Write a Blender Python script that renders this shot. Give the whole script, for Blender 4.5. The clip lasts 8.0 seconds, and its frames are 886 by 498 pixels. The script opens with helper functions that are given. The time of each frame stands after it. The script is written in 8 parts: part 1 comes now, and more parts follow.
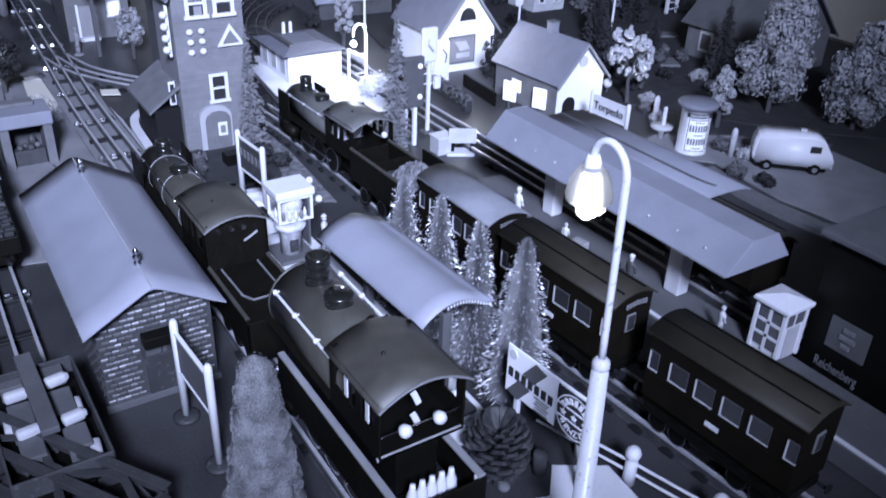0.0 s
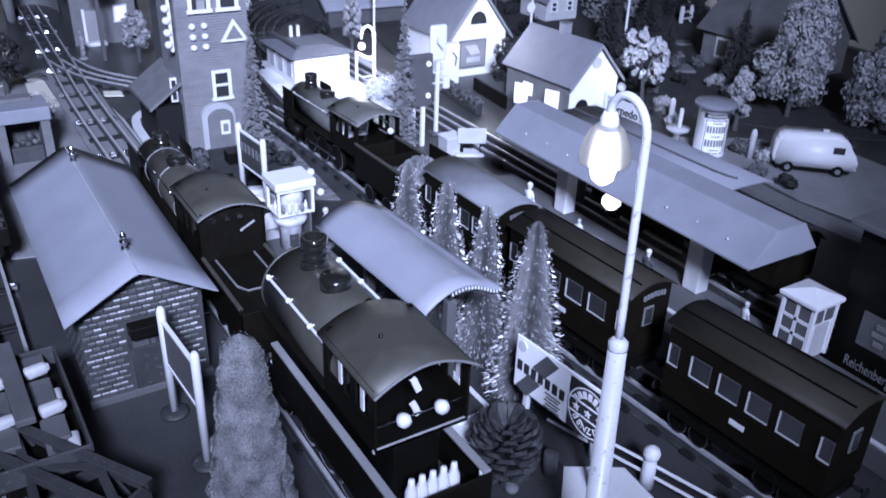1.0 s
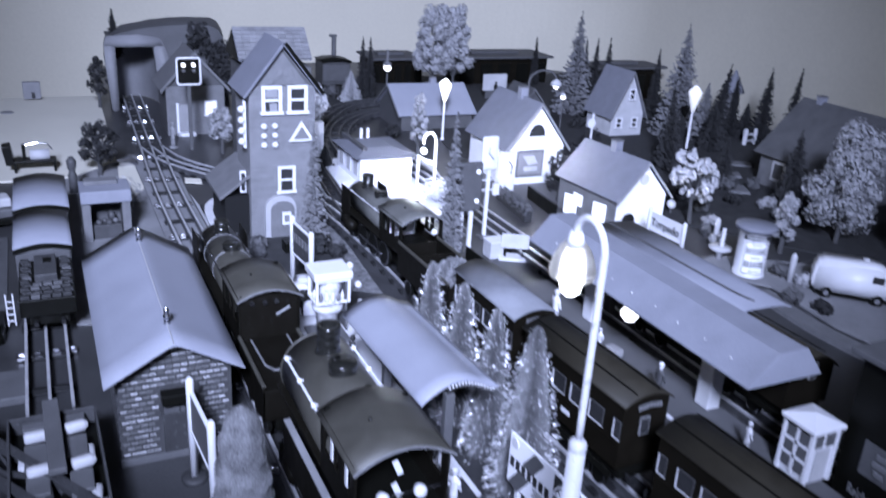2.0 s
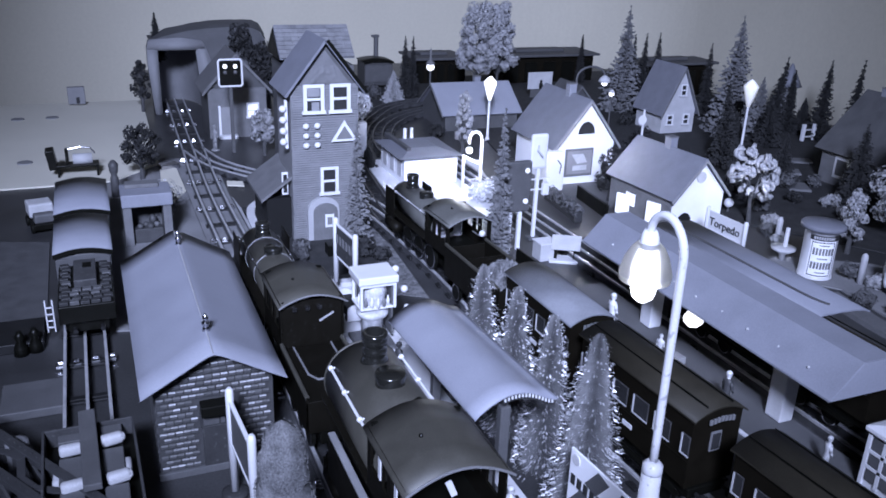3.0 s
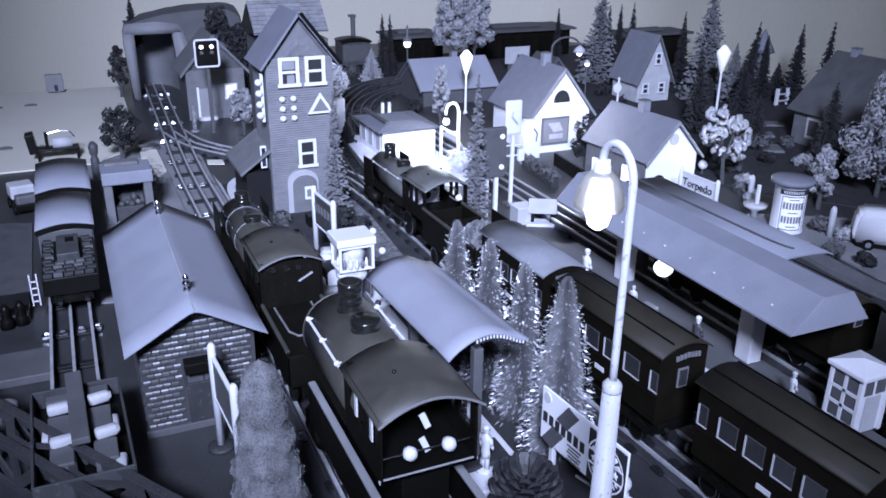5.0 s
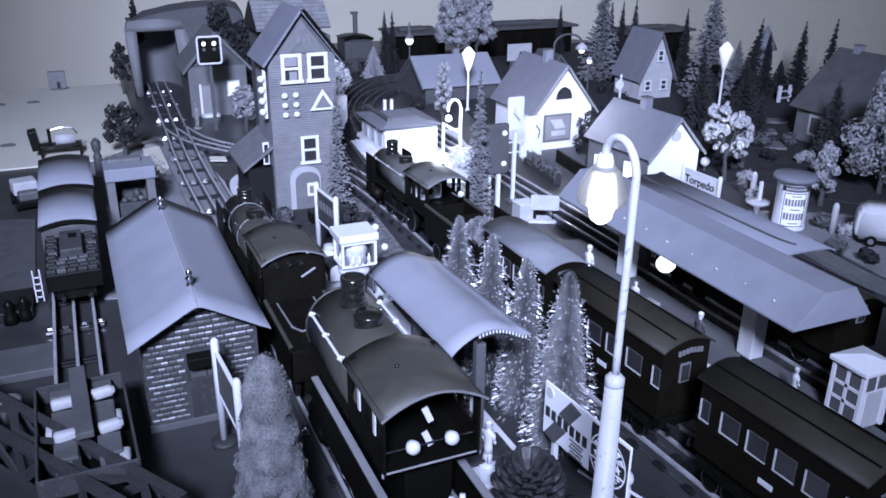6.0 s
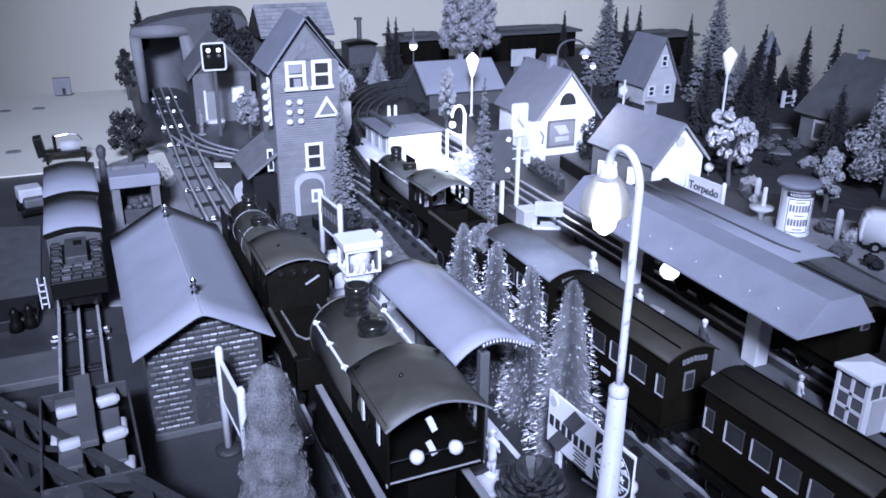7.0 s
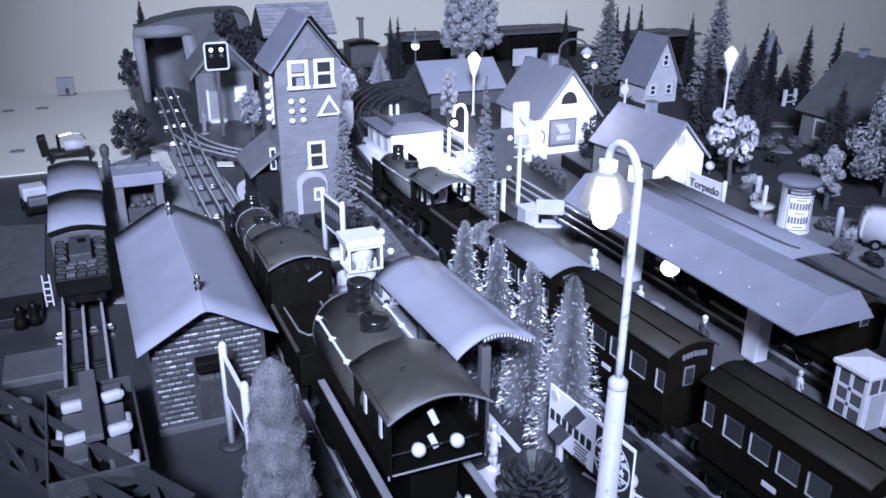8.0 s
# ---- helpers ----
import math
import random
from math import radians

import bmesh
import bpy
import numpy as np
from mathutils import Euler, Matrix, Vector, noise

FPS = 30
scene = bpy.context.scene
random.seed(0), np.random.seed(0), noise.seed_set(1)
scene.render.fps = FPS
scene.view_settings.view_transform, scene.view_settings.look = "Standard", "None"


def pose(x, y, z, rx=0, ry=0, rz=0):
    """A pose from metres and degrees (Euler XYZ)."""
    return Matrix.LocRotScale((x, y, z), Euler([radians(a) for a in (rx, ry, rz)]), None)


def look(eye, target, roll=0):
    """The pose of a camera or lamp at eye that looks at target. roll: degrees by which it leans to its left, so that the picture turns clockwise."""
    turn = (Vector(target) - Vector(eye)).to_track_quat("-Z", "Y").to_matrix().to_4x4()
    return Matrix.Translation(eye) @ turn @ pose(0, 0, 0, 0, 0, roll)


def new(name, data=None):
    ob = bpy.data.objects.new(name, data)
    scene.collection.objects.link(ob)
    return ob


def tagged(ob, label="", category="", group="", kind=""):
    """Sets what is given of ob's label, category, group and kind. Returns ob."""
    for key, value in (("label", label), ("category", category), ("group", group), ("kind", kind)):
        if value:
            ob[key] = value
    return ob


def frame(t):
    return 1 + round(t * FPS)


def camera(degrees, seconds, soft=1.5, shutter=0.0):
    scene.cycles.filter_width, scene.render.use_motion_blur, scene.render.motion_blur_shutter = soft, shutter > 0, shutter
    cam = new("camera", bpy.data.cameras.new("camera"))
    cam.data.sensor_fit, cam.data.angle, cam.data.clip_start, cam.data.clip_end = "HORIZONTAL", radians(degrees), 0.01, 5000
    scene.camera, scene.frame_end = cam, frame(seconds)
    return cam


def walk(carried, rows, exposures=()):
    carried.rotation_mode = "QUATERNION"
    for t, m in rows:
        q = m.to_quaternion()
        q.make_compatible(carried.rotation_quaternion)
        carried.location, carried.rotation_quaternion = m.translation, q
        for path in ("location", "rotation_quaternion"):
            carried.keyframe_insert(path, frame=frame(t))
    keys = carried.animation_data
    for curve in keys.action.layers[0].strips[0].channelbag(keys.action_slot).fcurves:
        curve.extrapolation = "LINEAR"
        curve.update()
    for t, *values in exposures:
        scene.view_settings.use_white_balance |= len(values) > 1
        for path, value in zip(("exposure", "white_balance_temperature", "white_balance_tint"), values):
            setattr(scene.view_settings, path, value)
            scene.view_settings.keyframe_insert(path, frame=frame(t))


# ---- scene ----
cam = camera(55.6, 8.0, soft=1.7, shutter=0.3)
PATH = [
    (0.0, -0.1913, -0.3384, 0.4271, 60.50, -2.00, -32.42),
    (0.2, -0.1898, -0.3216, 0.4147, 59.33, -1.89, -32.70),
    (0.5, -0.1883, -0.3089, 0.4067, 59.16, -1.94, -32.93),
    (0.7, -0.1851, -0.3067, 0.4000, 59.76, -2.04, -32.62),
    (1.0, -0.1760, -0.3258, 0.3858, 62.18, -1.89, -31.56),
    (1.2, -0.1737, -0.3473, 0.3833, 64.39, -2.70, -29.95),
    (1.5, -0.1629, -0.3905, 0.3761, 65.35, -2.21, -27.79),
    (1.7, -0.1592, -0.4022, 0.3736, 66.40, -2.47, -26.71),
    (2.0, -0.1551, -0.3856, 0.4087, 68.56, -3.48, -24.92),
    (2.2, -0.1514, -0.3638, 0.4175, 69.37, -3.35, -23.31),
    (3.3, -0.1425, -0.3500, 0.3853, 68.43, -2.09, -22.42),
    (3.5, -0.1395, -0.3572, 0.3831, 68.38, -2.00, -23.02),
    (4.0, -0.1388, -0.3742, 0.3772, 68.10, -1.54, -23.95),
    (4.5, -0.1417, -0.3778, 0.3780, 67.85, -0.74, -23.93),
    (6.0, -0.1456, -0.3798, 0.3762, 67.59, -0.58, -23.69),
    (6.5, -0.1443, -0.3804, 0.3772, 67.76, -0.57, -23.44),
    (7.0, -0.1453, -0.3795, 0.3795, 67.85, -0.43, -23.45),
    (7.5, -0.1457, -0.3840, 0.3795, 67.84, -0.35, -23.46),
    (8.0, -0.1471, -0.3848, 0.3786, 67.87, -0.33, -23.33),
]
walk(cam, [(t, pose(x, y, z, rx, ry, rz)) for t, x, y, z, rx, ry, rz in PATH],
     [(0.0, -0.32), (1.0, -0.30), (1.5, -0.13), (2.2, -0.13), (3.3, -0.54), (3.5, -0.52), (4.0, -0.44), (4.5, -0.30), (6.0, -0.30), (6.5, -0.18), (7.0, -0.10), (8.0, -0.10)])

# ---- world, light ----
world = bpy.data.worlds.new("room_air")
scene.world = world
world.use_nodes = True
world.node_tree.nodes["Background"].inputs[0].default_value = (0.56, 0.64, 1.0, 1)
world.node_tree.nodes["Background"].inputs[1].default_value = 0.007


def spot_lamp(name, eye, target, radius, watts, col, cone):
    d = bpy.data.lights.new(name, "SPOT")
    d.shadow_soft_size, d.energy, d.color = radius, watts, col
    d.spot_size, d.spot_blend = math.radians(cone), 1.0
    ob = new(name, d)
    ob.matrix_world = look(eye, target)
    return ob


# Added unseen key light; its soft cone edge imitates vignetting in the corners.
spot_lamp("key_spot_light", (-0.60, -1.30, 1.30), (0.52, 1.25, 0.0), 0.18, 940.0, (0.575, 0.665, 1.0), 45.0)


def bulb_light(name, at, watts, radius=0.006):
    d = bpy.data.lights.new(name, "POINT")
    d.energy, d.shadow_soft_size, d.color = watts, radius, (0.80, 0.85, 1.0)
    ob = new(name, d)
    ob.location = at
    return ob


# the lit model lamps of the layout; pump and sign lights are added without lamp bodies
bulb_light("platform_globe_light", (0.3175, 0.1715, 0.066), 0.03)
bulb_light("lattice_lamp_light", (0.375, 0.770, 0.088), 0.80)
bulb_light("pump_lamp_light", (0.540, 0.690, 0.110), 0.40)
bulb_light("sign_side_light", (0.668, 0.480, 0.070), 0.14)
bulb_light("lantern_light", (0.553, 1.055, 0.110), 0.15)


# ---- materials ----
def mat(name, col, rough=0.6, metal=0.0, var=0.25, fine=900.0, coarse=45.0, bump=0.15, wear=0.0, tint=1.06, random_tone=0.0, spec=0.3, red=1.0):
    """Painted or natural surface: two scales of tone, fine relief, optional rubbed spots."""
    m = bpy.data.materials.new(name)
    m.use_nodes = True
    nt = m.node_tree
    b = nt.nodes["Principled BSDF"]
    b.inputs["Metallic"].default_value = metal
    b.inputs["Specular IOR Level"].default_value = spec
    tc = nt.nodes.new("ShaderNodeTexCoord")
    n1 = nt.nodes.new("ShaderNodeTexNoise")
    n1.inputs["Scale"].default_value, n1.inputs["Detail"].default_value = coarse, 5
    n2 = nt.nodes.new("ShaderNodeTexNoise")
    n2.inputs["Scale"].default_value, n2.inputs["Detail"].default_value = fine, 3
    nt.links.new(tc.outputs["Object"], n1.inputs["Vector"])
    nt.links.new(tc.outputs["Object"], n2.inputs["Vector"])
    add = nt.nodes.new("ShaderNodeMath")
    add.operation = "MULTIPLY_ADD"
    add.inputs[1].default_value = 0.45
    nt.links.new(n2.outputs["Fac"], add.inputs[0])
    half = nt.nodes.new("ShaderNodeMath")
    half.operation = "MULTIPLY"
    half.inputs[1].default_value = 0.55
    nt.links.new(n1.outputs["Fac"], half.inputs[0])
    nt.links.new(half.outputs[0], add.inputs[2])
    fac = add.outputs[0]
    if random_tone:
        oi = nt.nodes.new("ShaderNodeObjectInfo")
        mx = nt.nodes.new("ShaderNodeMath")
        mx.operation = "MULTIPLY_ADD"
        mx.inputs[1].default_value = random_tone
        nt.links.new(oi.outputs["Random"], mx.inputs[0])
        nt.links.new(fac, mx.inputs[2])
        sub = nt.nodes.new("ShaderNodeMath")
        sub.operation = "SUBTRACT"
        sub.inputs[1].default_value = random_tone / 2
        nt.links.new(mx.outputs[0], sub.inputs[0])
        fac = sub.outputs[0]
    ramp = nt.nodes.new("ShaderNodeValToRGB")
    lo, hi = max(col * (1 - var), 0.004), min(col * (1 + var), 0.95)
    e = ramp.color_ramp.elements
    e[0].position, e[1].position = 0.3, 0.7
    warm = red * (0.97 if tint > 1.1 else 1.0)
    e[0].color, e[1].color = (lo * warm, lo, lo * tint, 1), (hi * warm, hi, hi * tint, 1)
    nt.links.new(fac, ramp.inputs["Fac"])
    out = ramp.outputs["Color"]
    if wear:
        v = nt.nodes.new("ShaderNodeTexNoise")
        v.inputs["Scale"].default_value, v.inputs["Detail"].default_value = coarse * 4, 6
        nt.links.new(tc.outputs["Object"], v.inputs["Vector"])
        r2 = nt.nodes.new("ShaderNodeValToRGB")
        r2.color_ramp.elements[0].position, r2.color_ramp.elements[1].position = 0.62, 0.68
        nt.links.new(v.outputs["Fac"], r2.inputs["Fac"])
        mix = nt.nodes.new("ShaderNodeMix")
        mix.data_type = "RGBA"
        k = nt.nodes.new("ShaderNodeMath")
        k.operation = "MULTIPLY"
        k.inputs[1].default_value = wear
        nt.links.new(r2.outputs["Color"], k.inputs[0])
        nt.links.new(k.outputs[0], mix.inputs["Factor"])
        nt.links.new(out, mix.inputs["A"])
        mix.inputs["B"].default_value = (0.22, 0.22, 0.23, 1) if col < 0.3 else (0.2, 0.2, 0.21, 1)
        out = mix.outputs["Result"]
    nt.links.new(out, b.inputs["Base Color"])
    rr = nt.nodes.new("ShaderNodeMath")
    rr.operation = "MULTIPLY_ADD"
    rr.inputs[1].default_value, rr.inputs[2].default_value = 0.25, max(rough - 0.12, 0.05)
    nt.links.new(n1.outputs["Fac"], rr.inputs[0])
    nt.links.new(rr.outputs[0], b.inputs["Roughness"])
    if bump:
        bp = nt.nodes.new("ShaderNodeBump")
        bp.inputs["Strength"].default_value, bp.inputs["Distance"].default_value = bump, 0.0006
        nt.links.new(n2.outputs["Fac"], bp.inputs["Height"])
        nt.links.new(bp.outputs["Normal"], b.inputs["Normal"])
    return m


def glow(name, col, strength):
    m = bpy.data.materials.new(name)
    m.use_nodes = True
    b = m.node_tree.nodes["Principled BSDF"]
    b.inputs["Base Color"].default_value = (0.8, 0.8, 0.85, 1)
    b.inputs["Emission Color"].default_value = (*col, 1)
    b.inputs["Emission Strength"].default_value = strength
    return m


def glass(name, tone=0.9, rough=0.03):
    m = bpy.data.materials.new(name)
    m.use_nodes = True
    b = m.node_tree.nodes["Principled BSDF"]
    b.inputs["Base Color"].default_value = (tone, tone, tone, 1)
    b.inputs["Roughness"].default_value = rough
    b.inputs["Transmission Weight"].default_value = 1.0
    b.inputs["IOR"].default_value = 1.4
    return m


M_TABLE = mat("table_paint", 0.038, 0.4, var=0.5, coarse=14, fine=500, bump=0.3, spec=0.5)
M_BOARD = mat("white_board", 0.60, 0.7, var=0.06, coarse=9, tint=0.88, red=1.04)
M_WALL = mat("wall_plaster", 0.51, 0.85, var=0.06, coarse=4, fine=120, tint=0.84, red=1.06)
# Unseen ceiling and side walls are kept dark so they bounce less light.
M_CEIL = mat("dark_ceiling", 0.1, 0.9, var=0.04, coarse=4, fine=120)
M_ROOM = mat("dark_room_wall", 0.15, 0.85, var=0.1, coarse=4, fine=120)
M_FLOOR = mat("floor_carpet", 0.12, 0.9, var=0.3, coarse=20, fine=300)
M_SHEET = mat("lacquered_tin_grey", 0.24, 0.5, var=0.12, coarse=30, bump=0.05, wear=0.15, tint=1.18)
M_CANOPY = mat("lacquered_tin_light", 0.27, 0.48, var=0.10, coarse=30, bump=0.05, wear=0.10, tint=1.18)
M_ROOF_ST = mat("station_roof_paint", 0.21, 0.6, var=0.15, coarse=35, bump=0.08, wear=0.12, tint=1.18)
M_PLAT = mat("platform_cream_paint", 0.6, 0.5, var=0.10, coarse=22, bump=0.08, wear=0.08)
M_PLATSIDE = mat("platform_side_paint", 0.22, 0.6, var=0.2, coarse=30)
M_DARKBASE = mat("dark_plinth_paint", 0.035, 0.55, var=0.3, coarse=60, wear=0.2)
M_POST = mat("grey_post_paint", 0.09, 0.5, var=0.2, coarse=60)
M_WHITE = mat("white_enamel", 0.62, 0.35, var=0.06, coarse=60, bump=0.05, wear=0.05)
M_SIGNWHITE = mat("bright_white_enamel", 0.84, 0.3, var=0.05, coarse=50, bump=0.04, wear=0.03)
M_CREAM = mat("cream_enamel", 0.62, 0.4, var=0.08, coarse=40, bump=0.05)
M_BRICK = mat("embossed_brick", 0.065, 0.55, var=0.35, coarse=120, random_tone=0.3)
# Pale tone that paints the glint along the bricks' upper edges.
M_EDGE = mat("painted_edge_glint", 0.22, 0.45, metal=0.0, var=0.7, coarse=130, random_tone=0.5)
M_MORTAR = mat("dark_mortar", 0.045, 0.75, var=0.3, coarse=90)
M_BLACK = mat("black_enamel", 0.004, 0.4, var=0.3, coarse=60, bump=0.04, spec=0.15, tint=0.8)
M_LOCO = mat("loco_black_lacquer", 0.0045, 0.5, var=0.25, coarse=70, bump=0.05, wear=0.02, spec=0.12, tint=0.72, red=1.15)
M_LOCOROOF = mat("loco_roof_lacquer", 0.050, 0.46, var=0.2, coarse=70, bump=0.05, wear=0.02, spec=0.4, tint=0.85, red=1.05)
M_GLOSS = mat("polished_black_enamel", 0.012, 0.16, var=0.2, coarse=60, bump=0.02, spec=0.7, tint=0.9)
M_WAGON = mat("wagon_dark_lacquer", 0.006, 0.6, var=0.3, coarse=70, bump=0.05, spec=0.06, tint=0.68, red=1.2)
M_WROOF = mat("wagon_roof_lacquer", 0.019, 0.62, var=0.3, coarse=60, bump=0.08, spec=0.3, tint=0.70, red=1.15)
M_NICKEL = mat("nickel", 0.55, 0.22, metal=1.0, var=0.1, coarse=200, bump=0.03)
M_RAIL = mat("tinplate_rail", 0.50, 0.34, metal=0.40, var=0.25, coarse=120, bump=0.06)
M_OLDRAIL = mat("dull_rail", 0.10, 0.45, metal=0.5, var=0.4, coarse=90)
M_GRAVEL = mat("pale_gravel_scatter", 0.13, 0.9, var=0.9, coarse=110, fine=500, bump=0.6)
# Black lacquer's sheen is put into this grey; a little wear on top.
M_LOCOGREY = mat("sheen_loco_lacquer", 0.10, 0.42, var=0.25, coarse=50, bump=0.05, wear=0.05, spec=0.4, tint=0.95)
M_TIE = mat("tin_sleeper", 0.02, 0.5, metal=0.3, var=0.3, coarse=80)
M_PLASTIC = mat("pale_plastic", 0.62, 0.4, var=0.1)
M_WOOD = mat("grey_stained_wood", 0.05, 0.65, var=0.35, coarse=80)
M_SIDING = mat("tower_siding", 0.2, 0.6, var=0.18, coarse=70, random_tone=0.12)
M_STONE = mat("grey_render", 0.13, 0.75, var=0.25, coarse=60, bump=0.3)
M_STONELT = mat("light_render", 0.42, 0.75, var=0.2, coarse=50, bump=0.3)
M_HOUSEROOF = mat("house_roof", 0.165, 0.6, var=0.15, coarse=60, bump=0.15, tint=1.18)
M_TILE = mat("roof_tile", 0.16, 0.42, var=0.3, coarse=90, random_tone=0.2)
M_HOUSEWALL = mat("white_house_wall", 0.72, 0.6, var=0.08, coarse=40)
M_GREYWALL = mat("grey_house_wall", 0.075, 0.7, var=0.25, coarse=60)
M_DARK = mat("dark_inside", 0.006, 0.8, var=0.3)
M_FIR = mat("bottle_brush_fibre", 0.19, 0.5, var=0.5, coarse=150)
M_FROST = mat("frost_glint_fibre", 0.58, 0.30, var=0.6, coarse=150, metal=0.3)
# Darker copy of the brush fibre, with the canopy's shade in its colour.
M_FIRSHADE = mat("shaded_brush_fibre", 0.13, 0.55, var=0.6, coarse=120)
M_FIRDARK = mat("dark_fir_needles", 0.018, 0.75, var=0.5, coarse=120)
M_LEAF = mat("grey_foliage", 0.09, 0.7, var=0.5, coarse=120)
M_LEAFLT = mat("pale_foliage", 0.34, 0.65, var=0.4, coarse=140)
M_LEAFDK = mat("dark_foliage", 0.025, 0.75, var=0.5, coarse=120)
M_FUZZ = mat("flocked_fibre", 0.125, 0.9, var=0.8, coarse=70)
M_BARK = mat("bark", 0.06, 0.85, var=0.4, coarse=200, bump=0.4)
M_CONE = mat("pine_cone_scale", 0.036, 0.34, var=0.6, coarse=160, bump=0.3)
M_INK = mat("black_print", 0.03, 0.5, var=0.2)
M_GREYINK = mat("grey_print", 0.16, 0.5, var=0.2)
M_LIGHTINK = mat("pale_print", 0.6, 0.5, var=0.1)
M_ROAD = mat("pale_road_card", 0.2, 0.7, var=0.25, coarse=25, bump=0.2)
M_KERB = mat("kerb_paint", 0.55, 0.65, var=0.15, coarse=40)
M_SOIL = mat("dark_scatter", 0.03, 0.9, var=0.5, coarse=60, fine=700, bump=0.5)
M_TUNNEL = mat("tunnel_card", 0.2, 0.8, var=0.25, coarse=20, bump=0.3)
M_BORE = mat("bore_card", 0.16, 0.85, var=0.25, coarse=20, bump=0.2)
M_MOUND = mat("mound_paper", 0.09, 0.85, var=0.35, coarse=18, bump=0.3)
M_GIRDER = mat("girder_paint", 0.042, 0.5, var=0.25, coarse=60)
M_FIGURE = mat("tin_figure_paint", 0.45, 0.5, var=0.5, coarse=160)
M_FIGDARK = mat("dark_figure_paint", 0.06, 0.5, var=0.5, coarse=160)
M_FIRGREY = mat("grey_fir_needles", 0.13, 0.75, var=0.5, coarse=110)
M_CARTRIM = mat("dark_wagon_side", 0.05, 0.55, var=0.3, coarse=60, wear=0.2)
M_LEAFMID = mat("grey_green_foliage", 0.28, 0.7, var=0.5, coarse=120)
M_FROSTWHITE = mat("white_frosted_foliage", 0.66, 0.6, var=0.25, coarse=140)
M_BULB = glow("lit_bulb", (0.85, 0.88, 1.0), 9.0)
M_GLOBE = glow("lit_globe", (0.85, 0.88, 1.0), 3.0)
M_WINLIT = glow("lit_window", (0.8, 0.85, 1.0), 0.6)
M_GLASS = glass("frosted_bell_glass", 0.95, 0.30)
M_GLASS.node_tree.nodes["Principled BSDF"].inputs["Emission Color"].default_value = (0.8, 0.86, 1.0, 1)
M_GLASS.node_tree.nodes["Principled BSDF"].inputs["Emission Strength"].default_value = 0.05
M_GREYROOF = mat("faded_wagon_roof", 0.18, 0.6, var=0.25, coarse=45, bump=0.1, spec=0.3, tint=1.12)
M_CARD = mat("grey_card", 0.33, 0.6, var=0.2, coarse=25, bump=0.2)
M_CHIPPED = mat("chipped_white_enamel", 0.46, 0.35, var=0.10, coarse=70, bump=0.05, wear=0.7)
M_DULL = mat("dull_tin_trim", 0.16, 0.5, var=0.3, coarse=80)
M_PANE = mat("dark_pane", 0.03, 0.12, var=0.2)
M_DARKROOF = mat("weathered_dark_roof", 0.085, 0.7, var=0.25, coarse=50, bump=0.15)
M_STNDECK = mat("station_deck_paint", 0.095, 0.6, var=0.2, coarse=28, wear=0.1)


# ---- mesh tools ----
def bm_new():
    return bmesh.new()


def box(bm, cx, cy, cz, sx, sy, sz, bev=0.0, rz=0.0, rx=0.0, ry=0.0):
    m = pose(cx, cy, cz, rx, ry, rz) @ Matrix.Diagonal((sx, sy, sz, 1))
    r = bmesh.ops.create_cube(bm, size=1.0, matrix=m)
    if bev:
        ed = list({e for v in r["verts"] for e in v.link_edges})
        bmesh.ops.bevel(bm, geom=ed, offset=bev, segments=2, affect="EDGES", profile=0.5)
    return bm


def rod(bm, a, b, r0, r1=None, seg=12, caps=True):
    a, b = Vector(a), Vector(b)
    r1 = r0 if r1 is None else r1
    d = b - a
    m = Matrix.Translation((a + b) / 2) @ d.to_track_quat("Z", "Y").to_matrix().to_4x4()
    bmesh.ops.create_cone(bm, cap_ends=caps, segments=seg, radius1=r0, radius2=max(r1, 1e-5), depth=d.length, matrix=m)
    return bm


def ball(bm, c, r, seg=14, sz=1.0):
    m = Matrix.Translation(c) @ Matrix.Diagonal((1, 1, sz, 1))
    bmesh.ops.create_uvsphere(bm, u_segments=seg, v_segments=max(seg // 2, 5), radius=r, matrix=m)
    return bm


def lathe(bm, prof, c=(0, 0, 0), seg=20):
    rings = []
    for r, z in prof:
        rings.append([bm.verts.new((c[0] + max(r, 1e-5) * math.cos(2 * math.pi * i / seg), c[1] + max(r, 1e-5) * math.sin(2 * math.pi * i / seg), c[2] + z)) for i in range(seg)])
    for a, b in zip(rings, rings[1:]):
        for i in range(seg):
            f = bm.faces.new((a[i], a[(i + 1) % seg], b[(i + 1) % seg], b[i]))
            f.smooth = True
    bm.faces.new(rings[0][::-1])
    bm.faces.new(rings[-1])
    return bm


def extrude_poly(bm, pts, axis, lo, hi, smooth=False):
    """A flat outline in the plane across axis, drawn out from lo to hi. axis y: pts are (x, z); x: (y, z); z: (x, y)."""
    def p3(p, t):
        return {"y": (p[0], t, p[1]), "x": (t, p[0], p[1]), "z": (p[0], p[1], t)}[axis]
    a = [bm.verts.new(p3(p, lo)) for p in pts]
    b = [bm.verts.new(p3(p, hi)) for p in pts]
    n = len(pts)
    for i in range(n):
        f = bm.faces.new((a[i], a[(i + 1) % n], b[(i + 1) % n], b[i]))
        f.smooth = smooth
    bm.faces.new(a[::-1])
    bm.faces.new(b)
    bmesh.ops.recalc_face_normals(bm, faces=bm.faces)
    return bm


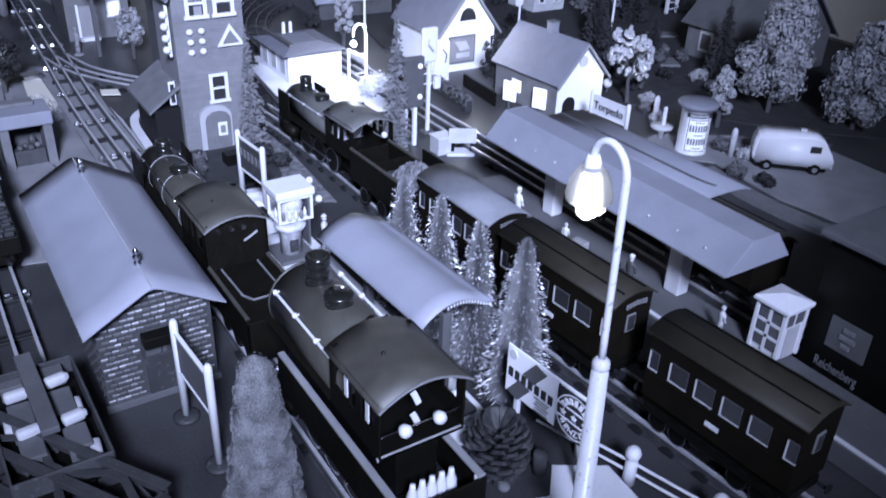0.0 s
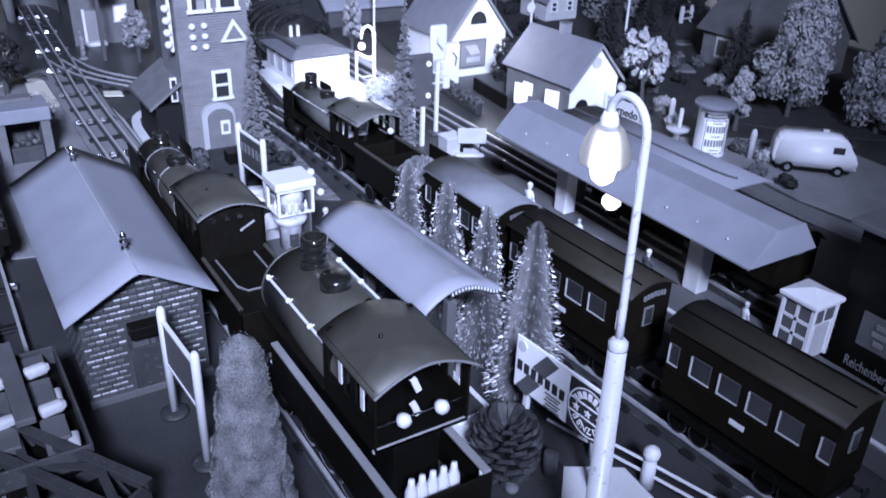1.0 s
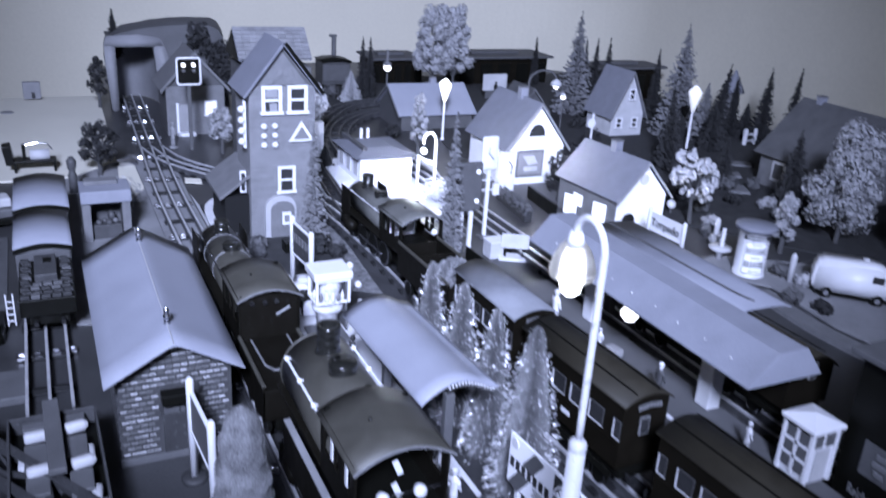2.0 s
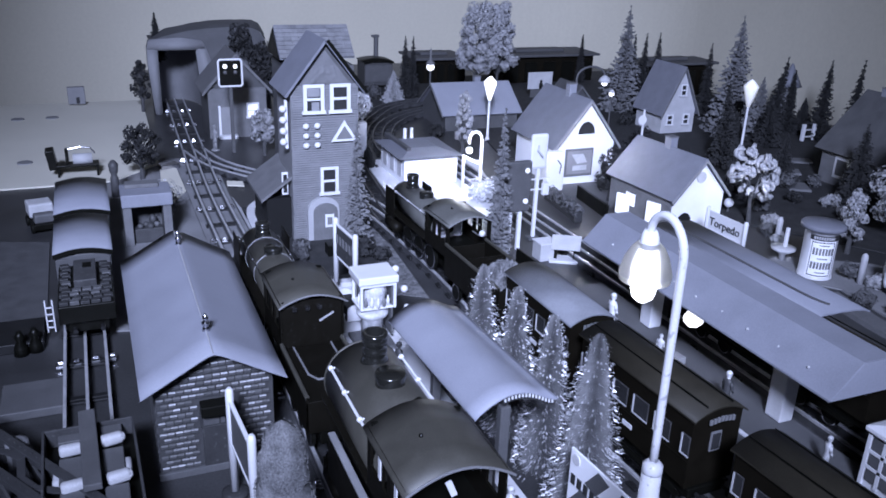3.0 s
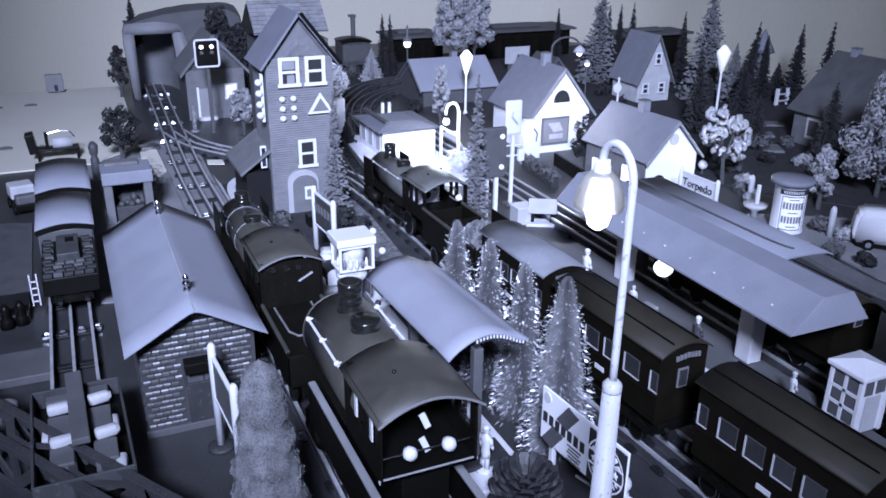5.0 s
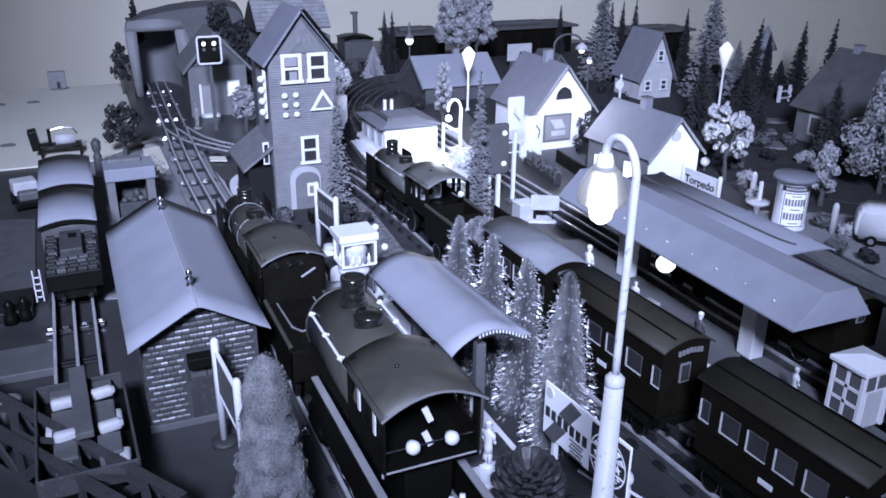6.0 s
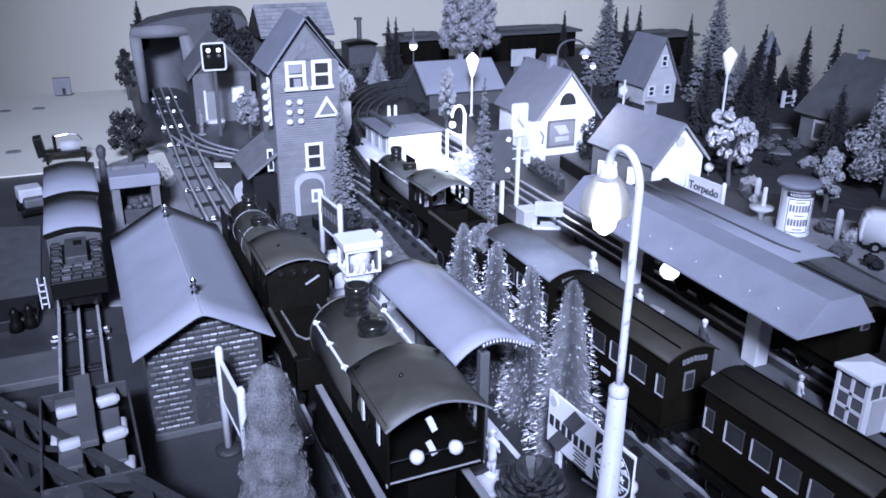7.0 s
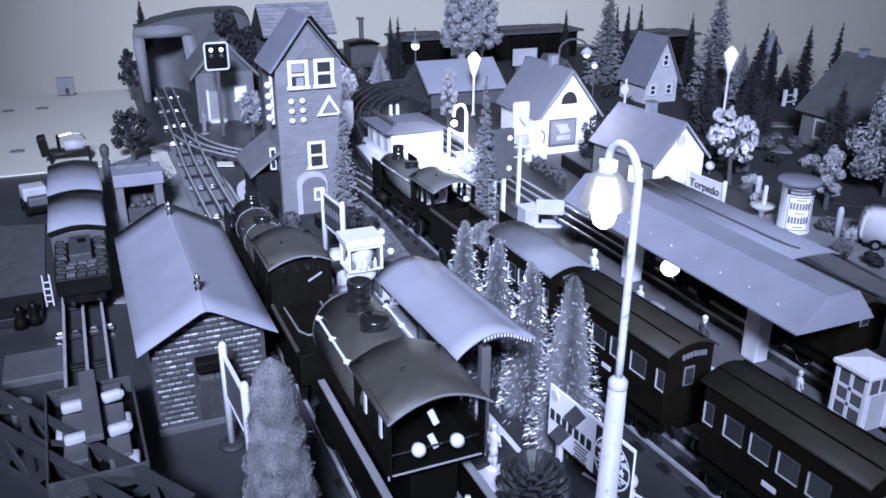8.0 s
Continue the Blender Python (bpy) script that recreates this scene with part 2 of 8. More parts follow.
def arch_sheet(bm, prof, y0, y1, t, steps=1, sag=None):
    """A bent sheet of thickness t over the outline prof of (x, z), from y0 to y1."""
    up, dn = [], []
    for k in range(steps + 1):
        y = y0 + (y1 - y0) * k / steps
        s = sag(k / steps) if sag else 0.0
        up.append([bm.verts.new((x, y, z + s)) for x, z in prof])
        dn.append([bm.verts.new((x, y, z + s - t)) for x, z in prof])
    n = len(prof)
    for k in range(steps):
        for i in range(n - 1):
            f = bm.faces.new((up[k][i], up[k][i + 1], up[k + 1][i + 1], up[k + 1][i]))
            g = bm.faces.new((dn[k][i], dn[k + 1][i], dn[k + 1][i + 1], dn[k][i + 1]))
            f.smooth = g.smooth = True
        for i in (0, n - 1):
            bm.faces.new((up[k][i], up[k + 1][i], dn[k + 1][i], dn[k][i]))
    for k in (0, steps):
        for i in range(n - 1):
            bm.faces.new((up[k][i], up[k][i + 1], dn[k][i + 1], dn[k][i]))
    bmesh.ops.recalc_face_normals(bm, faces=bm.faces)
    return bm


def pipe(bm, pts, r, seg=14):
    """A round bar along pts with no joints; r is a number or one for each point."""
    pts = [Vector(p) for p in pts]
    rs = r if isinstance(r, (list, tuple)) else [r] * len(pts)
    u = None
    rings = []
    for i, p in enumerate(pts):
        d = (pts[min(i + 1, len(pts) - 1)] - pts[max(i - 1, 0)]).normalized()
        u = (d.orthogonal() if u is None else u - d * u.dot(d)).normalized()
        v = d.cross(u)
        rings.append([bm.verts.new(p + (u * math.cos(2 * math.pi * k / seg) + v * math.sin(2 * math.pi * k / seg)) * rs[i]) for k in range(seg)])
    for a, b in zip(rings, rings[1:]):
        for k in range(seg):
            bm.faces.new((a[k], a[(k + 1) % seg], b[(k + 1) % seg], b[k])).smooth = True
    bm.faces.new(rings[0][::-1])
    bm.faces.new(rings[-1])
    bmesh.ops.recalc_face_normals(bm, faces=bm.faces)
    return bm


def tube(bm, pts, r, seg=8):
    for a, b in zip(pts, pts[1:]):
        rod(bm, a, b, r, r, seg)
        ball(bm, b, r, 8)
    return bm


def smooth(bm):
    for f in bm.faces:
        f.smooth = True
    return bm


def thing(name, label, category, at=(0, 0, 0), rz=0.0, group="", kind=""):
    ob = new(name)
    ob.empty_display_size = 0.01
    ob.matrix_world = pose(*at, 0, 0, rz)
    return tagged(ob, label, category, group, kind)


def part(name, bm, material, parent=None, label=""):
    me = bpy.data.meshes.new(name)
    bm.to_mesh(me)
    bm.free()
    me.materials.append(material)
    ob = new(name, me)
    if parent:
        ob.parent = parent
    if label:
        ob["label"] = label
    return ob


def solid(name, bm, material, label, category, group="", kind="", at=None):
    ob = part(name, bm, material)
    if at is not None:
        ob.matrix_world = at
    return tagged(ob, label, category, group, kind)


def B(*a, **k):
    return box(bm_new(), *a, **k)


def text_part(name, words, size, material, parent, at, label=""):
    """Raised lettering from the built-in font, turned into a mesh."""
    cu = bpy.data.curves.new(name, "FONT")
    cu.body, cu.size, cu.extrude, cu.align_x, cu.align_y = words, size, 0.0003, "CENTER", "CENTER"
    tmp = bpy.data.objects.new(name, cu)
    scene.collection.objects.link(tmp)
    me = bpy.data.meshes.new_from_object(tmp.evaluated_get(bpy.context.evaluated_depsgraph_get()))
    bpy.data.objects.remove(tmp)
    me.materials.clear()
    me.materials.append(material)
    ob = new(name, me)
    ob.parent = parent
    ob.matrix_local = at
    if label:
        ob["label"] = label
    return ob


# ---- room and table ----
def structure(name, bm, material, label, category):
    return solid(name, bm, material, label, category, kind="structure")


structure("floor", B(-0.4, -0.1, -0.80, 4.0, 4.8, 0.1), M_FLOOR, "dark carpeted room floor below the layout table", "floor")
structure("ceiling", B(-0.4, -0.1, 1.75, 4.0, 4.8, 0.1), M_CEIL, "unseen room ceiling, kept dark to limit bounce", "ceiling")
arc = [(0.87 + 0.50 * math.cos(math.radians(a)), 1.50 + 0.50 * math.sin(math.radians(a))) for a in range(90, -1, -3)]
bm = bm_new()
extrude_poly(bm, [(-2.30, 2.0)] + arc + [(1.37, -2.30), (1.47, -2.30), (1.47, 2.10), (-2.30, 2.10)], "z", -0.75, 1.70)
structure("wall_north", bm, M_WALL, "plain pale plaster wall with a rounded corner behind the layout", "wall")
structure("wall_south", B(-0.42, -2.35, 0.475, 3.58, 0.1, 2.45), M_ROOM, "unseen room wall, kept dark to limit bounce", "wall")
structure("wall_west", B(-2.25, -0.20, 0.475, 0.1, 4.2, 2.45), M_ROOM, "unseen room wall, kept dark to limit bounce", "wall")
bm = bm_new()
extrude_poly(bm, [(-1.0, -0.9), (1.36, -0.9), (1.36, 1.99), (-0.04, 1.99), (-0.04, 1.60), (-1.0, 1.60)], "z", -0.03, 0.0)
structure("ground", bm, M_TABLE, "grey painted table top that carries the model railway", "table top")
bm = bm_new()
extrude_poly(bm, [(-0.99, 0.98), (-0.13, 0.98), (-0.055, 1.06), (-0.045, 1.59), (-0.99, 1.59)], "z", 0.0005, 0.003)
structure("white_board", bm, M_BOARD, "white painted board lying on the table corner", "board")
for x, y in ((-0.283, 1.446), (-0.222, 1.448), (-0.257, 1.119)):
    bm = bm_new()
    rod(bm, (0, 0, 0.003), (0, 0, 0.0045), 0.012, 0.0115, 24)
    solid("disc", bm, M_ROAD, "small flat grey disc set in the white board", "disc", "discs on the board", at=pose(x, y, 0))
sw = thing("switch_box", "small grey wall switch box with dark lever", "switch box", (-0.175, 1.56, 0.003))
part("housing", B(0, 0, 0.021, 0.034, 0.014, 0.036, bev=0.002), M_ROAD, sw)
part("lever", B(0.002, -0.009, 0.012, 0.006, 0.004, 0.012, bev=0.001), M_INK, sw, "black lever")


# ---- track ----
def sweep(bm, pts, half_w, z0, z1, off=0.0):
    """A bar of width 2*half_w along pts (x, y), shifted sideways by off."""
    rows = []
    for i, (x, y) in enumerate(pts):
        a, b = pts[max(i - 1, 0)], pts[min(i + 1, len(pts) - 1)]
        d = Vector((b[0] - a[0], b[1] - a[1])).normalized()
        n = Vector((d.y, -d.x))
        rows.append([bm.verts.new((x + n.x * (off + s), y + n.y * (off + s), z)) for s, z in ((-half_w, z0), (-half_w, z1), (half_w, z1), (half_w, z0))])
    for p, q in zip(rows, rows[1:]):
        for i in range(4):
            bm.faces.new((p[i], p[(i + 1) % 4], q[(i + 1) % 4], q[i]))
    bm.faces.new(rows[0])
    bm.faces.new(rows[-1][::-1])
    bmesh.ops.recalc_face_normals(bm, faces=bm.faces)
    return bm


def rail_bar(pts, off, parent, material):
    """A bright rail head on a dull tin web."""
    bm = bm_new()
    sweep(bm, pts, 0.0013, 0.0092, 0.0115, off)
    head = part("rail", bm, material, parent)
    bm = bm_new()
    sweep(bm, pts, 0.0017, 0.0006, 0.0018, off)
    sweep(bm, pts, 0.0006, 0.0018, 0.0091, off)
    part("web", bm, M_OLDRAIL, head)


def curve_pts(ctrl, n=10):
    """A smooth line through the control points."""
    out = []
    c = [ctrl[0]] + list(ctrl) + [ctrl[-1]]
    for i in range(1, len(c) - 2):
        p0, p1, p2, p3 = (Vector((*q, 0)) for q in c[i - 1:i + 3])
        for k in range(n):
            t = k / n
            v = 0.5 * ((2 * p1) + (p2 - p0) * t + (2 * p0 - 5 * p1 + 4 * p2 - p3) * t * t + (3 * p1 - p0 - 3 * p2 + p3) * t ** 3)
            out.append((v.x, v.y))
    out.append(ctrl[-1])
    return out


def tie_mesh():
    bm = bm_new()
    box(bm, 0, 0, 0.0016, 0.044, 0.012, 0.0028, bev=0.0008)
    box(bm, 0, 0, 0.0036, 0.041, 0.006, 0.0016, bev=0.0005)
    me = bpy.data.meshes.new("sleeper")
    bm.to_mesh(me)
    bm.free()
    me.materials.append(M_TIE)
    return me


def clip_mesh():
    bm = bm_new()
    box(bm, 0, 0, 0.0034, 0.0080, 0.0085, 0.0036, bev=0.0008)
    box(bm, 0, 0.003, 0.0056, 0.0050, 0.0032, 0.0024, bev=0.0006)
    me = bpy.data.meshes.new("rail_clip")
    bm.to_mesh(me)
    bm.free()
    me.materials.append(M_NICKEL)
    return me


TIE, CLIP = tie_mesh(), clip_mesh()


def track(label, pts, pitch=0.065, clips=True, start=0.03, rail=None):
    t = thing("railway_track", label, "railway track", (0, 0, 0), group="tracks")
    for off in (-0.0175, 0.0, 0.0175):
        rail_bar(pts, off, t, rail or M_RAIL)
    along, nxt, k = 0.0, start, 0
    for (x0, y0), (x1, y1) in zip(pts, pts[1:]):
        L = math.hypot(x1 - x0, y1 - y0)
        while nxt < along + L:
            s = (nxt - along) / L
            a = math.degrees(math.atan2(y1 - y0, x1 - x0)) - 90
            px, py = x0 + (x1 - x0) * s, y0 + (y1 - y0) * s
            ob = new("sleeper", TIE)
            ob.parent = t
            ob.matrix_local = pose(px, py, 0, 0, 0, a)
            if clips and k % 2 == 0:
                for sx in (-0.022, -0.008, 0.008, 0.022):
                    c = new("rail_clip", CLIP)
                    c.parent = t
                    c.matrix_local = pose(px, py, 0, 0, 0, a) @ pose(sx, random.uniform(-0.002, 0.002), 0, 0, 0, random.uniform(-8, 8))
            k += 1
            nxt += pitch
        along += L
    return t


track("nickel three-rail tinplate track beside the platform", curve_pts([(0.0, -0.55), (0.0, 0.0), (0.0, 0.5), (-0.001, 0.85), (0.006, 1.1), (0.012, 1.3), (0.02, 1.55)], 6), start=0.055)
track("tinplate track curving away behind the tower", curve_pts([(0.006, 1.12), (0.03, 1.02), (0.085, 0.93), (0.15, 0.855), (0.198, 0.77), (0.213, 0.66)], 6), pitch=0.026, clips=False, start=0.02)
track("three-rail track carrying the passenger train", curve_pts([(0.285, -0.55), (0.252, -0.32), (0.2335, -0.14), (0.2220, 0.02), (0.2155, 0.17), (0.2165, 0.32), (0.2200, 0.48), (0.213, 0.66)], 4), pitch=0.030, clips=False)
track("tinplate siding track curving towards the far station", curve_pts([(0.2135, 0.66), (0.2195, 0.75), (0.2300, 0.84), (0.2450, 0.95), (0.272, 1.05), (0.312, 1.15), (0.365, 1.26), (0.48, 1.40), (0.70, 1.46)], 6), pitch=0.040, clips=False, rail=M_OLDRAIL)
track("tinplate loop track behind the siding", curve_pts([(0.325, 0.95), (0.345, 1.10), (0.41, 1.24), (0.52, 1.33), (0.72, 1.375)], 6), pitch=0.040, clips=False, rail=M_OLDRAIL)
track("three-rail track behind the station platform", curve_pts([(0.408, -0.5), (0.408, 0.3), (0.412, 0.95)], 4), clips=False)
track("three-rail tinplate track with a flat wagon", curve_pts([(-0.172, -0.4), (-0.176, 0.30), (-0.176, 0.95)], 4), start=0.02)


# ---- goods shed ----
def finial(parent, x, y, z):
    bm = bm_new()
    lathe(bm, [(0.0030, -0.001), (0.0024, 0.002), (0.0017, 0.0038), (0.0029, 0.0050), (0.0030, 0.0066), (0.0015, 0.0078), (0.0023, 0.0094), (0.0022, 0.0112), (0.0008, 0.0128), (0.0003, 0.0138)], (x, y, z), 14)
    part("finial", bm, M_NICKEL, parent, "turned metal finial")


def goods_shed():
    s = thing("goods_shed", "brick goods shed with plain grey tin gable roof", "shed", (0.0035, 0.002, 0))
    x0, x1, y0, y1, ze, za = -0.131, -0.047, 0.200, 0.425, 0.078, 0.104
    xm = (x0 + x1) / 2
    bm = bm_new()
    extrude_poly(bm, [(x0, 0.0), (x1, 0.0), (x1, ze), (xm, za), (x0, ze)], "y", y0, y1)
    walls = part("wall", bm, M_MORTAR, s)
    prof = [(-0.1412, 0.0800), (-0.1300, 0.0862), (-0.1000, 0.1033), (-0.0945, 0.1062), (-0.0903, 0.1074), (-0.0861, 0.1062), (-0.0806, 0.1033), (-0.0510, 0.0862), (-0.0395, 0.0800)]
    bm = bm_new()
    arch_sheet(bm, prof, 0.182, 0.442, 0.0010, 8, lambda k: -0.0008 * math.sin(math.pi * k))
    part("roof", bm, M_SHEET, s)
    bm = bm_new()
    rod(bm, (-0.0903, 0.183, 0.1070), (-0.0903, 0.441, 0.1070), 0.0006, 0.0006, 8)
    part("ridge_roll", bm, M_CARD, s)
    finial(s, -0.09, 0.222, 0.1068)
    finial(s, -0.09, 0.405, 0.1068)
    part("door", B(-0.087, y0 - 0.0008, 0.0205, 0.026, 0.002, 0.039, bev=0.0006), M_DARKBASE, s, "dark plank door")
    part("hoist_box", B(-0.089, y0 - 0.006, 0.0575, 0.024, 0.012, 0.009, bev=0.001), M_BLACK, s, "black hood above the window")
    w = part("window", B(-0.089, y0 - 0.0008, 0.0465, 0.025, 0.002, 0.013, bev=0.0004), M_DARKBASE, s)
    part("pane", B(-0.0935, y0 - 0.0022, 0.0465, 0.011, 0.001, 0.010), M_GREYWALL, w)
    part("pane", B(-0.0850, y0 - 0.0022, 0.0465, 0.003, 0.001, 0.010), M_GREYWALL, w)
    part("skirting", B(xm, y0 - 0.001, 0.003, 0.088, 0.004, 0.006, bev=0.0006), M_POST, s)
    return s, walls


SHED, SHED_WALLS = goods_shed()


# ---- station signs and near tree ----
def station_sign(label, a, b, h, z0, board0, board1, board_mat, base=True, posts=M_WHITE, bars=0):
    t = thing("station_sign", label, "sign", (a[0], a[1], z0), group="station signs")
    d = (b[0] - a[0], b[1] - a[1])
    for ox, oy in ((0, 0), d):
        bm = bm_new()
        lathe(bm, [(0.0030, 0.003), (0.0030, h - 0.004), (0.0026, h - 0.002), (0.0015, h - 0.0004)], (ox, oy, 0), 12)
        part("post", bm, posts, t)
        if base:
            bm = bm_new()
            lathe(bm, [(0.010, 0.0), (0.010, 0.0018), (0.008, 0.003), (0.004, 0.0036)], (ox, oy, 0), 18)
            part("foot", bm, M_DARKBASE, t, "dark round foot")
    L, a_ = math.hypot(*d), math.degrees(math.atan2(d[1], d[0]))
    bm = bm_new()
    box(bm, d[0] / 2, d[1] / 2, (board0 + board1) / 2, L - 0.006, 0.0016, board1 - board0, bev=0.0004, rz=a_)
    part("board", bm, board_mat, t)
    for k in range(bars):
        u = (k + 0.7) / (bars + 0.4)
        n = Vector((d[1], -d[0], 0)).normalized() * 0.0011
        bm = bm_new()
        box(bm, d[0] * u + n.x, d[1] * u + n.y, board0 + (board1 - board0) * 0.58, L / bars * 0.5, 0.0006, (board1 - board0) * 0.26, rz=a_)
        part("lettering_bar", bm, M_GREYINK, t)
    for z in (board0, board1):
        bm = bm_new()
        box(bm, d[0] / 2, d[1] / 2, z, L - 0.005, 0.0030, 0.0024, bev=0.0006, rz=a_)
        part("rail", bm, posts, t)
    return t


station_sign("white two-post station sign on round dark feet", (-0.080, 0.168), (-0.076, 0.107), 0.0885, 0.0, 0.044, 0.078, M_POST)
station_sign("white two-post sign at the platform end", (0.0805, 0.471), (0.0855, 0.4155), 0.077, 0.018, 0.034, 0.070, M_CARTRIM, base=False, bars=6)


def brush_tree(label, at, h, r, mat_body, mat_tip, turns=46, per=46, droop=0.15, taper=1.0, tip_from=0.9, name="bottle_brush_tree", group="bottle-brush trees", seed=1, top_r=0.0, thick=0.0007):
    """A wire core with many radial bristles that give a cone with a fringed outline."""
    rnd = random.Random(seed)
    t = thing(name, label, "tree", at, group=group)
    bm = bm_new()
    rod(bm, (0, 0, 0), (0, 0, h * 0.985), 0.0016, 0.0006, 8)
    part("trunk", bm, M_BARK, t)
    verts, faces = [], []
    tips_v, tips_f = [], []
    for i in range(turns):
        u = (i + 0.5) / turns
        z = h * (0.07 + 0.93 * u)
        rr = top_r + (r - top_r) * (1 - u) ** taper
        n = max(10, int(per * (0.35 + 0.65 * rr / r)))
        for k in range(n):
            a = 2 * math.pi * (k + rnd.random()) / n + i * 0.7
            q = rr * rnd.uniform(0.72, 1.12)
            zz = z + rnd.uniform(-2.5, 2.5) * h / turns
            dz = -q * droop + rnd.uniform(-0.2, 0.2) * q
            w = thick * rnd.uniform(0.7, 1.4)
            ca, sa = math.cos(a), math.sin(a)
            for lst_v, lst_f, s0, s1, ww in ((verts, faces, 0.05, 0.80 if tip_from < 1 else 1.0, w), (tips_v, tips_f, tip_from * 0.98, 1.05, w * 1.7)):
                if lst_v is tips_v and (tip_from >= 1 or rnd.random() > 0.02):
                    continue
                o = len(lst_v)
                x0, y0, z0 = q * s0 * ca, q * s0 * sa, zz + dz * s0
                x1, y1, z1 = q * s1 * ca, q * s1 * sa, zz + dz * s1
                lst_v += [(x0 - sa * ww, y0 + ca * ww, z0), (x0 + sa * ww, y0 - ca * ww, z0), (x0, y0, z0 + 1.6 * ww), (x1, y1, z1)]
                lst_f += [(o, o + 1, o + 3), (o + 1, o + 2, o + 3), (o + 2, o, o + 3)]
    # Pale slivers over the cone paint glints of lit bristles, besides the frosted tips.
    if tip_from < 1:
        for _ in range(1700):
            u = 1 - math.sqrt(rnd.random())
            rr = (top_r + (r - top_r) * (1 - u) ** taper) * rnd.uniform(0.86, 1.06)
            a = rnd.uniform(0, 2 * math.pi)
            c = Vector((rr * math.cos(a), rr * math.sin(a), h * (0.07 + 0.93 * u)))
            d = (Vector((math.cos(a), math.sin(a), -0.1)) + Vector((rnd.gauss(0, 0.5), rnd.gauss(0, 0.5), rnd.gauss(0, 0.5)))).normalized()
            e = d.cross(Vector((rnd.gauss(0, 1), rnd.gauss(0, 1), 1.0))).normalized() * rnd.uniform(0.00006, 0.00017)
            d = d * rnd.uniform(0.0006, 0.0021)
            o = len(tips_v)
            tips_v += [tuple(c - d - e), tuple(c + d - e), tuple(c + d + e), tuple(c - d + e)]
            tips_f += [(o, o + 1, o + 2, o + 3)]
    for nm, v, f, m in (("brush", verts, faces, mat_body), ("frost_glints", tips_v, tips_f, mat_tip)):
        if v:
            me = bpy.data.meshes.new(nm)
            me.from_pydata(v, [], f)
            me.materials.append(m)
            ob = new(nm, me)
            ob.parent = t
            if nm == "frost_glints":
                ob["label"] = "pale frosted bristle tips and painted glints"
    return t


for k, (x, y, h, r) in enumerate(((0.132, 0.212, 0.135, 0.023), (0.139, 0.165, 0.135, 0.023), (0.143, 0.116, 0.133, 0.023), (0.1450, 0.0615, 0.144, 0.029))):
    brush_tree("dark bottle-brush fir with frosted tinsel tips", (x, y, 0), h, r, M_FIR if k == 3 else M_FIRSHADE, M_FROST, seed=k + 1, turns=190, per=110, taper=0.66, top_r=0.0042, thick=0.00034)


def flocked_tree(label, at, h, r):
    t = thing("flocked_tree", label, "tree", at)
    rnd = random.Random(9)

    def rad(u):
        return (0.0090 + (r - 0.0090) * (1 - u) ** 0.9) * math.sqrt(max(0.0, 1 - max(0.0, (u - 0.90) / 0.1) ** 2))
    bm = bm_new()
    prof = [(rad(i / 24) * 0.94, 0.004 + (h - 0.004) * i / 24) for i in range(25)]
    lathe(bm, prof, seg=40)
    for v in bm.verts:
        k = 1 + 0.24 * noise.noise(v.co * 110) + 0.10 * noise.noise(v.co * 240)
        v.co.x, v.co.y = v.co.x * k, v.co.y * k
    part("core", bm, M_FUZZ, t)
    part("trunk", rod(bm_new(), (0, 0, 0), (0, 0, 0.006), 0.004, 0.004, 10), M_BARK, t)
    V, F = [], []
    for _ in range(34000):
        u = 1 - math.sqrt(rnd.random())
        a = rnd.uniform(0, 2 * math.pi)
        q, z = rad(u) * 0.92, 0.004 + (h - 0.004) * u
        p_ = Vector((q * math.cos(a), q * math.sin(a), z))
        k = 1 + 0.24 * noise.noise(p_ * 110) + 0.10 * noise.noise(p_ * 240)
        q *= k
        L = rnd.uniform(0.0004, 0.0013)
        da, dz = rnd.uniform(-0.5, 0.5), rnd.uniform(-0.5, 0.7)
        ca, sa = math.cos(a), math.sin(a)
        x, y = q * ca, q * sa
        tx, ty, tz = x + L * math.cos(a + da), y + L * math.sin(a + da), z + L * dz
        w = 0.00028
        o = len(V)
        V += [(x - sa * w, y + ca * w, z), (x + sa * w, y - ca * w, z), (x, y, z + 1.5 * w), (tx, ty, tz)]
        F += [(o, o + 1, o + 3), (o + 1, o + 2, o + 3), (o + 2, o, o + 3)]
    me = bpy.data.meshes.new("flock")
    me.from_pydata(V, [], F)
    me.materials.append(M_FUZZ)
    ob = new("flock", me)
    ob.parent = t
    return t


flocked_tree("grey flocked cone-shaped model tree beside sign", (-0.074, 0.018, 0), 0.153, 0.0285)


# ---- island platform ----
def island_platform():
    p = thing("platform", "cream painted island platform with rounded corners", "platform", (0.074, 0.243, 0))
    bm = bm_new()
    w, l, r = 0.034, 0.219, 0.009
    pts = []
    for cx, cy, a0 in ((w - r, l - r, 0), (-w + r, l - r, 90), (-w + r, -l + r, 180), (w - r, -l + r, 270)):
        for k in range(6):
            a = math.radians(a0 + 18 * k)
            pts.append((cx + r * math.cos(a), cy + r * math.sin(a)))
    extrude_poly(bm, pts, "z", 0.0, 0.018)
    ed = [e for e in bm.edges if all(v.co.z > 0.017 for v in e.verts) and len(e.link_faces) == 2 and abs(e.link_faces[0].normal.z - e.link_faces[1].normal.z) > 0.5]
    bmesh.ops.bevel(bm, geom=ed, offset=0.0022, segments=2, affect="EDGES")
    part("deck", bm, M_PLAT, p)
    part("side_band", B(-w - 0.0002, 0, 0.0075, 0.0014, 2 * (l - r), 0.0135, bev=0.0004), M_PLATSIDE, p, "grey painted long side")
    return p


island_platform()


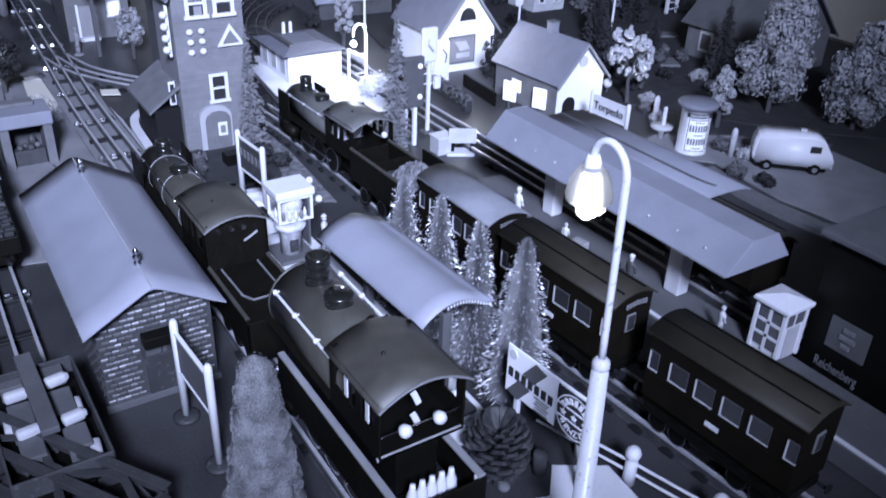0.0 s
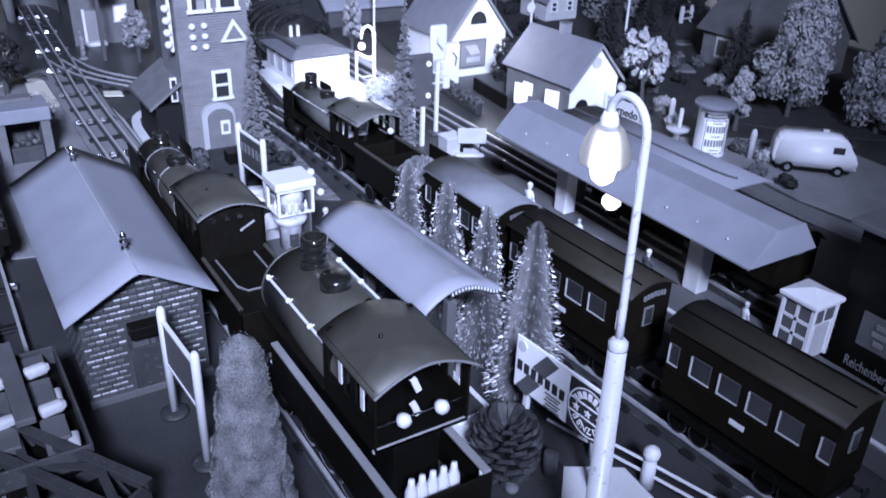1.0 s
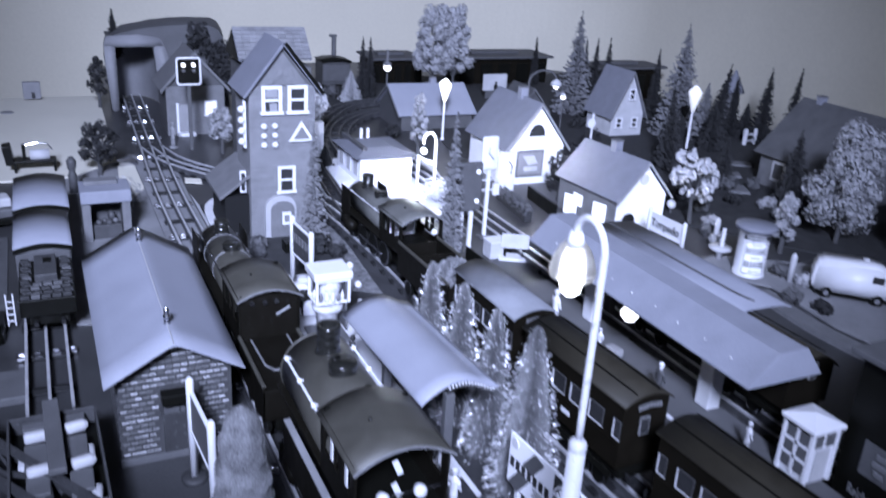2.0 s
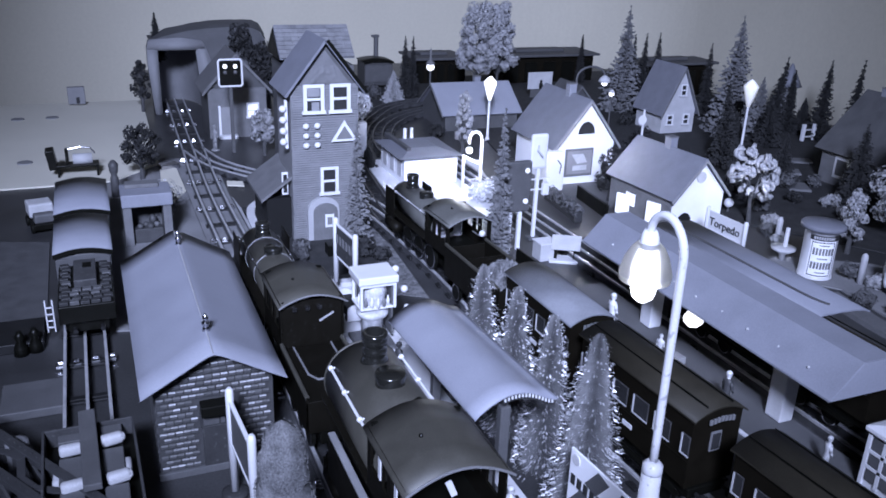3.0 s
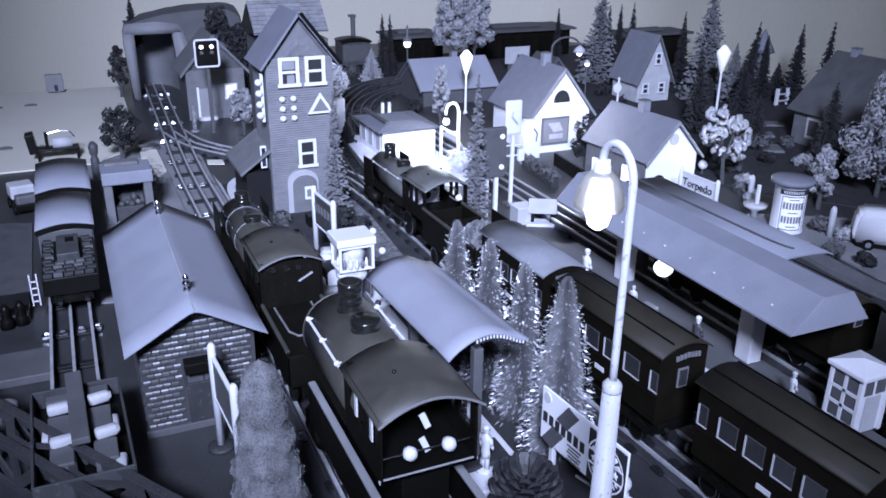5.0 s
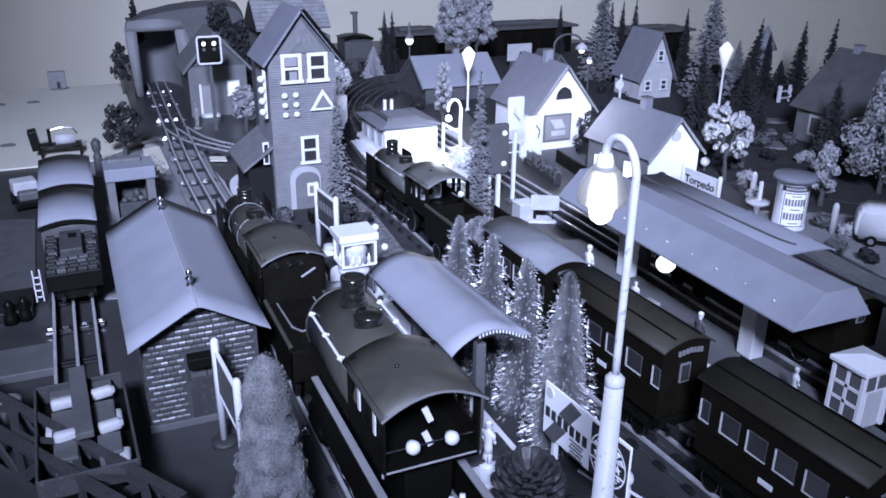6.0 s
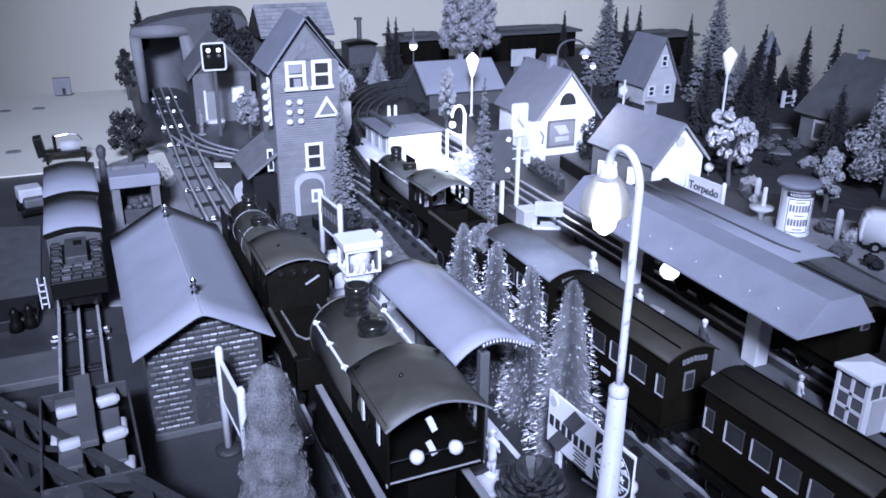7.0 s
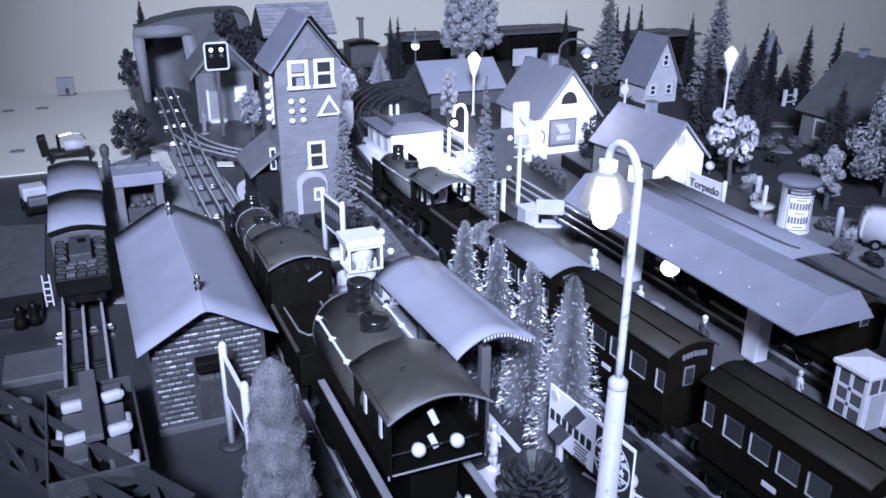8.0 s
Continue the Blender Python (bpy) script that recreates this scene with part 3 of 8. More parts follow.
def canopy():
    c = thing("platform_canopy", "curved light tin platform canopy on two posts", "canopy", (0, 0, 0.018))
    prof = []
    for i in range(17):
        u = i / 16
        x = 0.0510 + u * 0.0580
        z = 0.0853 + 0.0140 * math.sin(math.pi * min(1.0, u * 1.02)) ** 0.85
        if u > 0.85:
            z += (u - 0.85) * 0.03
        prof.append((x, z))
    bm = bm_new()
    arch_sheet(bm, prof, 0.048, 0.212, 0.0011, 10, lambda k: 0.0045 * (1 - k) - 0.0045 * k)
    part("roof", bm, M_CANOPY, c)
    bm = bm_new()
    arch_sheet(bm, [(x, z + 0.0035) for x, z in prof[5:16]], 0.0472, 0.0480, 0.0034, 1)
    part("valance", bm, M_INK, c, "dark pierced valance")
    for i in range(15):
        u = 5 + 10 * (i + 0.5) / 15
        j = int(u)
        k = u - j
        x, z = prof[j][0] * (1 - k) + prof[j + 1][0] * k, prof[j][1] * (1 - k) + prof[j + 1][1] * k
        part("valance_tooth", B(x, 0.0468, z + 0.0028, 0.0010, 0.0008, 0.0020), M_CREAM, c)
    for y in (0.059, 0.172):
        bm = bm_new()
        box(bm, 0.0765, y, 0.0446, 0.0070, 0.0065, 0.0892, bev=0.0008)
        part("post", bm, M_POST, c)
        bm = bm_new()
        box(bm, 0.0765, y, 0.0022, 0.046, 0.027, 0.0045, bev=0.0012)
        part("plinth", bm, M_DARKBASE, c, "dark square plinth")
    bm = bm_new()
    box(bm, 0.0765, 0.13, 0.0895, 0.004, 0.145, 0.005, bev=0.0006)
    part("beam", bm, M_POST, c)


canopy()


def figure(label, at, h=0.034, m=None, seated=False, rz=0.0, base=True, lean=0.0, head=None):
    bm = bm_new()
    s = h / 0.034
    if seated:
        lathe(bm, [(0.0030, 0.008), (0.0042, 0.012), (0.0046, 0.018), (0.0034, 0.022), (0.0014, 0.0235)], (0, 0, 0), 10)
        box(bm, -0.004, 0.002, 0.0085, 0.010, 0.003, 0.0035, bev=0.001)
        box(bm, -0.004, -0.002, 0.0085, 0.010, 0.003, 0.0035, bev=0.001)
        box(bm, -0.0085, 0.002, 0.004, 0.003, 0.0028, 0.009, bev=0.001)
        box(bm, -0.0085, -0.002, 0.004, 0.003, 0.0028, 0.009, bev=0.001)
        box(bm, -0.002, 0.0046, 0.014, 0.008, 0.002, 0.0024, bev=0.0008, ry=20)
        box(bm, -0.002, -0.0046, 0.014, 0.008, 0.002, 0.0024, bev=0.0008, ry=20)
        ball(bm, (0, 0, 0.0262), 0.0032, 10)
    else:
        rod(bm, (0, 0.0018, 0.001), (0, 0.0014, 0.015), 0.0016, 0.0020, 8)
        rod(bm, (0.001, -0.0018, 0.001), (0, -0.0014, 0.015), 0.0016, 0.0020, 8)
        k0 = len(bm.verts)
        lathe(bm, [(0.0040, 0.0105), (0.0034, 0.0150), (0.0031, 0.0180), (0.0042, 0.0240), (0.0038, 0.0262), (0.0016, 0.0275), (0.0013, 0.0290)], (0, 0, 0), 12)
        bm.verts.ensure_lookup_table()
        for vv in bm.verts[k0:]:
            vv.co.x *= 0.68
        rod(bm, (0, 0.0040, 0.0255), (-0.0004, 0.0048, 0.0205), 0.0014, 0.0012, 8)
        rod(bm, (-0.0004, 0.0048, 0.0205), (-0.0026, 0.0040, 0.0165), 0.0012, 0.0009, 8)
        rod(bm, (0, -0.0040, 0.0255), (-0.0004, -0.0049, 0.0205), 0.0014, 0.0012, 8)
        rod(bm, (-0.0004, -0.0049, 0.0205), (-0.0010, -0.0046, 0.0150), 0.0012, 0.0009, 8)
        ball(bm, (-0.0002, 0, 0.0303), 0.0023, 10)
        lathe(bm, [(0.0026, 0.0312), (0.0023, 0.0330), (0.0010, 0.0340)], (0, 0, 0), 10)
        box(bm, -0.0006, 0.0018, 0.0010, 0.0052, 0.0028, 0.0020, bev=0.0006)
        box(bm, 0.0004, -0.0018, 0.0010, 0.0052, 0.0028, 0.0020, bev=0.0006)
        if base:
            rod(bm, (0, 0, 0), (0, 0, 0.0014), 0.0062, 0.0058, 14)
    smooth(bm)
    bmesh.ops.scale(bm, vec=(s, s, s), verts=bm.verts)
    ob = solid("figurine", bm, m or M_FIGURE, label, "figurine", "tin figurines", at=pose(*at, 0, lean, rz))
    if head:
        ob.data.materials.append(head)
        for p in ob.data.polygons:
            if p.center.z > (0.0232 if seated else 0.0280) * s:
                p.material_index = 1
    return ob


def park_bench(at, rz=0.0, L=0.072):
    b = thing("bench", "dark slatted park bench on a flat plinth", "bench", at, rz)
    part("plinth", B(0.0, 0, 0.0015, 0.027, L + 0.010, 0.003, bev=0.0008), M_DARKBASE, b)
    for x in (-0.004, 0.001, 0.006):
        part("seat_slat", B(x, 0, 0.0125, 0.0036, L, 0.0016, bev=0.0004), M_WOOD, b)
    for z in (0.017, 0.0215, 0.026):
        part("back_slat", B(0.0105 + (z - 0.017) * 0.25, 0, z, 0.0014, L, 0.0030, bev=0.0004, ry=14), M_WOOD, b)
    for y in (-L / 2 + 0.006, L / 2 - 0.006):
        bm = bm_new()
        box(bm, -0.004, y, 0.007, 0.0022, 0.0024, 0.010)
        box(bm, 0.008, y, 0.007, 0.0022, 0.0024, 0.010)
        box(bm, 0.002, y, 0.0110, 0.016, 0.0024, 0.0016)
        box(bm, 0.0115, y, 0.020, 0.0018, 0.0024, 0.016, ry=14)
        part("end_frame", bm, M_BLACK, b)
    return b


park_bench((0.0715, 0.121, 0.018))
figure("seated pale tin figure on the bench", (0.0720, 0.140, 0.0225), 0.034, M_FIGDARK, seated=True, rz=0, head=M_WHITE)
figure("seated pale tin figure with white cap", (0.0705, 0.121, 0.0225), 0.034, M_FIGURE, seated=True, rz=6, head=M_WHITE)
figure("standing white tin figure on a round base", (0.0785, 0.0455, 0.018), 0.036, M_WHITE, rz=200)
figure("standing dark tin figure on a round base", (0.0765, 0.256, 0.018), 0.036, M_FIGDARK, rz=190)
figure("standing dark tin figure by the bench", (0.061, 0.423, 0.018), 0.030, M_FIGDARK, rz=180)
figure("standing pale tin figure beside the stall", (0.106, 0.318, 0.018), 0.040, M_FIGURE, rz=150)


def news_stall():
    k = thing("platform_stall", "white open stall with flat roof and goods", "stall", (0.0755, 0.3280, 0.018))
    part("plinth", B(0, 0, 0.0020, 0.036, 0.040, 0.004, bev=0.001), M_POST, k)
    part("roof", B(0.0030, 0.0060, 0.0672, 0.0385, 0.0340, 0.0075, bev=0.0012), M_WHITE, k)
    part("fascia", B(0.0030, 0.0060, 0.0620, 0.0350, 0.0305, 0.0035, bev=0.0008), M_CREAM, k)
    bm = bm_new()
    lathe(bm, [(0.0105, 0.004), (0.0105, 0.026), (0.0135, 0.0290), (0.0150, 0.0315), (0.0150, 0.0340), (0.009, 0.0350)], (0, 0, 0), 22)
    part("counter", bm, M_FIGURE, k, "mottled round counter")
    part("niche", B(-0.0008, -0.0098, 0.0140, 0.0085, 0.0030, 0.0125, bev=0.0008), M_DARKBASE, k, "dark arched niche")
    bm = bm_new()
    lathe(bm, [(0.0080, 0.0345), (0.0100, 0.0420), (0.0120, 0.0500), (0.0115, 0.0600)], (0.0025, 0.0040, 0), 20)
    for v in bm.verts:
        v.co += Vector((v.co.x, v.co.y, 0)) * 0.22 * noise.noise(v.co * 210)
    part("display", smooth(bm), M_FIGURE, k, "mottled pale display of goods")
    for x, y in ((0.0190, -0.0085), (-0.0130, -0.0080), (-0.0125, 0.0195), (0.0190, 0.0205)):
        part("corner_post", B(x, y, 0.0500, 0.0026, 0.0026, 0.0240, bev=0.0004), M_WHITE, k)
    part("back_panel", B(0.0170, 0.0060, 0.0360, 0.0018, 0.0260, 0.0530), M_POST, k)
    part("shelf", B(0.0030, 0.0060, 0.0385, 0.0345, 0.0290, 0.0022, bev=0.0006), M_CREAM, k)
    for i in range(9):
        a = 2.2 + i * 0.42
        part("bottle", lathe(bm_new(), [(0.0017, 0), (0.0017, 0.0055), (0.0008, 0.0075), (0.0008, 0.0092)], (0.0030 + 0.0145 * math.cos(a), 0.0040 + 0.0125 * math.sin(a), 0.0396), 8), (M_WHITE, M_GREYINK, M_CREAM)[i % 3], k)
    for x, y, z in ((0.0252, 0.0080, 0.0690), (0.0355, 0.0110, 0.0460)):
        part("ball_lamp", smooth(ball(bm_new(), (x, y, z), 0.0036, 14)), M_WHITE, k, "white ball lamp")
        bm = bm_new()
        tube(bm, [(0.0185, y * 0.8, z - 0.008), ((0.0185 + x) / 2, y * 0.9, z - 0.006), (x, y, z - 0.0030)], 0.0007)
        part("lamp_arm", bm, M_POST, k)


news_stall()


def trough_seat():
    b = thing("luggage_cart", "dark platform luggage trolley with rounded pale ends", "trolley", (0.073, 0.392, 0.018))
    part("body", B(0, 0, 0.009, 0.016, 0.040, 0.010, bev=0.0015), M_BLACK, b)
    for y in (-0.021, 0.021):
        bm = bm_new()
        pts = [(-0.009, 0.003), (-0.009, 0.014)] + [(0.009 * math.cos(math.radians(a)), 0.014 + 0.006 * math.sin(math.radians(a))) for a in range(180, -1, -30)] + [(0.009, 0.014), (0.009, 0.003)]
        uniq = []
        for p in pts:
            if not uniq or math.hypot(p[0] - uniq[-1][0], p[1] - uniq[-1][1]) > 1e-5:
                uniq.append(p)
        extrude_poly(bm, uniq, "y", y - 0.001, y + 0.001)
        part("end_panel", bm, M_CREAM, b)
    for x in (-0.0075, 0.0075):
        for y in (-0.013, 0.013):
            bm = bm_new()
            rod(bm, (x - 0.001, y, 0.003), (x + 0.001, y, 0.003), 0.003, 0.003, 12)
            part("wheel", bm, M_BLACK, b)


trough_seat()


def stop_post():
    b = thing("buffer_lamp", "small black tin ground signal beside track", "signal", (0.030, 0.482, 0))
    part("base", B(0, 0, 0.002, 0.014, 0.012, 0.004, bev=0.001), M_BLACK, b)
    part("lantern", B(0, 0, 0.0105, 0.010, 0.009, 0.013, bev=0.0015), M_BLACK, b)
    bm = bm_new()
    lathe(bm, [(0.0035, 0.0165), (0.0028, 0.019), (0.0012, 0.021)], (0, 0, 0), 10)
    part("cap", bm, M_BLACK, b)


stop_post()


# ---- street lamp close to the camera ----
def curved_lamp():
    l = thing("street_lamp", "tall white street lamp, curved neck, lit bulb", "street lamp", (0.0632, -0.1047, 0))
    up = Vector((0.0748, 0.0907, 1.0))
    mid, top = up * 0.1600, up * 0.2560
    d = up.normalized()
    bm = pipe(bm_new(), [up * 0.0, up * 0.004, up * 0.006, mid], [0.0095, 0.0095, 0.0066, 0.0046], 22)
    part("lower_shaft", bm, M_CHIPPED, l)
    bm = pipe(bm_new(), [mid - d * 0.001, mid, mid + d * 0.0035, mid + d * 0.0055], [0.0046, 0.0049, 0.0048, 0.0028], 22)
    part("collar", bm, M_CHIPPED, l)
    side = Vector((-0.0028, 0.0212, 0))
    pts = [mid + d * 0.004 + (top - mid) * (k / 8) for k in range(9)]
    base = pts[-1]
    n = 14
    for i in range(1, n + 1):
        a = math.pi * i / n
        pts.append(base + side * (0.5 - 0.5 * math.cos(a)) + Vector((0, 0, 0.0150 * math.sin(a) + 0.0075 * (i / n) ** 2)))
    pts.append(pts[-1] + Vector((0, 0, -0.002)))
    part("neck", pipe(bm_new(), pts, 0.0020, 16), M_CHIPPED, l, "chipped white curved neck")
    e = pts[-1]
    bm = bm_new()
    lathe(bm, [(0.0030, 0.002), (0.0042, -0.001), (0.0046, -0.005), (0.0040, -0.007)], e, 16)
    part("socket", bm, M_CREAM, l)
    bm = bm_new()
    lathe(bm, [(0.0046, -0.004), (0.0072, -0.007), (0.0098, -0.012), (0.0116, -0.0185), (0.0110, -0.0215), (0.0117, -0.0220), (0.0122, -0.0185), (0.0103, -0.0117), (0.0077, -0.0065), (0.0048, -0.0036)], e, 26)
    part("shade", bm, M_GLASS, l, "glowing frosted glass bell shade")
    bm = bm_new()
    lathe(bm, [(0.0035, -0.006), (0.0050, -0.011), (0.0060, -0.018), (0.0062, -0.0255), (0.0050, -0.0305), (0.002, -0.0330)], e, 18)
    part("bulb", bm, M_BULB, l, "lit white bulb")


curved_lamp()


# ---- pine cone, billboard, fence near the platform end ----
def pine_cone():
    c = thing("pine_cone", "open dark real pine cone set upright", "pine cone", (0.0855, 0.002, 0.004))
    c.scale = (1.04, 1.04, 0.92)
    bm = bm_new()
    lathe(bm, [(0.006, 0.002), (0.009, 0.008), (0.008, 0.018), (0.003, 0.024), (0.001, 0.026)], (0, 0, 0), 14)
    part("core", bm, M_CONE, c)
    rnd = random.Random(4)
    count = 84
    for i in range(count):
        u = (i + 0.5) / count
        z = 0.003 + 0.035 * u
        r = 0.0070 + 0.0155 * math.sin(math.pi * (0.20 + 0.72 * u)) ** 1.1
        a = i * 2.39996 + rnd.uniform(-0.15, 0.15)
        w = 0.0064 * (0.40 + 0.60 * math.sin(math.pi * (0.2 + 0.7 * u)))
        lift = -0.10 + 1.15 * u
        bm = bm_new()
        v = []
        for s, ww, th in ((0.25, 0.40, 0.0008), (0.65, 0.80, 0.0014), (0.88, 1.0, 0.0030), (1.0, 0.80, 0.0034), (1.07, 0.30, 0.0018)):
            x = r * s
            zz = z + x * lift * (0.5 + 0.5 * s)
            v.append([bm.verts.new((x, -w * ww, zz - th * 0.5)), bm.verts.new((x, w * ww, zz - th * 0.5)), bm.verts.new((x * 0.985, w * ww * 0.72, zz + th * 0.7)), bm.verts.new((x * 0.985, -w * ww * 0.72, zz + th * 0.7))])
        for p, q in zip(v, v[1:]):
            for k in range(4):
                bm.faces.new((p[k], p[(k + 1) % 4], q[(k + 1) % 4], q[k]))
        bm.faces.new(v[0][::-1])
        bm.faces.new(v[-1])
        bmesh.ops.recalc_face_normals(bm, faces=bm.faces)
        bmesh.ops.rotate(bm, verts=bm.verts, cent=(0, 0, 0), matrix=Matrix.Rotation(a, 3, "Z"))
        part("scale", bm, M_CONE, c)


pine_cone()
bm = bm_new()
extrude_poly(bm, [(0.062, -0.075), (0.150, -0.120), (0.158, -0.035), (0.120, -0.012), (0.062, -0.02)], "z", 0.0, 0.004)
structure("pavement", bm, M_PLAT, "pale painted card pavement beside the platform end", "pavement")
# Thin dark patch at the cone's foot, over the pavement edge.
soil = bm_new()
extrude_poly(soil, [(0.058, -0.024), (0.104, -0.036), (0.122, -0.016), (0.125, 0.008), (0.110, 0.014), (0.063, 0.012)], "z", 0.0, 0.0055)
structure("dark_patch", soil, M_SOIL, "dark flat patch under the pine cone", "soil")

solid("stub_post", lathe(bm_new(), [(0.0050, 0), (0.0050, 0.016), (0.0042, 0.0175), (0.001, 0.018)], seg=16), M_POST, "short dark round stub beside the pine cone", "post", at=pose(0.1105, -0.0150, 0.0055))
solid("small_knob", smooth(ball(bm_new(), (0, 0, 0.003), 0.0046, 14, 0.7)), M_STONE, "small grey knob before the pine cone", "knob", at=pose(0.0790, -0.0170, 0.0054))


def billboard():
    b = thing("billboard", "white petrol advertising board on two pale posts", "billboard", (0.1143, 0.0325, 0.0025), -90 + 5)
    # local x runs along the board
    part("panel", B(0.042, 0, 0.0615, 0.086, 0.0016, 0.0400, bev=0.0005), M_SIGNWHITE, b)
    y, cx, cz = -0.0012, 0.0668, 0.0610
    part("dark_field", B(cx + 0.0005, y, cz, 0.0345, 0.0006, 0.0370), M_INK, b)
    for x, z in ((0.0275, 0.0715), (0.0130, 0.0490)):
        bm = bm_new()
        extrude_poly(bm, [(x - 0.0112, z - 0.0060), (x, z + 0.0088), (x + 0.0112, z + 0.0060), (x, z - 0.0088)], "y", y - 0.0004, y + 0.0004)
        part("diamond", bm, M_POST, b, "dark grey diamond")
    for k in range(7):
        part("lettering_bar", B(0.0045 + k * 0.0066, y - 0.0003, 0.0605, 0.0040, 0.0006, 0.0072), M_INK, b)
    for k in range(5):
        part("small_print_bar", B(0.0360, y, 0.0535 - k * 0.0026, 0.014 - (k % 2) * 0.003, 0.0006, 0.0010), M_GREYINK, b)
    part("emblem", rod(bm_new(), (0.0055, y - 0.0004, 0.0755), (0.0055, y + 0.0004, 0.0755), 0.0038, 0.0038, 18), M_KERB, b)

    def flat_ring(r0, r1, name):
        bm = bm_new()
        n = 44
        ring = [[bm.verts.new((cx + r * math.cos(2 * math.pi * i / n), y - 0.0006, cz + r * math.sin(2 * math.pi * i / n))) for r in (r1, r0)] for i in range(n)]
        for i in range(n):
            bm.faces.new((ring[i][0], ring[i][1], ring[(i + 1) % n][1], ring[(i + 1) % n][0]))
        part(name, bm, M_SIGNWHITE, b)
    flat_ring(0.0160, 0.0172, "ring")
    for k in range(7):
        a = math.radians(152 - k * 20.7)
        part("arc_bar", B(cx + 0.0122 * math.cos(a), y - 0.0005, cz + 0.0122 * math.sin(a), 0.0030, 0.0005, 0.0048, ry=-math.degrees(a) + 90), M_SIGNWHITE, b)
    for k, ch in enumerate("BENZIN"):
        a = math.radians(218 + k * 20.8)
        m = pose(cx + 0.0122 * math.cos(a), y - 0.0004, cz + 0.0122 * math.sin(a)) @ Matrix.Rotation(-(a - math.radians(270)), 4, "Y") @ Euler((math.radians(90), 0, 0)).to_matrix().to_4x4()
        text_part("lettering", ch, 0.0068, M_SIGNWHITE, b, m)
    for z in (0.0048, -0.0048):
        part("band_edge", B(cx, y - 0.0005, cz + z, 0.0325, 0.0005, 0.0009), M_SIGNWHITE, b)
    for k in range(3):
        bm = bm_new()
        pts = []
        for i in range(10):
            r = 0.0030 if i % 2 == 0 else 0.0013
            a = math.pi / 2 + i * math.pi / 5
            pts.append((cx - 0.0098 + 0.0098 * k + r * math.cos(a), cz + r * math.sin(a)))
        extrude_poly(bm, pts, "y", y - 0.0012, y - 0.0007)
        part("star", bm, M_SIGNWHITE, b)
    for x in (0.010, 0.076):
        part("post", B(x, 0.0022, 0.030, 0.0042, 0.0036, 0.060, bev=0.0006), M_CREAM, b)


billboard()


def rail_fence():
    f = thing("fence", "low pale two-rail fence with ball-topped posts", "fence", (0, 0, 0))
    line = [(0.139, 0.024), (0.150, -0.014), (0.162, -0.0515), (0.180, -0.113)]
    for a, b in zip(line, line[1:]):
        for z in (0.010, 0.019):
            bm = bm_new()
            rod(bm, (*a, z), (*b, z), 0.0011, 0.0011, 8)
            part("rail", bm, M_CREAM, f)
    for x, y in line[1:]:
        bm = bm_new()
        lathe(bm, [(0.0048, 0.0), (0.0044, 0.020), (0.0034, 0.0215), (0.0034, 0.0225), (0.0052, 0.0250), (0.0056, 0.0275), (0.0046, 0.0305), (0.0018, 0.0325)], (x, y, 0), 16)
        part("post", bm, M_CREAM, f)


rail_fence()


# ---- rolling stock ----
def wheel_at(parent, x, y, r, m=None, name="wheel", spokes=True):
    bm = bm_new()
    rod(bm, (x - 0.0018, y, r + 0.0115), (x + 0.0018, y, r + 0.0115), r, r, 22)
    rod(bm, (x - 0.0012, y, r + 0.0115), (x + 0.0024, y, r + 0.0115), r * 0.25, r * 0.2, 10)
    w = part(name, bm, m or M_BLACK, parent)
    if spokes:
        bm = bm_new()
        s = 1 if x > 0 else -1
        n = 28
        ring = [[bm.verts.new((x + s * 0.0021, y + q * r * math.cos(2 * math.pi * i / n), r + 0.0115 + q * r * math.sin(2 * math.pi * i / n))) for q in (0.98, 0.84)] for i in range(n)]
        for i in range(n):
            bm.faces.new((ring[i][0], ring[i][1], ring[(i + 1) % n][1], ring[(i + 1) % n][0]))
        part("tyre", bm, M_NICKEL, w)
    return w


def boiler_shell(y0, y1, z, r, seg=28):
    bm = bm_new()
    rod(bm, (0, y0, z), (0, y1, z), r, r, seg)
    smooth(bm)
    for f in bm.faces:
        if len(f.verts) > 4:
            f.smooth = False
    return bm


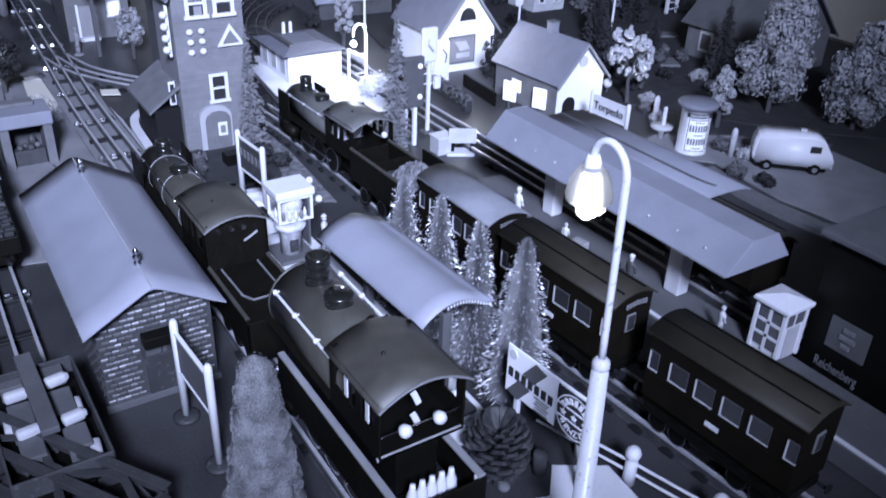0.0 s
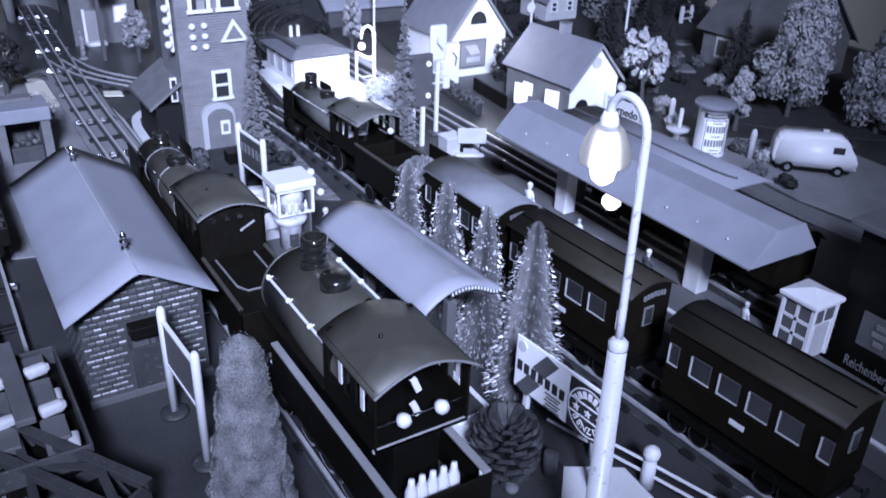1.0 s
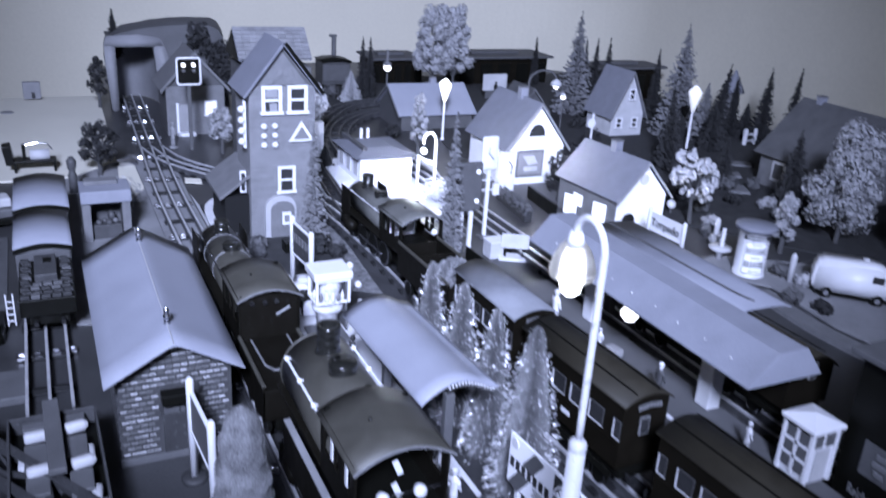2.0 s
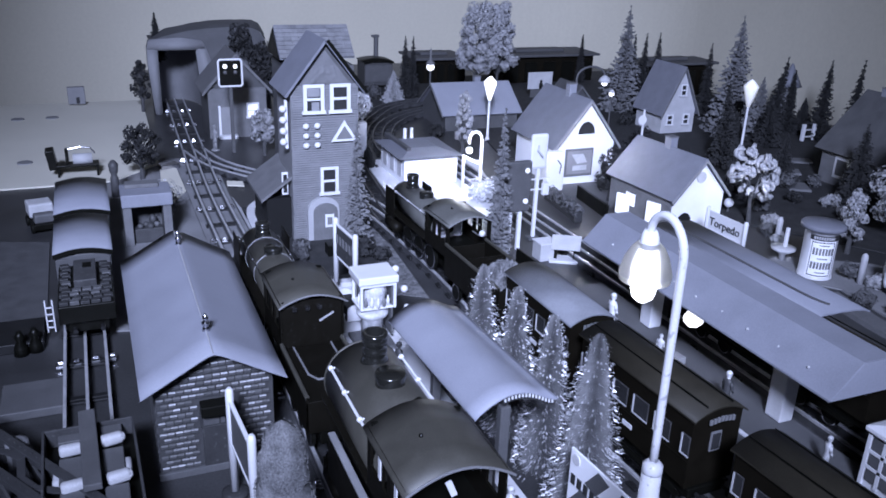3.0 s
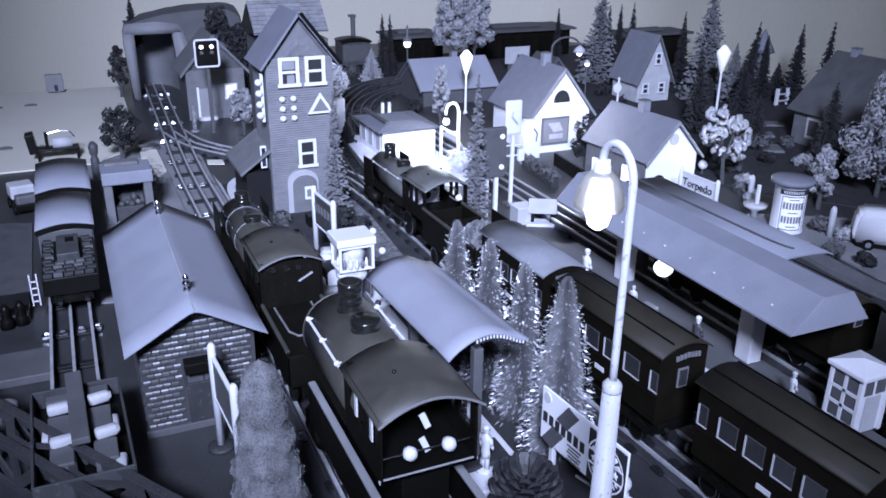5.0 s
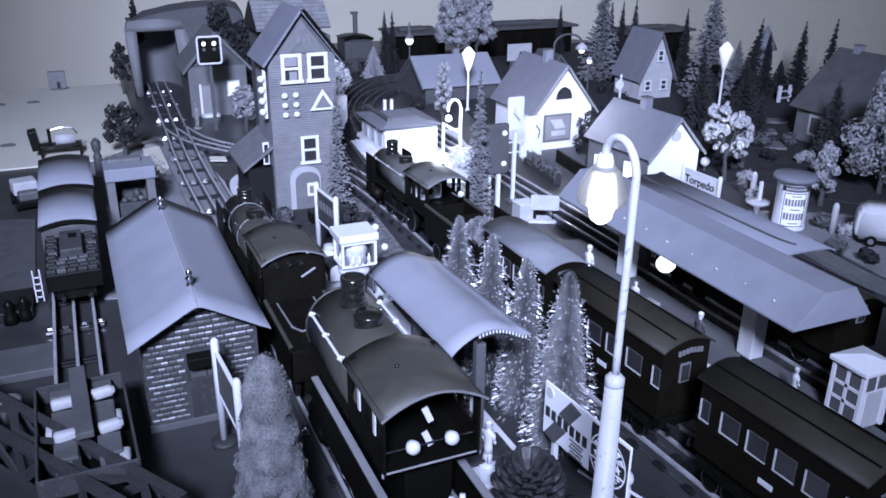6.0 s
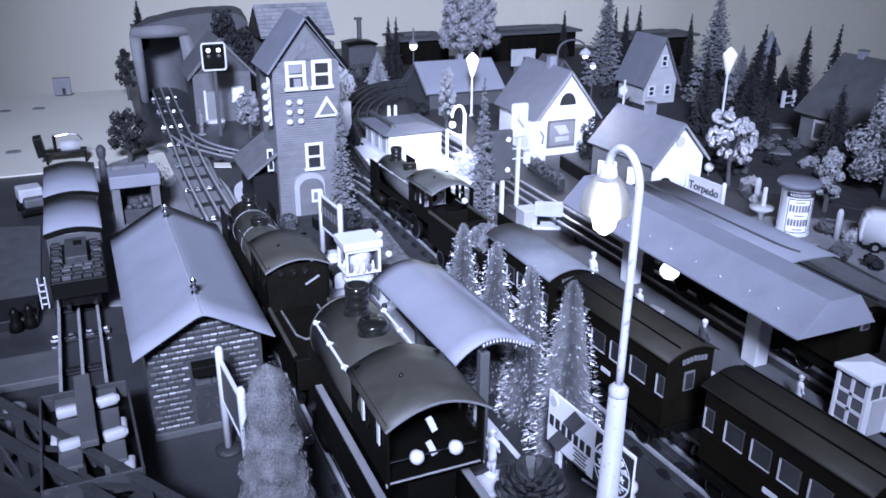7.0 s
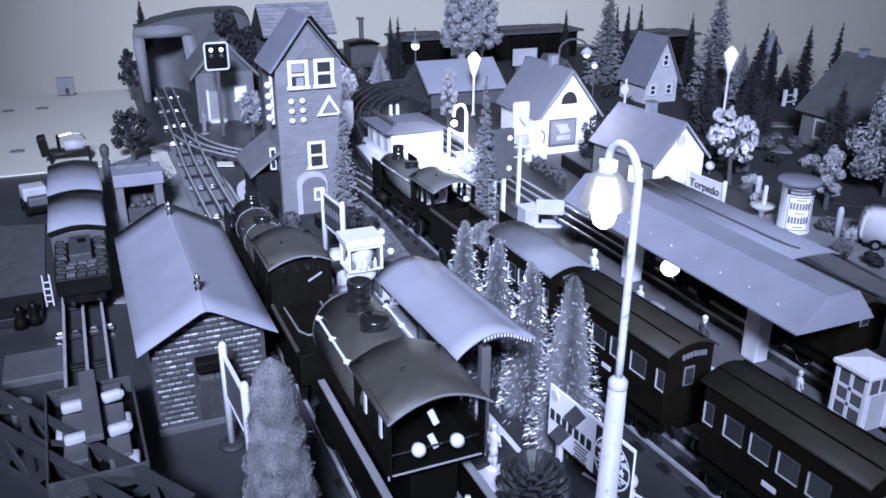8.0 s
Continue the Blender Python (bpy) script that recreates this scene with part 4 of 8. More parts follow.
def steam_loco(label, x, y_rear, w, eave, length, cab, foot, bz, br, dome, chim, roof_h=0.011, frame_z=0.030, pos_lamps=False, deflect=True, openback=True, handrail=M_NICKEL, bands=True, rail_r=0.0008, skin=None):
    """Front points along +y; the cab's rear stands at y_rear. dome, chim: place along the boiler and height of the top."""
    L = thing("steam_locomotive", label, "locomotive", (x, y_rear, 0), group="locomotives")
    hw, skin = w / 2, skin or M_LOCOROOF
    part("frame", B(0, length * 0.5, (foot + 0.018) / 2, w * 0.5, length * 0.94, foot - 0.020, bev=0.001), M_BLACK, L)
    for s in (-1, 1):
        part("running_board", B(s * hw * 0.80, cab + (length - cab) * 0.49, min(foot, bz - 0.012), hw * 0.40, (length - cab) * 0.95, 0.0022, bev=0.0005), M_LOCO, L)
    part("boiler", boiler_shell(cab * 0.95, length * 0.95, bz, br), skin, L)
    for u in (0.18, 0.48, 0.74, 0.93) if bands else (0.93,):
        y = cab + (length - cab) * u
        bm = bm_new()
        rod(bm, (0, y, bz), (0, y + 0.0011, bz), br * 1.015, br * 1.015, 28)
        part("boiler_band", smooth(bm), M_RAIL if u < 0.9 else skin, L)
    bm = bm_new()
    lathe(bm, [(br * 0.9, 0), (br * 0.86, 0.002), (br * 0.4, 0.004), (0.002, 0.0045)], (0, 0, 0), 24)
    bmesh.ops.rotate(bm, verts=bm.verts, cent=(0, 0, 0), matrix=Matrix.Rotation(-math.pi / 2, 3, "X"))
    bmesh.ops.translate(bm, verts=bm.verts, vec=(0, length * 0.95, bz))
    part("smokebox_door", bm, M_BLACK, L)
    t, k = bz + br, w / 0.055
    bm = bm_new()
    hc = chim[1] - t
    lathe(bm, [(0.0098 * k, -0.004), (0.0078 * k, 0.001), (0.0070 * k, hc * 0.2), (0.0077 * k, hc * 0.24), (0.0077 * k, hc * 0.40), (0.0070 * k, hc * 0.44), (0.0070 * k, hc * 0.56), (0.0077 * k, hc * 0.60), (0.0077 * k, hc * 0.76), (0.0071 * k, hc * 0.79), (0.0079 * k, hc * 0.84), (0.0079 * k, hc), (0.0056 * k, hc), (0.0050 * k, hc * 0.4)], (0, chim[0], t), 24)
    part("chimney", bm, M_GLOSS, L)
    bm = bm_new()
    hd = dome[1] - t
    lathe(bm, [(0.0092 * k, -0.004), (0.0088 * k, hd * 0.2), (0.0094 * k, hd * 0.75), (0.0088 * k, hd * 0.94), (0.002, hd)], (0, dome[0], t - 0.001), 24)
    part("steam_dome", bm, M_GLOSS, L, "glossy black steam dome")
    bm = bm_new()
    lathe(bm, [(0.0036 * k, -0.002), (0.0032 * k, 0.005), (0.0015 * k, 0.007)], (0.006, cab + (length - cab) * 0.10, t - 0.001), 12)
    part("safety_valve", bm, M_BLACK, L)
    ch = eave - foot
    for s in (-1, 1):
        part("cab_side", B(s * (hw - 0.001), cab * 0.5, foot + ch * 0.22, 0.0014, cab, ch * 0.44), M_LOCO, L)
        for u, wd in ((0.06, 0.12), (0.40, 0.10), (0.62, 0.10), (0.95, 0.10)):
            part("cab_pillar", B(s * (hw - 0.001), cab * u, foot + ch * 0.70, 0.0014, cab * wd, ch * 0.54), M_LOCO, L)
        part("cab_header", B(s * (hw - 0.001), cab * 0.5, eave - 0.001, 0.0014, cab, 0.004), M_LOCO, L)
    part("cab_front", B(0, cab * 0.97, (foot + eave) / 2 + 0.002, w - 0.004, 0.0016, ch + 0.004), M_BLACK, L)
    part("cab_floor", B(0, cab * 0.5, foot + 0.001, w - 0.003, cab, 0.002), M_BLACK, L)
    if not openback:
        part("cab_back", B(0, 0.002, (foot + eave) / 2 + 0.003, w - 0.004, 0.0016, ch * 0.98), M_LOCO, L)
        for sx in (-0.015, -0.004, 0.006):
            bm = bm_new()
            rod(bm, (sx, -0.001, eave - 0.004), (sx, 0.002, eave - 0.004), 0.0022, 0.0022, 12)
            part("spy_glass", bm, M_NICKEL, L)
        part("crowbar", B(0.012, 0.0005, eave - 0.014, 0.014, 0.001, 0.0014, ry=-28), M_RAIL, L)
    else:
        part("cab_sill", B(0, 0.001, foot + 0.001, w + 0.001, 0.002, 0.0022, bev=0.0004), M_RAIL, L)
    prof = [(-hw * 1.06 + w * 1.06 * i / 14, eave - 0.0005 + roof_h * math.sin(math.pi * i / 14) ** 0.9) for i in range(15)]
    bm = bm_new()
    arch_sheet(bm, prof, -0.003, cab * 1.05, 0.0012, 3)
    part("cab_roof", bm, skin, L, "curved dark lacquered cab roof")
    bm = bm_new()
    tube(bm, [(a, -0.0040, b) for a, b in prof], 0.0008, 6)
    part("roof_rim", bm, M_DULL, L)
    bm = bm_new()
    ball(bm, (-hw * 0.3, cab * 0.5, eave + roof_h * 0.9), 0.0014, 8)
    part("roof_stud", bm, M_BLACK, L)
    for s in (-1, 1):
        zr, xr = bz + br * 0.55, br * 0.92
        bm = bm_new()
        rod(bm, (s * xr, cab, zr), (s * xr, length * 0.92, zr), rail_r, rail_r, 8)
        for u in (0.25, 0.55, 0.85):
            ball(bm, (s * xr, cab + (length - cab) * u, zr), rail_r * 2, 8)
            rod(bm, (s * xr * 0.85, cab + (length - cab) * u, zr), (s * xr, cab + (length - cab) * u, zr), rail_r * 0.8, rail_r * 0.8, 6)
        part("handrail", bm, handrail, L, "nickel boiler handrail")
        if deflect:
            part("smoke_deflector", B(s * hw * 0.96, length * 0.90, bz - 0.002, 0.0013, length * 0.15, br * 1.9, bev=0.0004), M_LOCO, L)
        for u, r in ((0.30, 0.0155), (0.47, 0.0155), (0.64, 0.0155), (0.84, 0.0085)):
            wheel_at(L, s * 0.0195, length * u, r)
        part("coupling_rod", B(s * 0.0245, length * 0.47, 0.0275, 0.0018, length * 0.36, 0.0036, bev=0.0005), M_NICKEL, L)
        bm = bm_new()
        rod(bm, (s * 0.0245, length * 0.76, 0.031), (s * 0.0245, length * 0.92, 0.031), 0.0065, 0.0065, 16)
        part("cylinder", smooth(bm), M_LOCO, L)
    part("buffer_beam", B(0, length * 0.985, frame_z, w * 0.95, 0.003, 0.012), M_BLACK, L)
    for s in (-1, 1):
        bm = bm_new()
        rod(bm, (s * hw * 0.62, length * 0.985, frame_z), (s * hw * 0.62, length * 0.985 + 0.010, frame_z), 0.0022, 0.0022, 10)
        rod(bm, (s * hw * 0.62, length * 0.985 + 0.010, frame_z), (s * hw * 0.62, length * 0.985 + 0.0115, frame_z), 0.0052, 0.0052, 16)
        part("buffer", bm, M_NICKEL, L)
    if pos_lamps:
        zl = foot + ch * 0.42
        bm = bm_new()
        rod(bm, (-hw + 0.002, 0.004, zl - 0.003), (hw - 0.002, 0.004, zl - 0.003), 0.0006, 0.0006, 6)
        part("lamp_wire", bm, M_NICKEL, L)
        for sx in (-0.012, 0.011):
            bm = bm_new()
            lathe(bm, [(0.002, -0.004), (0.0034, -0.0015), (0.0042, 0.0010), (0.0032, 0.0036), (0.001, 0.0044)], (0, 0, 0), 16)
            bmesh.ops.rotate(bm, verts=bm.verts, cent=(0, 0, 0), matrix=Matrix.Rotation(math.pi / 2, 3, "X"))
            bmesh.ops.translate(bm, verts=bm.verts, vec=(sx, 0.000, zl))
            part("bulb_lamp", bm, M_PLASTIC, L, "pale round lamp")
        for sx, dz in ((0.001, 0.7), (0.001, 0.3)):
            part("white_lever", B(sx, 0.010, foot + ch * dz, 0.0036, 0.002, ch * 0.24, ry=-22), M_WHITE, L)
        # side tanks with pale tops, rear plate and the white bottles behind the cab
        for s in (-1, 1):
            part("tank_wall", B(s * 0.0290, length * 0.36, 0.054, 0.0018, length * 1.00, 0.030, bev=0.0005), M_LOCO, L)
            part("tank_top", B(s * 0.0272, length * 0.36, 0.0700, 0.0050, length * 1.00, 0.0020, bev=0.0006), M_PLATSIDE, L, "grey tank top")
            for y in (cab * 0.20, cab * 0.62):
                part("window_strip", B(s * (hw + 0.0002), y, eave - 0.010, 0.0008, 0.0035, 0.016), M_CREAM, L)
        part("rear_plate", B(0, -0.024, 0.056, 0.060, 0.002, 0.026, bev=0.0005), M_LOCO, L)
        part("shelf", B(0, -0.011, 0.052, 0.052, 0.026, 0.002), M_BLACK, L)
        for i in range(5):
            bm = bm_new()
            lathe(bm, [(0.0034, 0), (0.0038, 0.006), (0.0034, 0.014), (0.0020, 0.018), (0.0016, 0.022)], (-0.014 + 0.0066 * i, -0.013, 0.053), 12)
            part("bottle", smooth(bm), M_WHITE, L, "white little bottle")
        for s in (-1, 1):
            part("rear_lamp", B(s * 0.027, -0.020, 0.064, 0.005, 0.003, 0.010, bev=0.001), M_WHITE, L)
    return L


def tender(label, x, y_rear, w, top, length, coal=M_SOIL, load=False, deck=False):
    T = thing("tender", label, "tender", (x, y_rear, 0), group="tenders")
    hw, f = w / 2, 0.034
    part("chassis", B(0, length / 2, 0.027, w * 0.6, length * 0.95, 0.014, bev=0.001), M_BLACK, T)
    part("floor", B(0, length / 2, f, w, length, 0.003, bev=0.0006), M_LOCO, T)
    for s in (-1, 1):
        part("side", B(s * (hw - 0.001), length / 2, (f + top) / 2, 0.002, length, top - f, bev=0.0006), M_LOCO, T)
        bm = bm_new()
        rod(bm, (s * (hw - 0.001), 0.001, top), (s * (hw - 0.001), length - 0.001, top), 0.0018, 0.0018, 8)
        part("coping", bm, M_RAIL if load else M_LOCOROOF, T)
        for u in (0.2, 0.5, 0.8):
            wheel_at(T, s * 0.0195, length * u, 0.0095)
    for y in (0.001, length - 0.001):
        part("end", B(0, y, (f + top) / 2 - 0.002, w, 0.002, top - f - 0.004, bev=0.0006), M_LOCO, T)
    if deck:
        part("deck", B(0, length / 2, top - 0.005, w - 0.004, length - 0.002, 0.002), M_LOCO, T)
        bm = bm_new()
        tube(bm, [(-w * 0.30, length * 0.98, top - 0.0035), (-w * 0.28, length * 0.45, top - 0.0035), (-w * 0.18, length * 0.34, top - 0.0035), (w * 0.30, length * 0.34, top - 0.0035), (w * 0.30, length * 0.98, top - 0.0035)], 0.0009, 6)
        part("tray_rim", bm, M_DULL, T)
        return T
    part("partition", B(0, length * 0.62, (f + top) / 2, w - 0.004, 0.002, top - f), M_LOCO, T)
    bm = bm_new()
    bmesh.ops.create_grid(bm, x_segments=14, y_segments=18, size=0.5)
    for v in bm.verts:
        px, py = v.co.x * (w - 0.004), v.co.y * length * 0.60 + length * 0.31
        v.co = (px, py, f + (top - f) * 0.62 + 0.006 * noise.noise(Vector((px * 130, py * 130, 1.0))))
    part("coal", bm, coal, T, "dark coal load")
    if load:
        for i in range(5):
            bm = bm_new()
            lathe(bm, [(0.0034, 0), (0.0038, 0.006), (0.0034, 0.015), (0.0022, 0.019), (0.001, 0.0205)], (-0.016 + 0.008 * i, length * 0.80, f), 12)
            part("bag", smooth(bm), M_WHITE, T, "white little sack")
    for s in (-1, 1):
        bm = bm_new()
        rod(bm, (s * hw * 0.62, 0, 0.03), (s * hw * 0.62, -0.009, 0.03), 0.0022, 0.0022, 10)
        rod(bm, (s * hw * 0.62, -0.009, 0.03), (s * hw * 0.62, -0.0105, 0.03), 0.005, 0.005, 16)
        part("buffer", bm, M_NICKEL, T)
    return T


steam_loco("black tin tank locomotive with open curved cab", 0.0060, -0.0275, 0.058, 0.127, 0.170, 0.062, 0.088, 0.100, 0.027, (0.106, 0.1350), (0.137, 0.1460), pos_lamps=True, deflect=False, handrail=M_WHITE, bands=False, rail_r=0.0010)
steam_loco("smaller black steam locomotive with smoke deflectors", 0.004, 0.268, 0.054, 0.096, 0.245, 0.070, 0.052, 0.061, 0.0205, (0.158, 0.0885), (0.208, 0.095), roof_h=0.009, openback=False)
tender("low black empty tender between two locomotives", 0.002, 0.176, 0.053, 0.064, 0.088, coal=M_BLACK, deck=True)
PASS = steam_loco("black passenger steam locomotive with deflectors near house", 0.2235, 0.437, 0.053, 0.085, 0.195, 0.064, 0.046, 0.060, 0.0195, (0.120, 0.086), (0.163, 0.095), roof_h=0.009, handrail=M_STONELT, bands=False, skin=M_LOCOGREY)
PASS.rotation_euler.z = math.radians(2.4)
part("backhead", B(0, 0.0560, 0.0655, 0.036, 0.0020, 0.032, bev=0.0008), M_SIGNWHITE, PASS, "pale riveted boiler back with fittings")
for x, z, r in ((-0.008, 0.073, 0.0035), (0.006, 0.075, 0.0028), (0.001, 0.060, 0.0050), (0.011, 0.066, 0.0022)):
    bm = bm_new()
    rod(bm, (x, 0.0535, z), (x, 0.0552, z), r, r, 14)
    part("gauge", bm, M_BLACK if r > 0.003 else M_NICKEL, PASS)
for x in (-0.014, 0.015):
    bm = bm_new()
    tube(bm, [(x, 0.053, 0.052), (x, 0.050, 0.066), (x * 0.5, 0.052, 0.078)], 0.0010)
    part("steam_pipe", bm, M_NICKEL, PASS)
for s in (-1, 1):
    part("window_rim", B(s * 0.0232, 0.030, 0.0735, 0.0008, 0.018, 0.0012), M_DULL, PASS)
    part("window_rim", B(s * 0.0232, 0.030, 0.0600, 0.0008, 0.018, 0.0012), M_DULL, PASS)
part("cab_lamp", smooth(ball(bm_new(), (0.0165, 0.003, 0.0700), 0.0036, 14)), M_WHITE, PASS, "white round cab lamp")
coal_tender = tender("black coal tender behind the passenger locomotive", 0.2175, 0.302, 0.050, 0.068, 0.127)
coal_tender.rotation_euler.z = math.radians(1.2)
bm = bm_new()
bmesh.ops.create_grid(bm, x_segments=26, y_segments=24, size=0.5)
for v in bm.verts:
    px, py = v.co.x * 0.040, v.co.y * 0.044
    edge = max(0.0, 1 - (px / 0.021) ** 2) * max(0.0, 1 - (py / 0.023) ** 2)
    v.co = (px - 0.003, py + 0.026, 0.062 + 0.022 * edge ** 0.6 + 0.005 * noise.noise(Vector((px * 260, py * 260, 4.0))))
part("coal_heap", bm, M_GRAVEL, coal_tender, "glinting grey coal heap")
part("rear_plate", B(0.010, 0.004, 0.074, 0.030, 0.0022, 0.018, bev=0.0006), M_BLACK, coal_tender)
part("side_plate", B(0.0242, 0.030, 0.075, 0.0020, 0.052, 0.018, bev=0.0006), M_BLACK, coal_tender)
tarp = thing("tarpaulin_wagon", "flat wagon covered by mottled grey tarpaulin", "wagon", (0.003, -0.185, 0))
part("chassis", B(0, 0.055, 0.028, 0.040, 0.110, 0.014, bev=0.001), M_BLACK, tarp)
part("cover", B(0, 0.055, 0.047, 0.054, 0.116, 0.026, bev=0.004), M_STONE, tarp, "mottled grey cover")
for s in (-1, 1):
    for y in (0.025, 0.085):
        wheel_at(tarp, s * 0.0195, y, 0.0085)


def passenger_coach(label, x, y0, y1, turn=0.0, w=0.042, eave=0.0915, roof_h=0.0075, n_win=5, bars=True, wall=None, roofm=None):
    C = thing("passenger_coach", label, "railway coach", (x, y0, 0), turn, group="passenger coaches")
    wall, roofm = wall or M_WAGON, roofm or M_WROOF
    L, hw, z0 = y1 - y0, w / 2, 0.036
    part("chassis", B(0, L / 2, 0.030, w * 0.8, L * 0.97, 0.008, bev=0.001), M_BLACK, C)
    bm = bm_new()
    extrude_poly(bm, [(-hw, z0), (hw, z0), (hw, eave), (hw * 0.6, eave + roof_h * 0.6), (-hw * 0.6, eave + roof_h * 0.6), (-hw, eave)], "y", 0.003, L - 0.003)
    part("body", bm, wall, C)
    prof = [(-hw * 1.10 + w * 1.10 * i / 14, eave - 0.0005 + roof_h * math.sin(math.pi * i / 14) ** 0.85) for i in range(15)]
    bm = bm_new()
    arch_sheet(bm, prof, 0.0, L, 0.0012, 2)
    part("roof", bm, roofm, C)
    for s in (-1, 1) if roofm is M_WROOF else ():
        part("roof_rib", B(s * hw * 0.52, L / 2, eave + roof_h * 0.93, 0.0009, L * 0.96, 0.0012, bev=0.0004), M_BLACK, C)
    for s in (-1, 1):
        part("waist_rail", B(s * hw, L / 2, z0 + 0.021, 0.0012, L - 0.008, 0.0012), wall, C)
        part("footboard", B(s * (hw + 0.001), L / 2, 0.028, 0.005, L * 0.9, 0.0014), M_BLACK, C)
        wide = (L - 0.040) / 4
        panes = [(0.0075, 0.0075), (L - 0.0090, 0.0075)] + [(0.0200 + wide * (i + 0.5), wide * 0.68) for i in range(4)]
        for y, ww in panes if n_win else ():
            wh, zc = 0.0150, z0 + 0.0330
            win = part("window", B(s * (hw - 0.0002), y, zc, 0.0012, ww, wh, bev=0.0003), M_PANE, C)
            # Frame highlight painted as a pale L; the other two sides stay dark.
            bm = bm_new()
            box(bm, s * (hw + 0.0006), y, zc - wh / 2, 0.0010, ww + 0.0010, 0.0008)
            box(bm, s * (hw + 0.0006), y + ww / 2, zc, 0.0010, 0.0011, wh)
            part("frame", bm, M_STONELT, win, "window edge with painted highlight")
            bm = bm_new()
            box(bm, s * (hw + 0.0004), y - ww / 2, zc, 0.0008, 0.0006, wh)
            box(bm, s * (hw + 0.0004), y, zc + wh / 2, 0.0008, ww + 0.0010, 0.0006)
            part("shaded_frame", bm, M_CARTRIM, win)
        for u in (0.16, 0.30, 0.70, 0.84):
            wheel_at(C, s * 0.0178, L * u, 0.0085)
    for ye in (0.0025, L - 0.0025):
        bm = bm_new()
        box(bm, 0, ye, z0 + 0.034, 0.009, 0.0012, 0.015)
        part("end_window", bm, M_DULL, C)
        bm = bm_new()
        box(bm, 0, ye + (-0.0004 if ye < L / 2 else 0.0004), z0 + 0.034, 0.0070, 0.0012, 0.0125)
        part("end_pane", bm, M_PANE, C)
    if bars:
        for i in range(7):
            part("lettering_bar", B(-0.0095 + i * 0.0032, -0.0006, eave - 0.0032 + 0.0004 * (3 - abs(i - 3)), 0.0021, 0.0012, 0.0038), M_DULL, C)
    part("number_plate", B(-hw - 0.0003, L * 0.5, z0 + 0.012, 0.0008, 0.011, 0.0036), M_LIGHTINK, C, "small pale plate")
    for ye, d in ((0.0, -1), (L, 1)):
        for s in (-1, 1):
            bm = bm_new()
            rod(bm, (s * 0.012, ye, 0.031), (s * 0.012, ye + d * 0.007, 0.031), 0.0016, 0.0016, 8)
            rod(bm, (s * 0.012, ye + d * 0.007, 0.031), (s * 0.012, ye + d * 0.0082, 0.031), 0.0040, 0.0040, 14)
            part("buffer", bm, M_TIE, C)
    return C


passenger_coach("dark tin passenger coach with pale window frames", 0.2222, 0.0215, 0.1590, 2.6)
passenger_coach("dark tin passenger coach at the train's end", 0.2332, -0.1370, -0.0090, 3.8, bars=False)
passenger_coach("dark tin passenger coach behind the tender", 0.2155, 0.1710, 0.2900, 0.5, roofm=M_GREYROOF)
passenger_coach("dark low coach standing under the station roof", 0.4150, 0.040, 0.285, w=0.050, eave=0.072, roof_h=0.014, n_win=0, bars=False)


def flat_wagon():
    W = thing("flat_wagon", "open low-sided wagon on the outer track", "wagon", (-0.1715, 0.108, 0), 1.0)
    L = 0.118
    part("chassis", B(0, L / 2, 0.022, 0.040, L - 0.008, 0.010, bev=0.001), M_BLACK, W)
    part("floor", B(0, L / 2, 0.028, 0.060, L, 0.003, bev=0.0006), M_BLACK, W)
    for s in (-1, 1):
        part("side", B(s * 0.0300, L / 2, 0.036, 0.0018, L, 0.015, bev=0.0005), M_CARTRIM, W)
        for y in (0.024, 0.094):
            wheel_at(W, s * 0.0195, y, 0.0085)
    for y in (0.0, L):
        part("end", B(0, y, 0.036, 0.060, 0.0018, 0.015, bev=0.0005), M_CARTRIM, W)
    return W


flat_wagon()


def crate_stack():
    """Grey blocks under a long plank, with pale rollers laid across them."""
    c = thing("roller_load", "grey planks and pale rollers stacked on wagon", "cargo", (-0.170, 0.170, 0.0295))
    for x, y, L in ((-0.0165, 0.0450, 0.010), (-0.0155, 0.0050, 0.030), (-0.0145, -0.0300, 0.022), (0.0110, 0.0470, 0.012), (0.0110, 0.0080, 0.030), (0.0125, -0.0330, 0.024)):
        part("block", B(x, y, 0.0060, 0.0150, L, 0.012, bev=0.0008), M_POST, c)
    part("top_plank", B(-0.0030, 0.0170, 0.0190, 0.0115, 0.094, 0.0050, bev=0.0008, rz=1.5), M_POST, c)
    for x, y, turn in ((-0.0155, 0.0270, 4), (0.0115, 0.0315, 12), (0.0190, 0.0040, 88), (0.0140, -0.0150, 10), (-0.0140, -0.0165, 8), (0.0205, -0.0460, 84), (-0.0235, 0.0050, 88)):
        bm = bm_new()
        long = turn > 60
        box(bm, 0, 0, 0, 0.0175 if long else 0.0150, 0.0075, 0.0080, bev=0.0022)
        rod(bm, (0.0060, 0, 0), (0.0085, 0, 0), 0.0036, 0.0026, 14)
        bmesh.ops.rotate(bm, verts=bm.verts, cent=(0, 0, 0), matrix=Matrix.Rotation(math.radians(turn), 3, "Z"))
        bmesh.ops.translate(bm, verts=bm.verts, vec=(x, y, 0.0060 if long else 0.0135))
        part("roller", smooth(bm), M_STONELT, c, "pale rounded roller")


crate_stack()


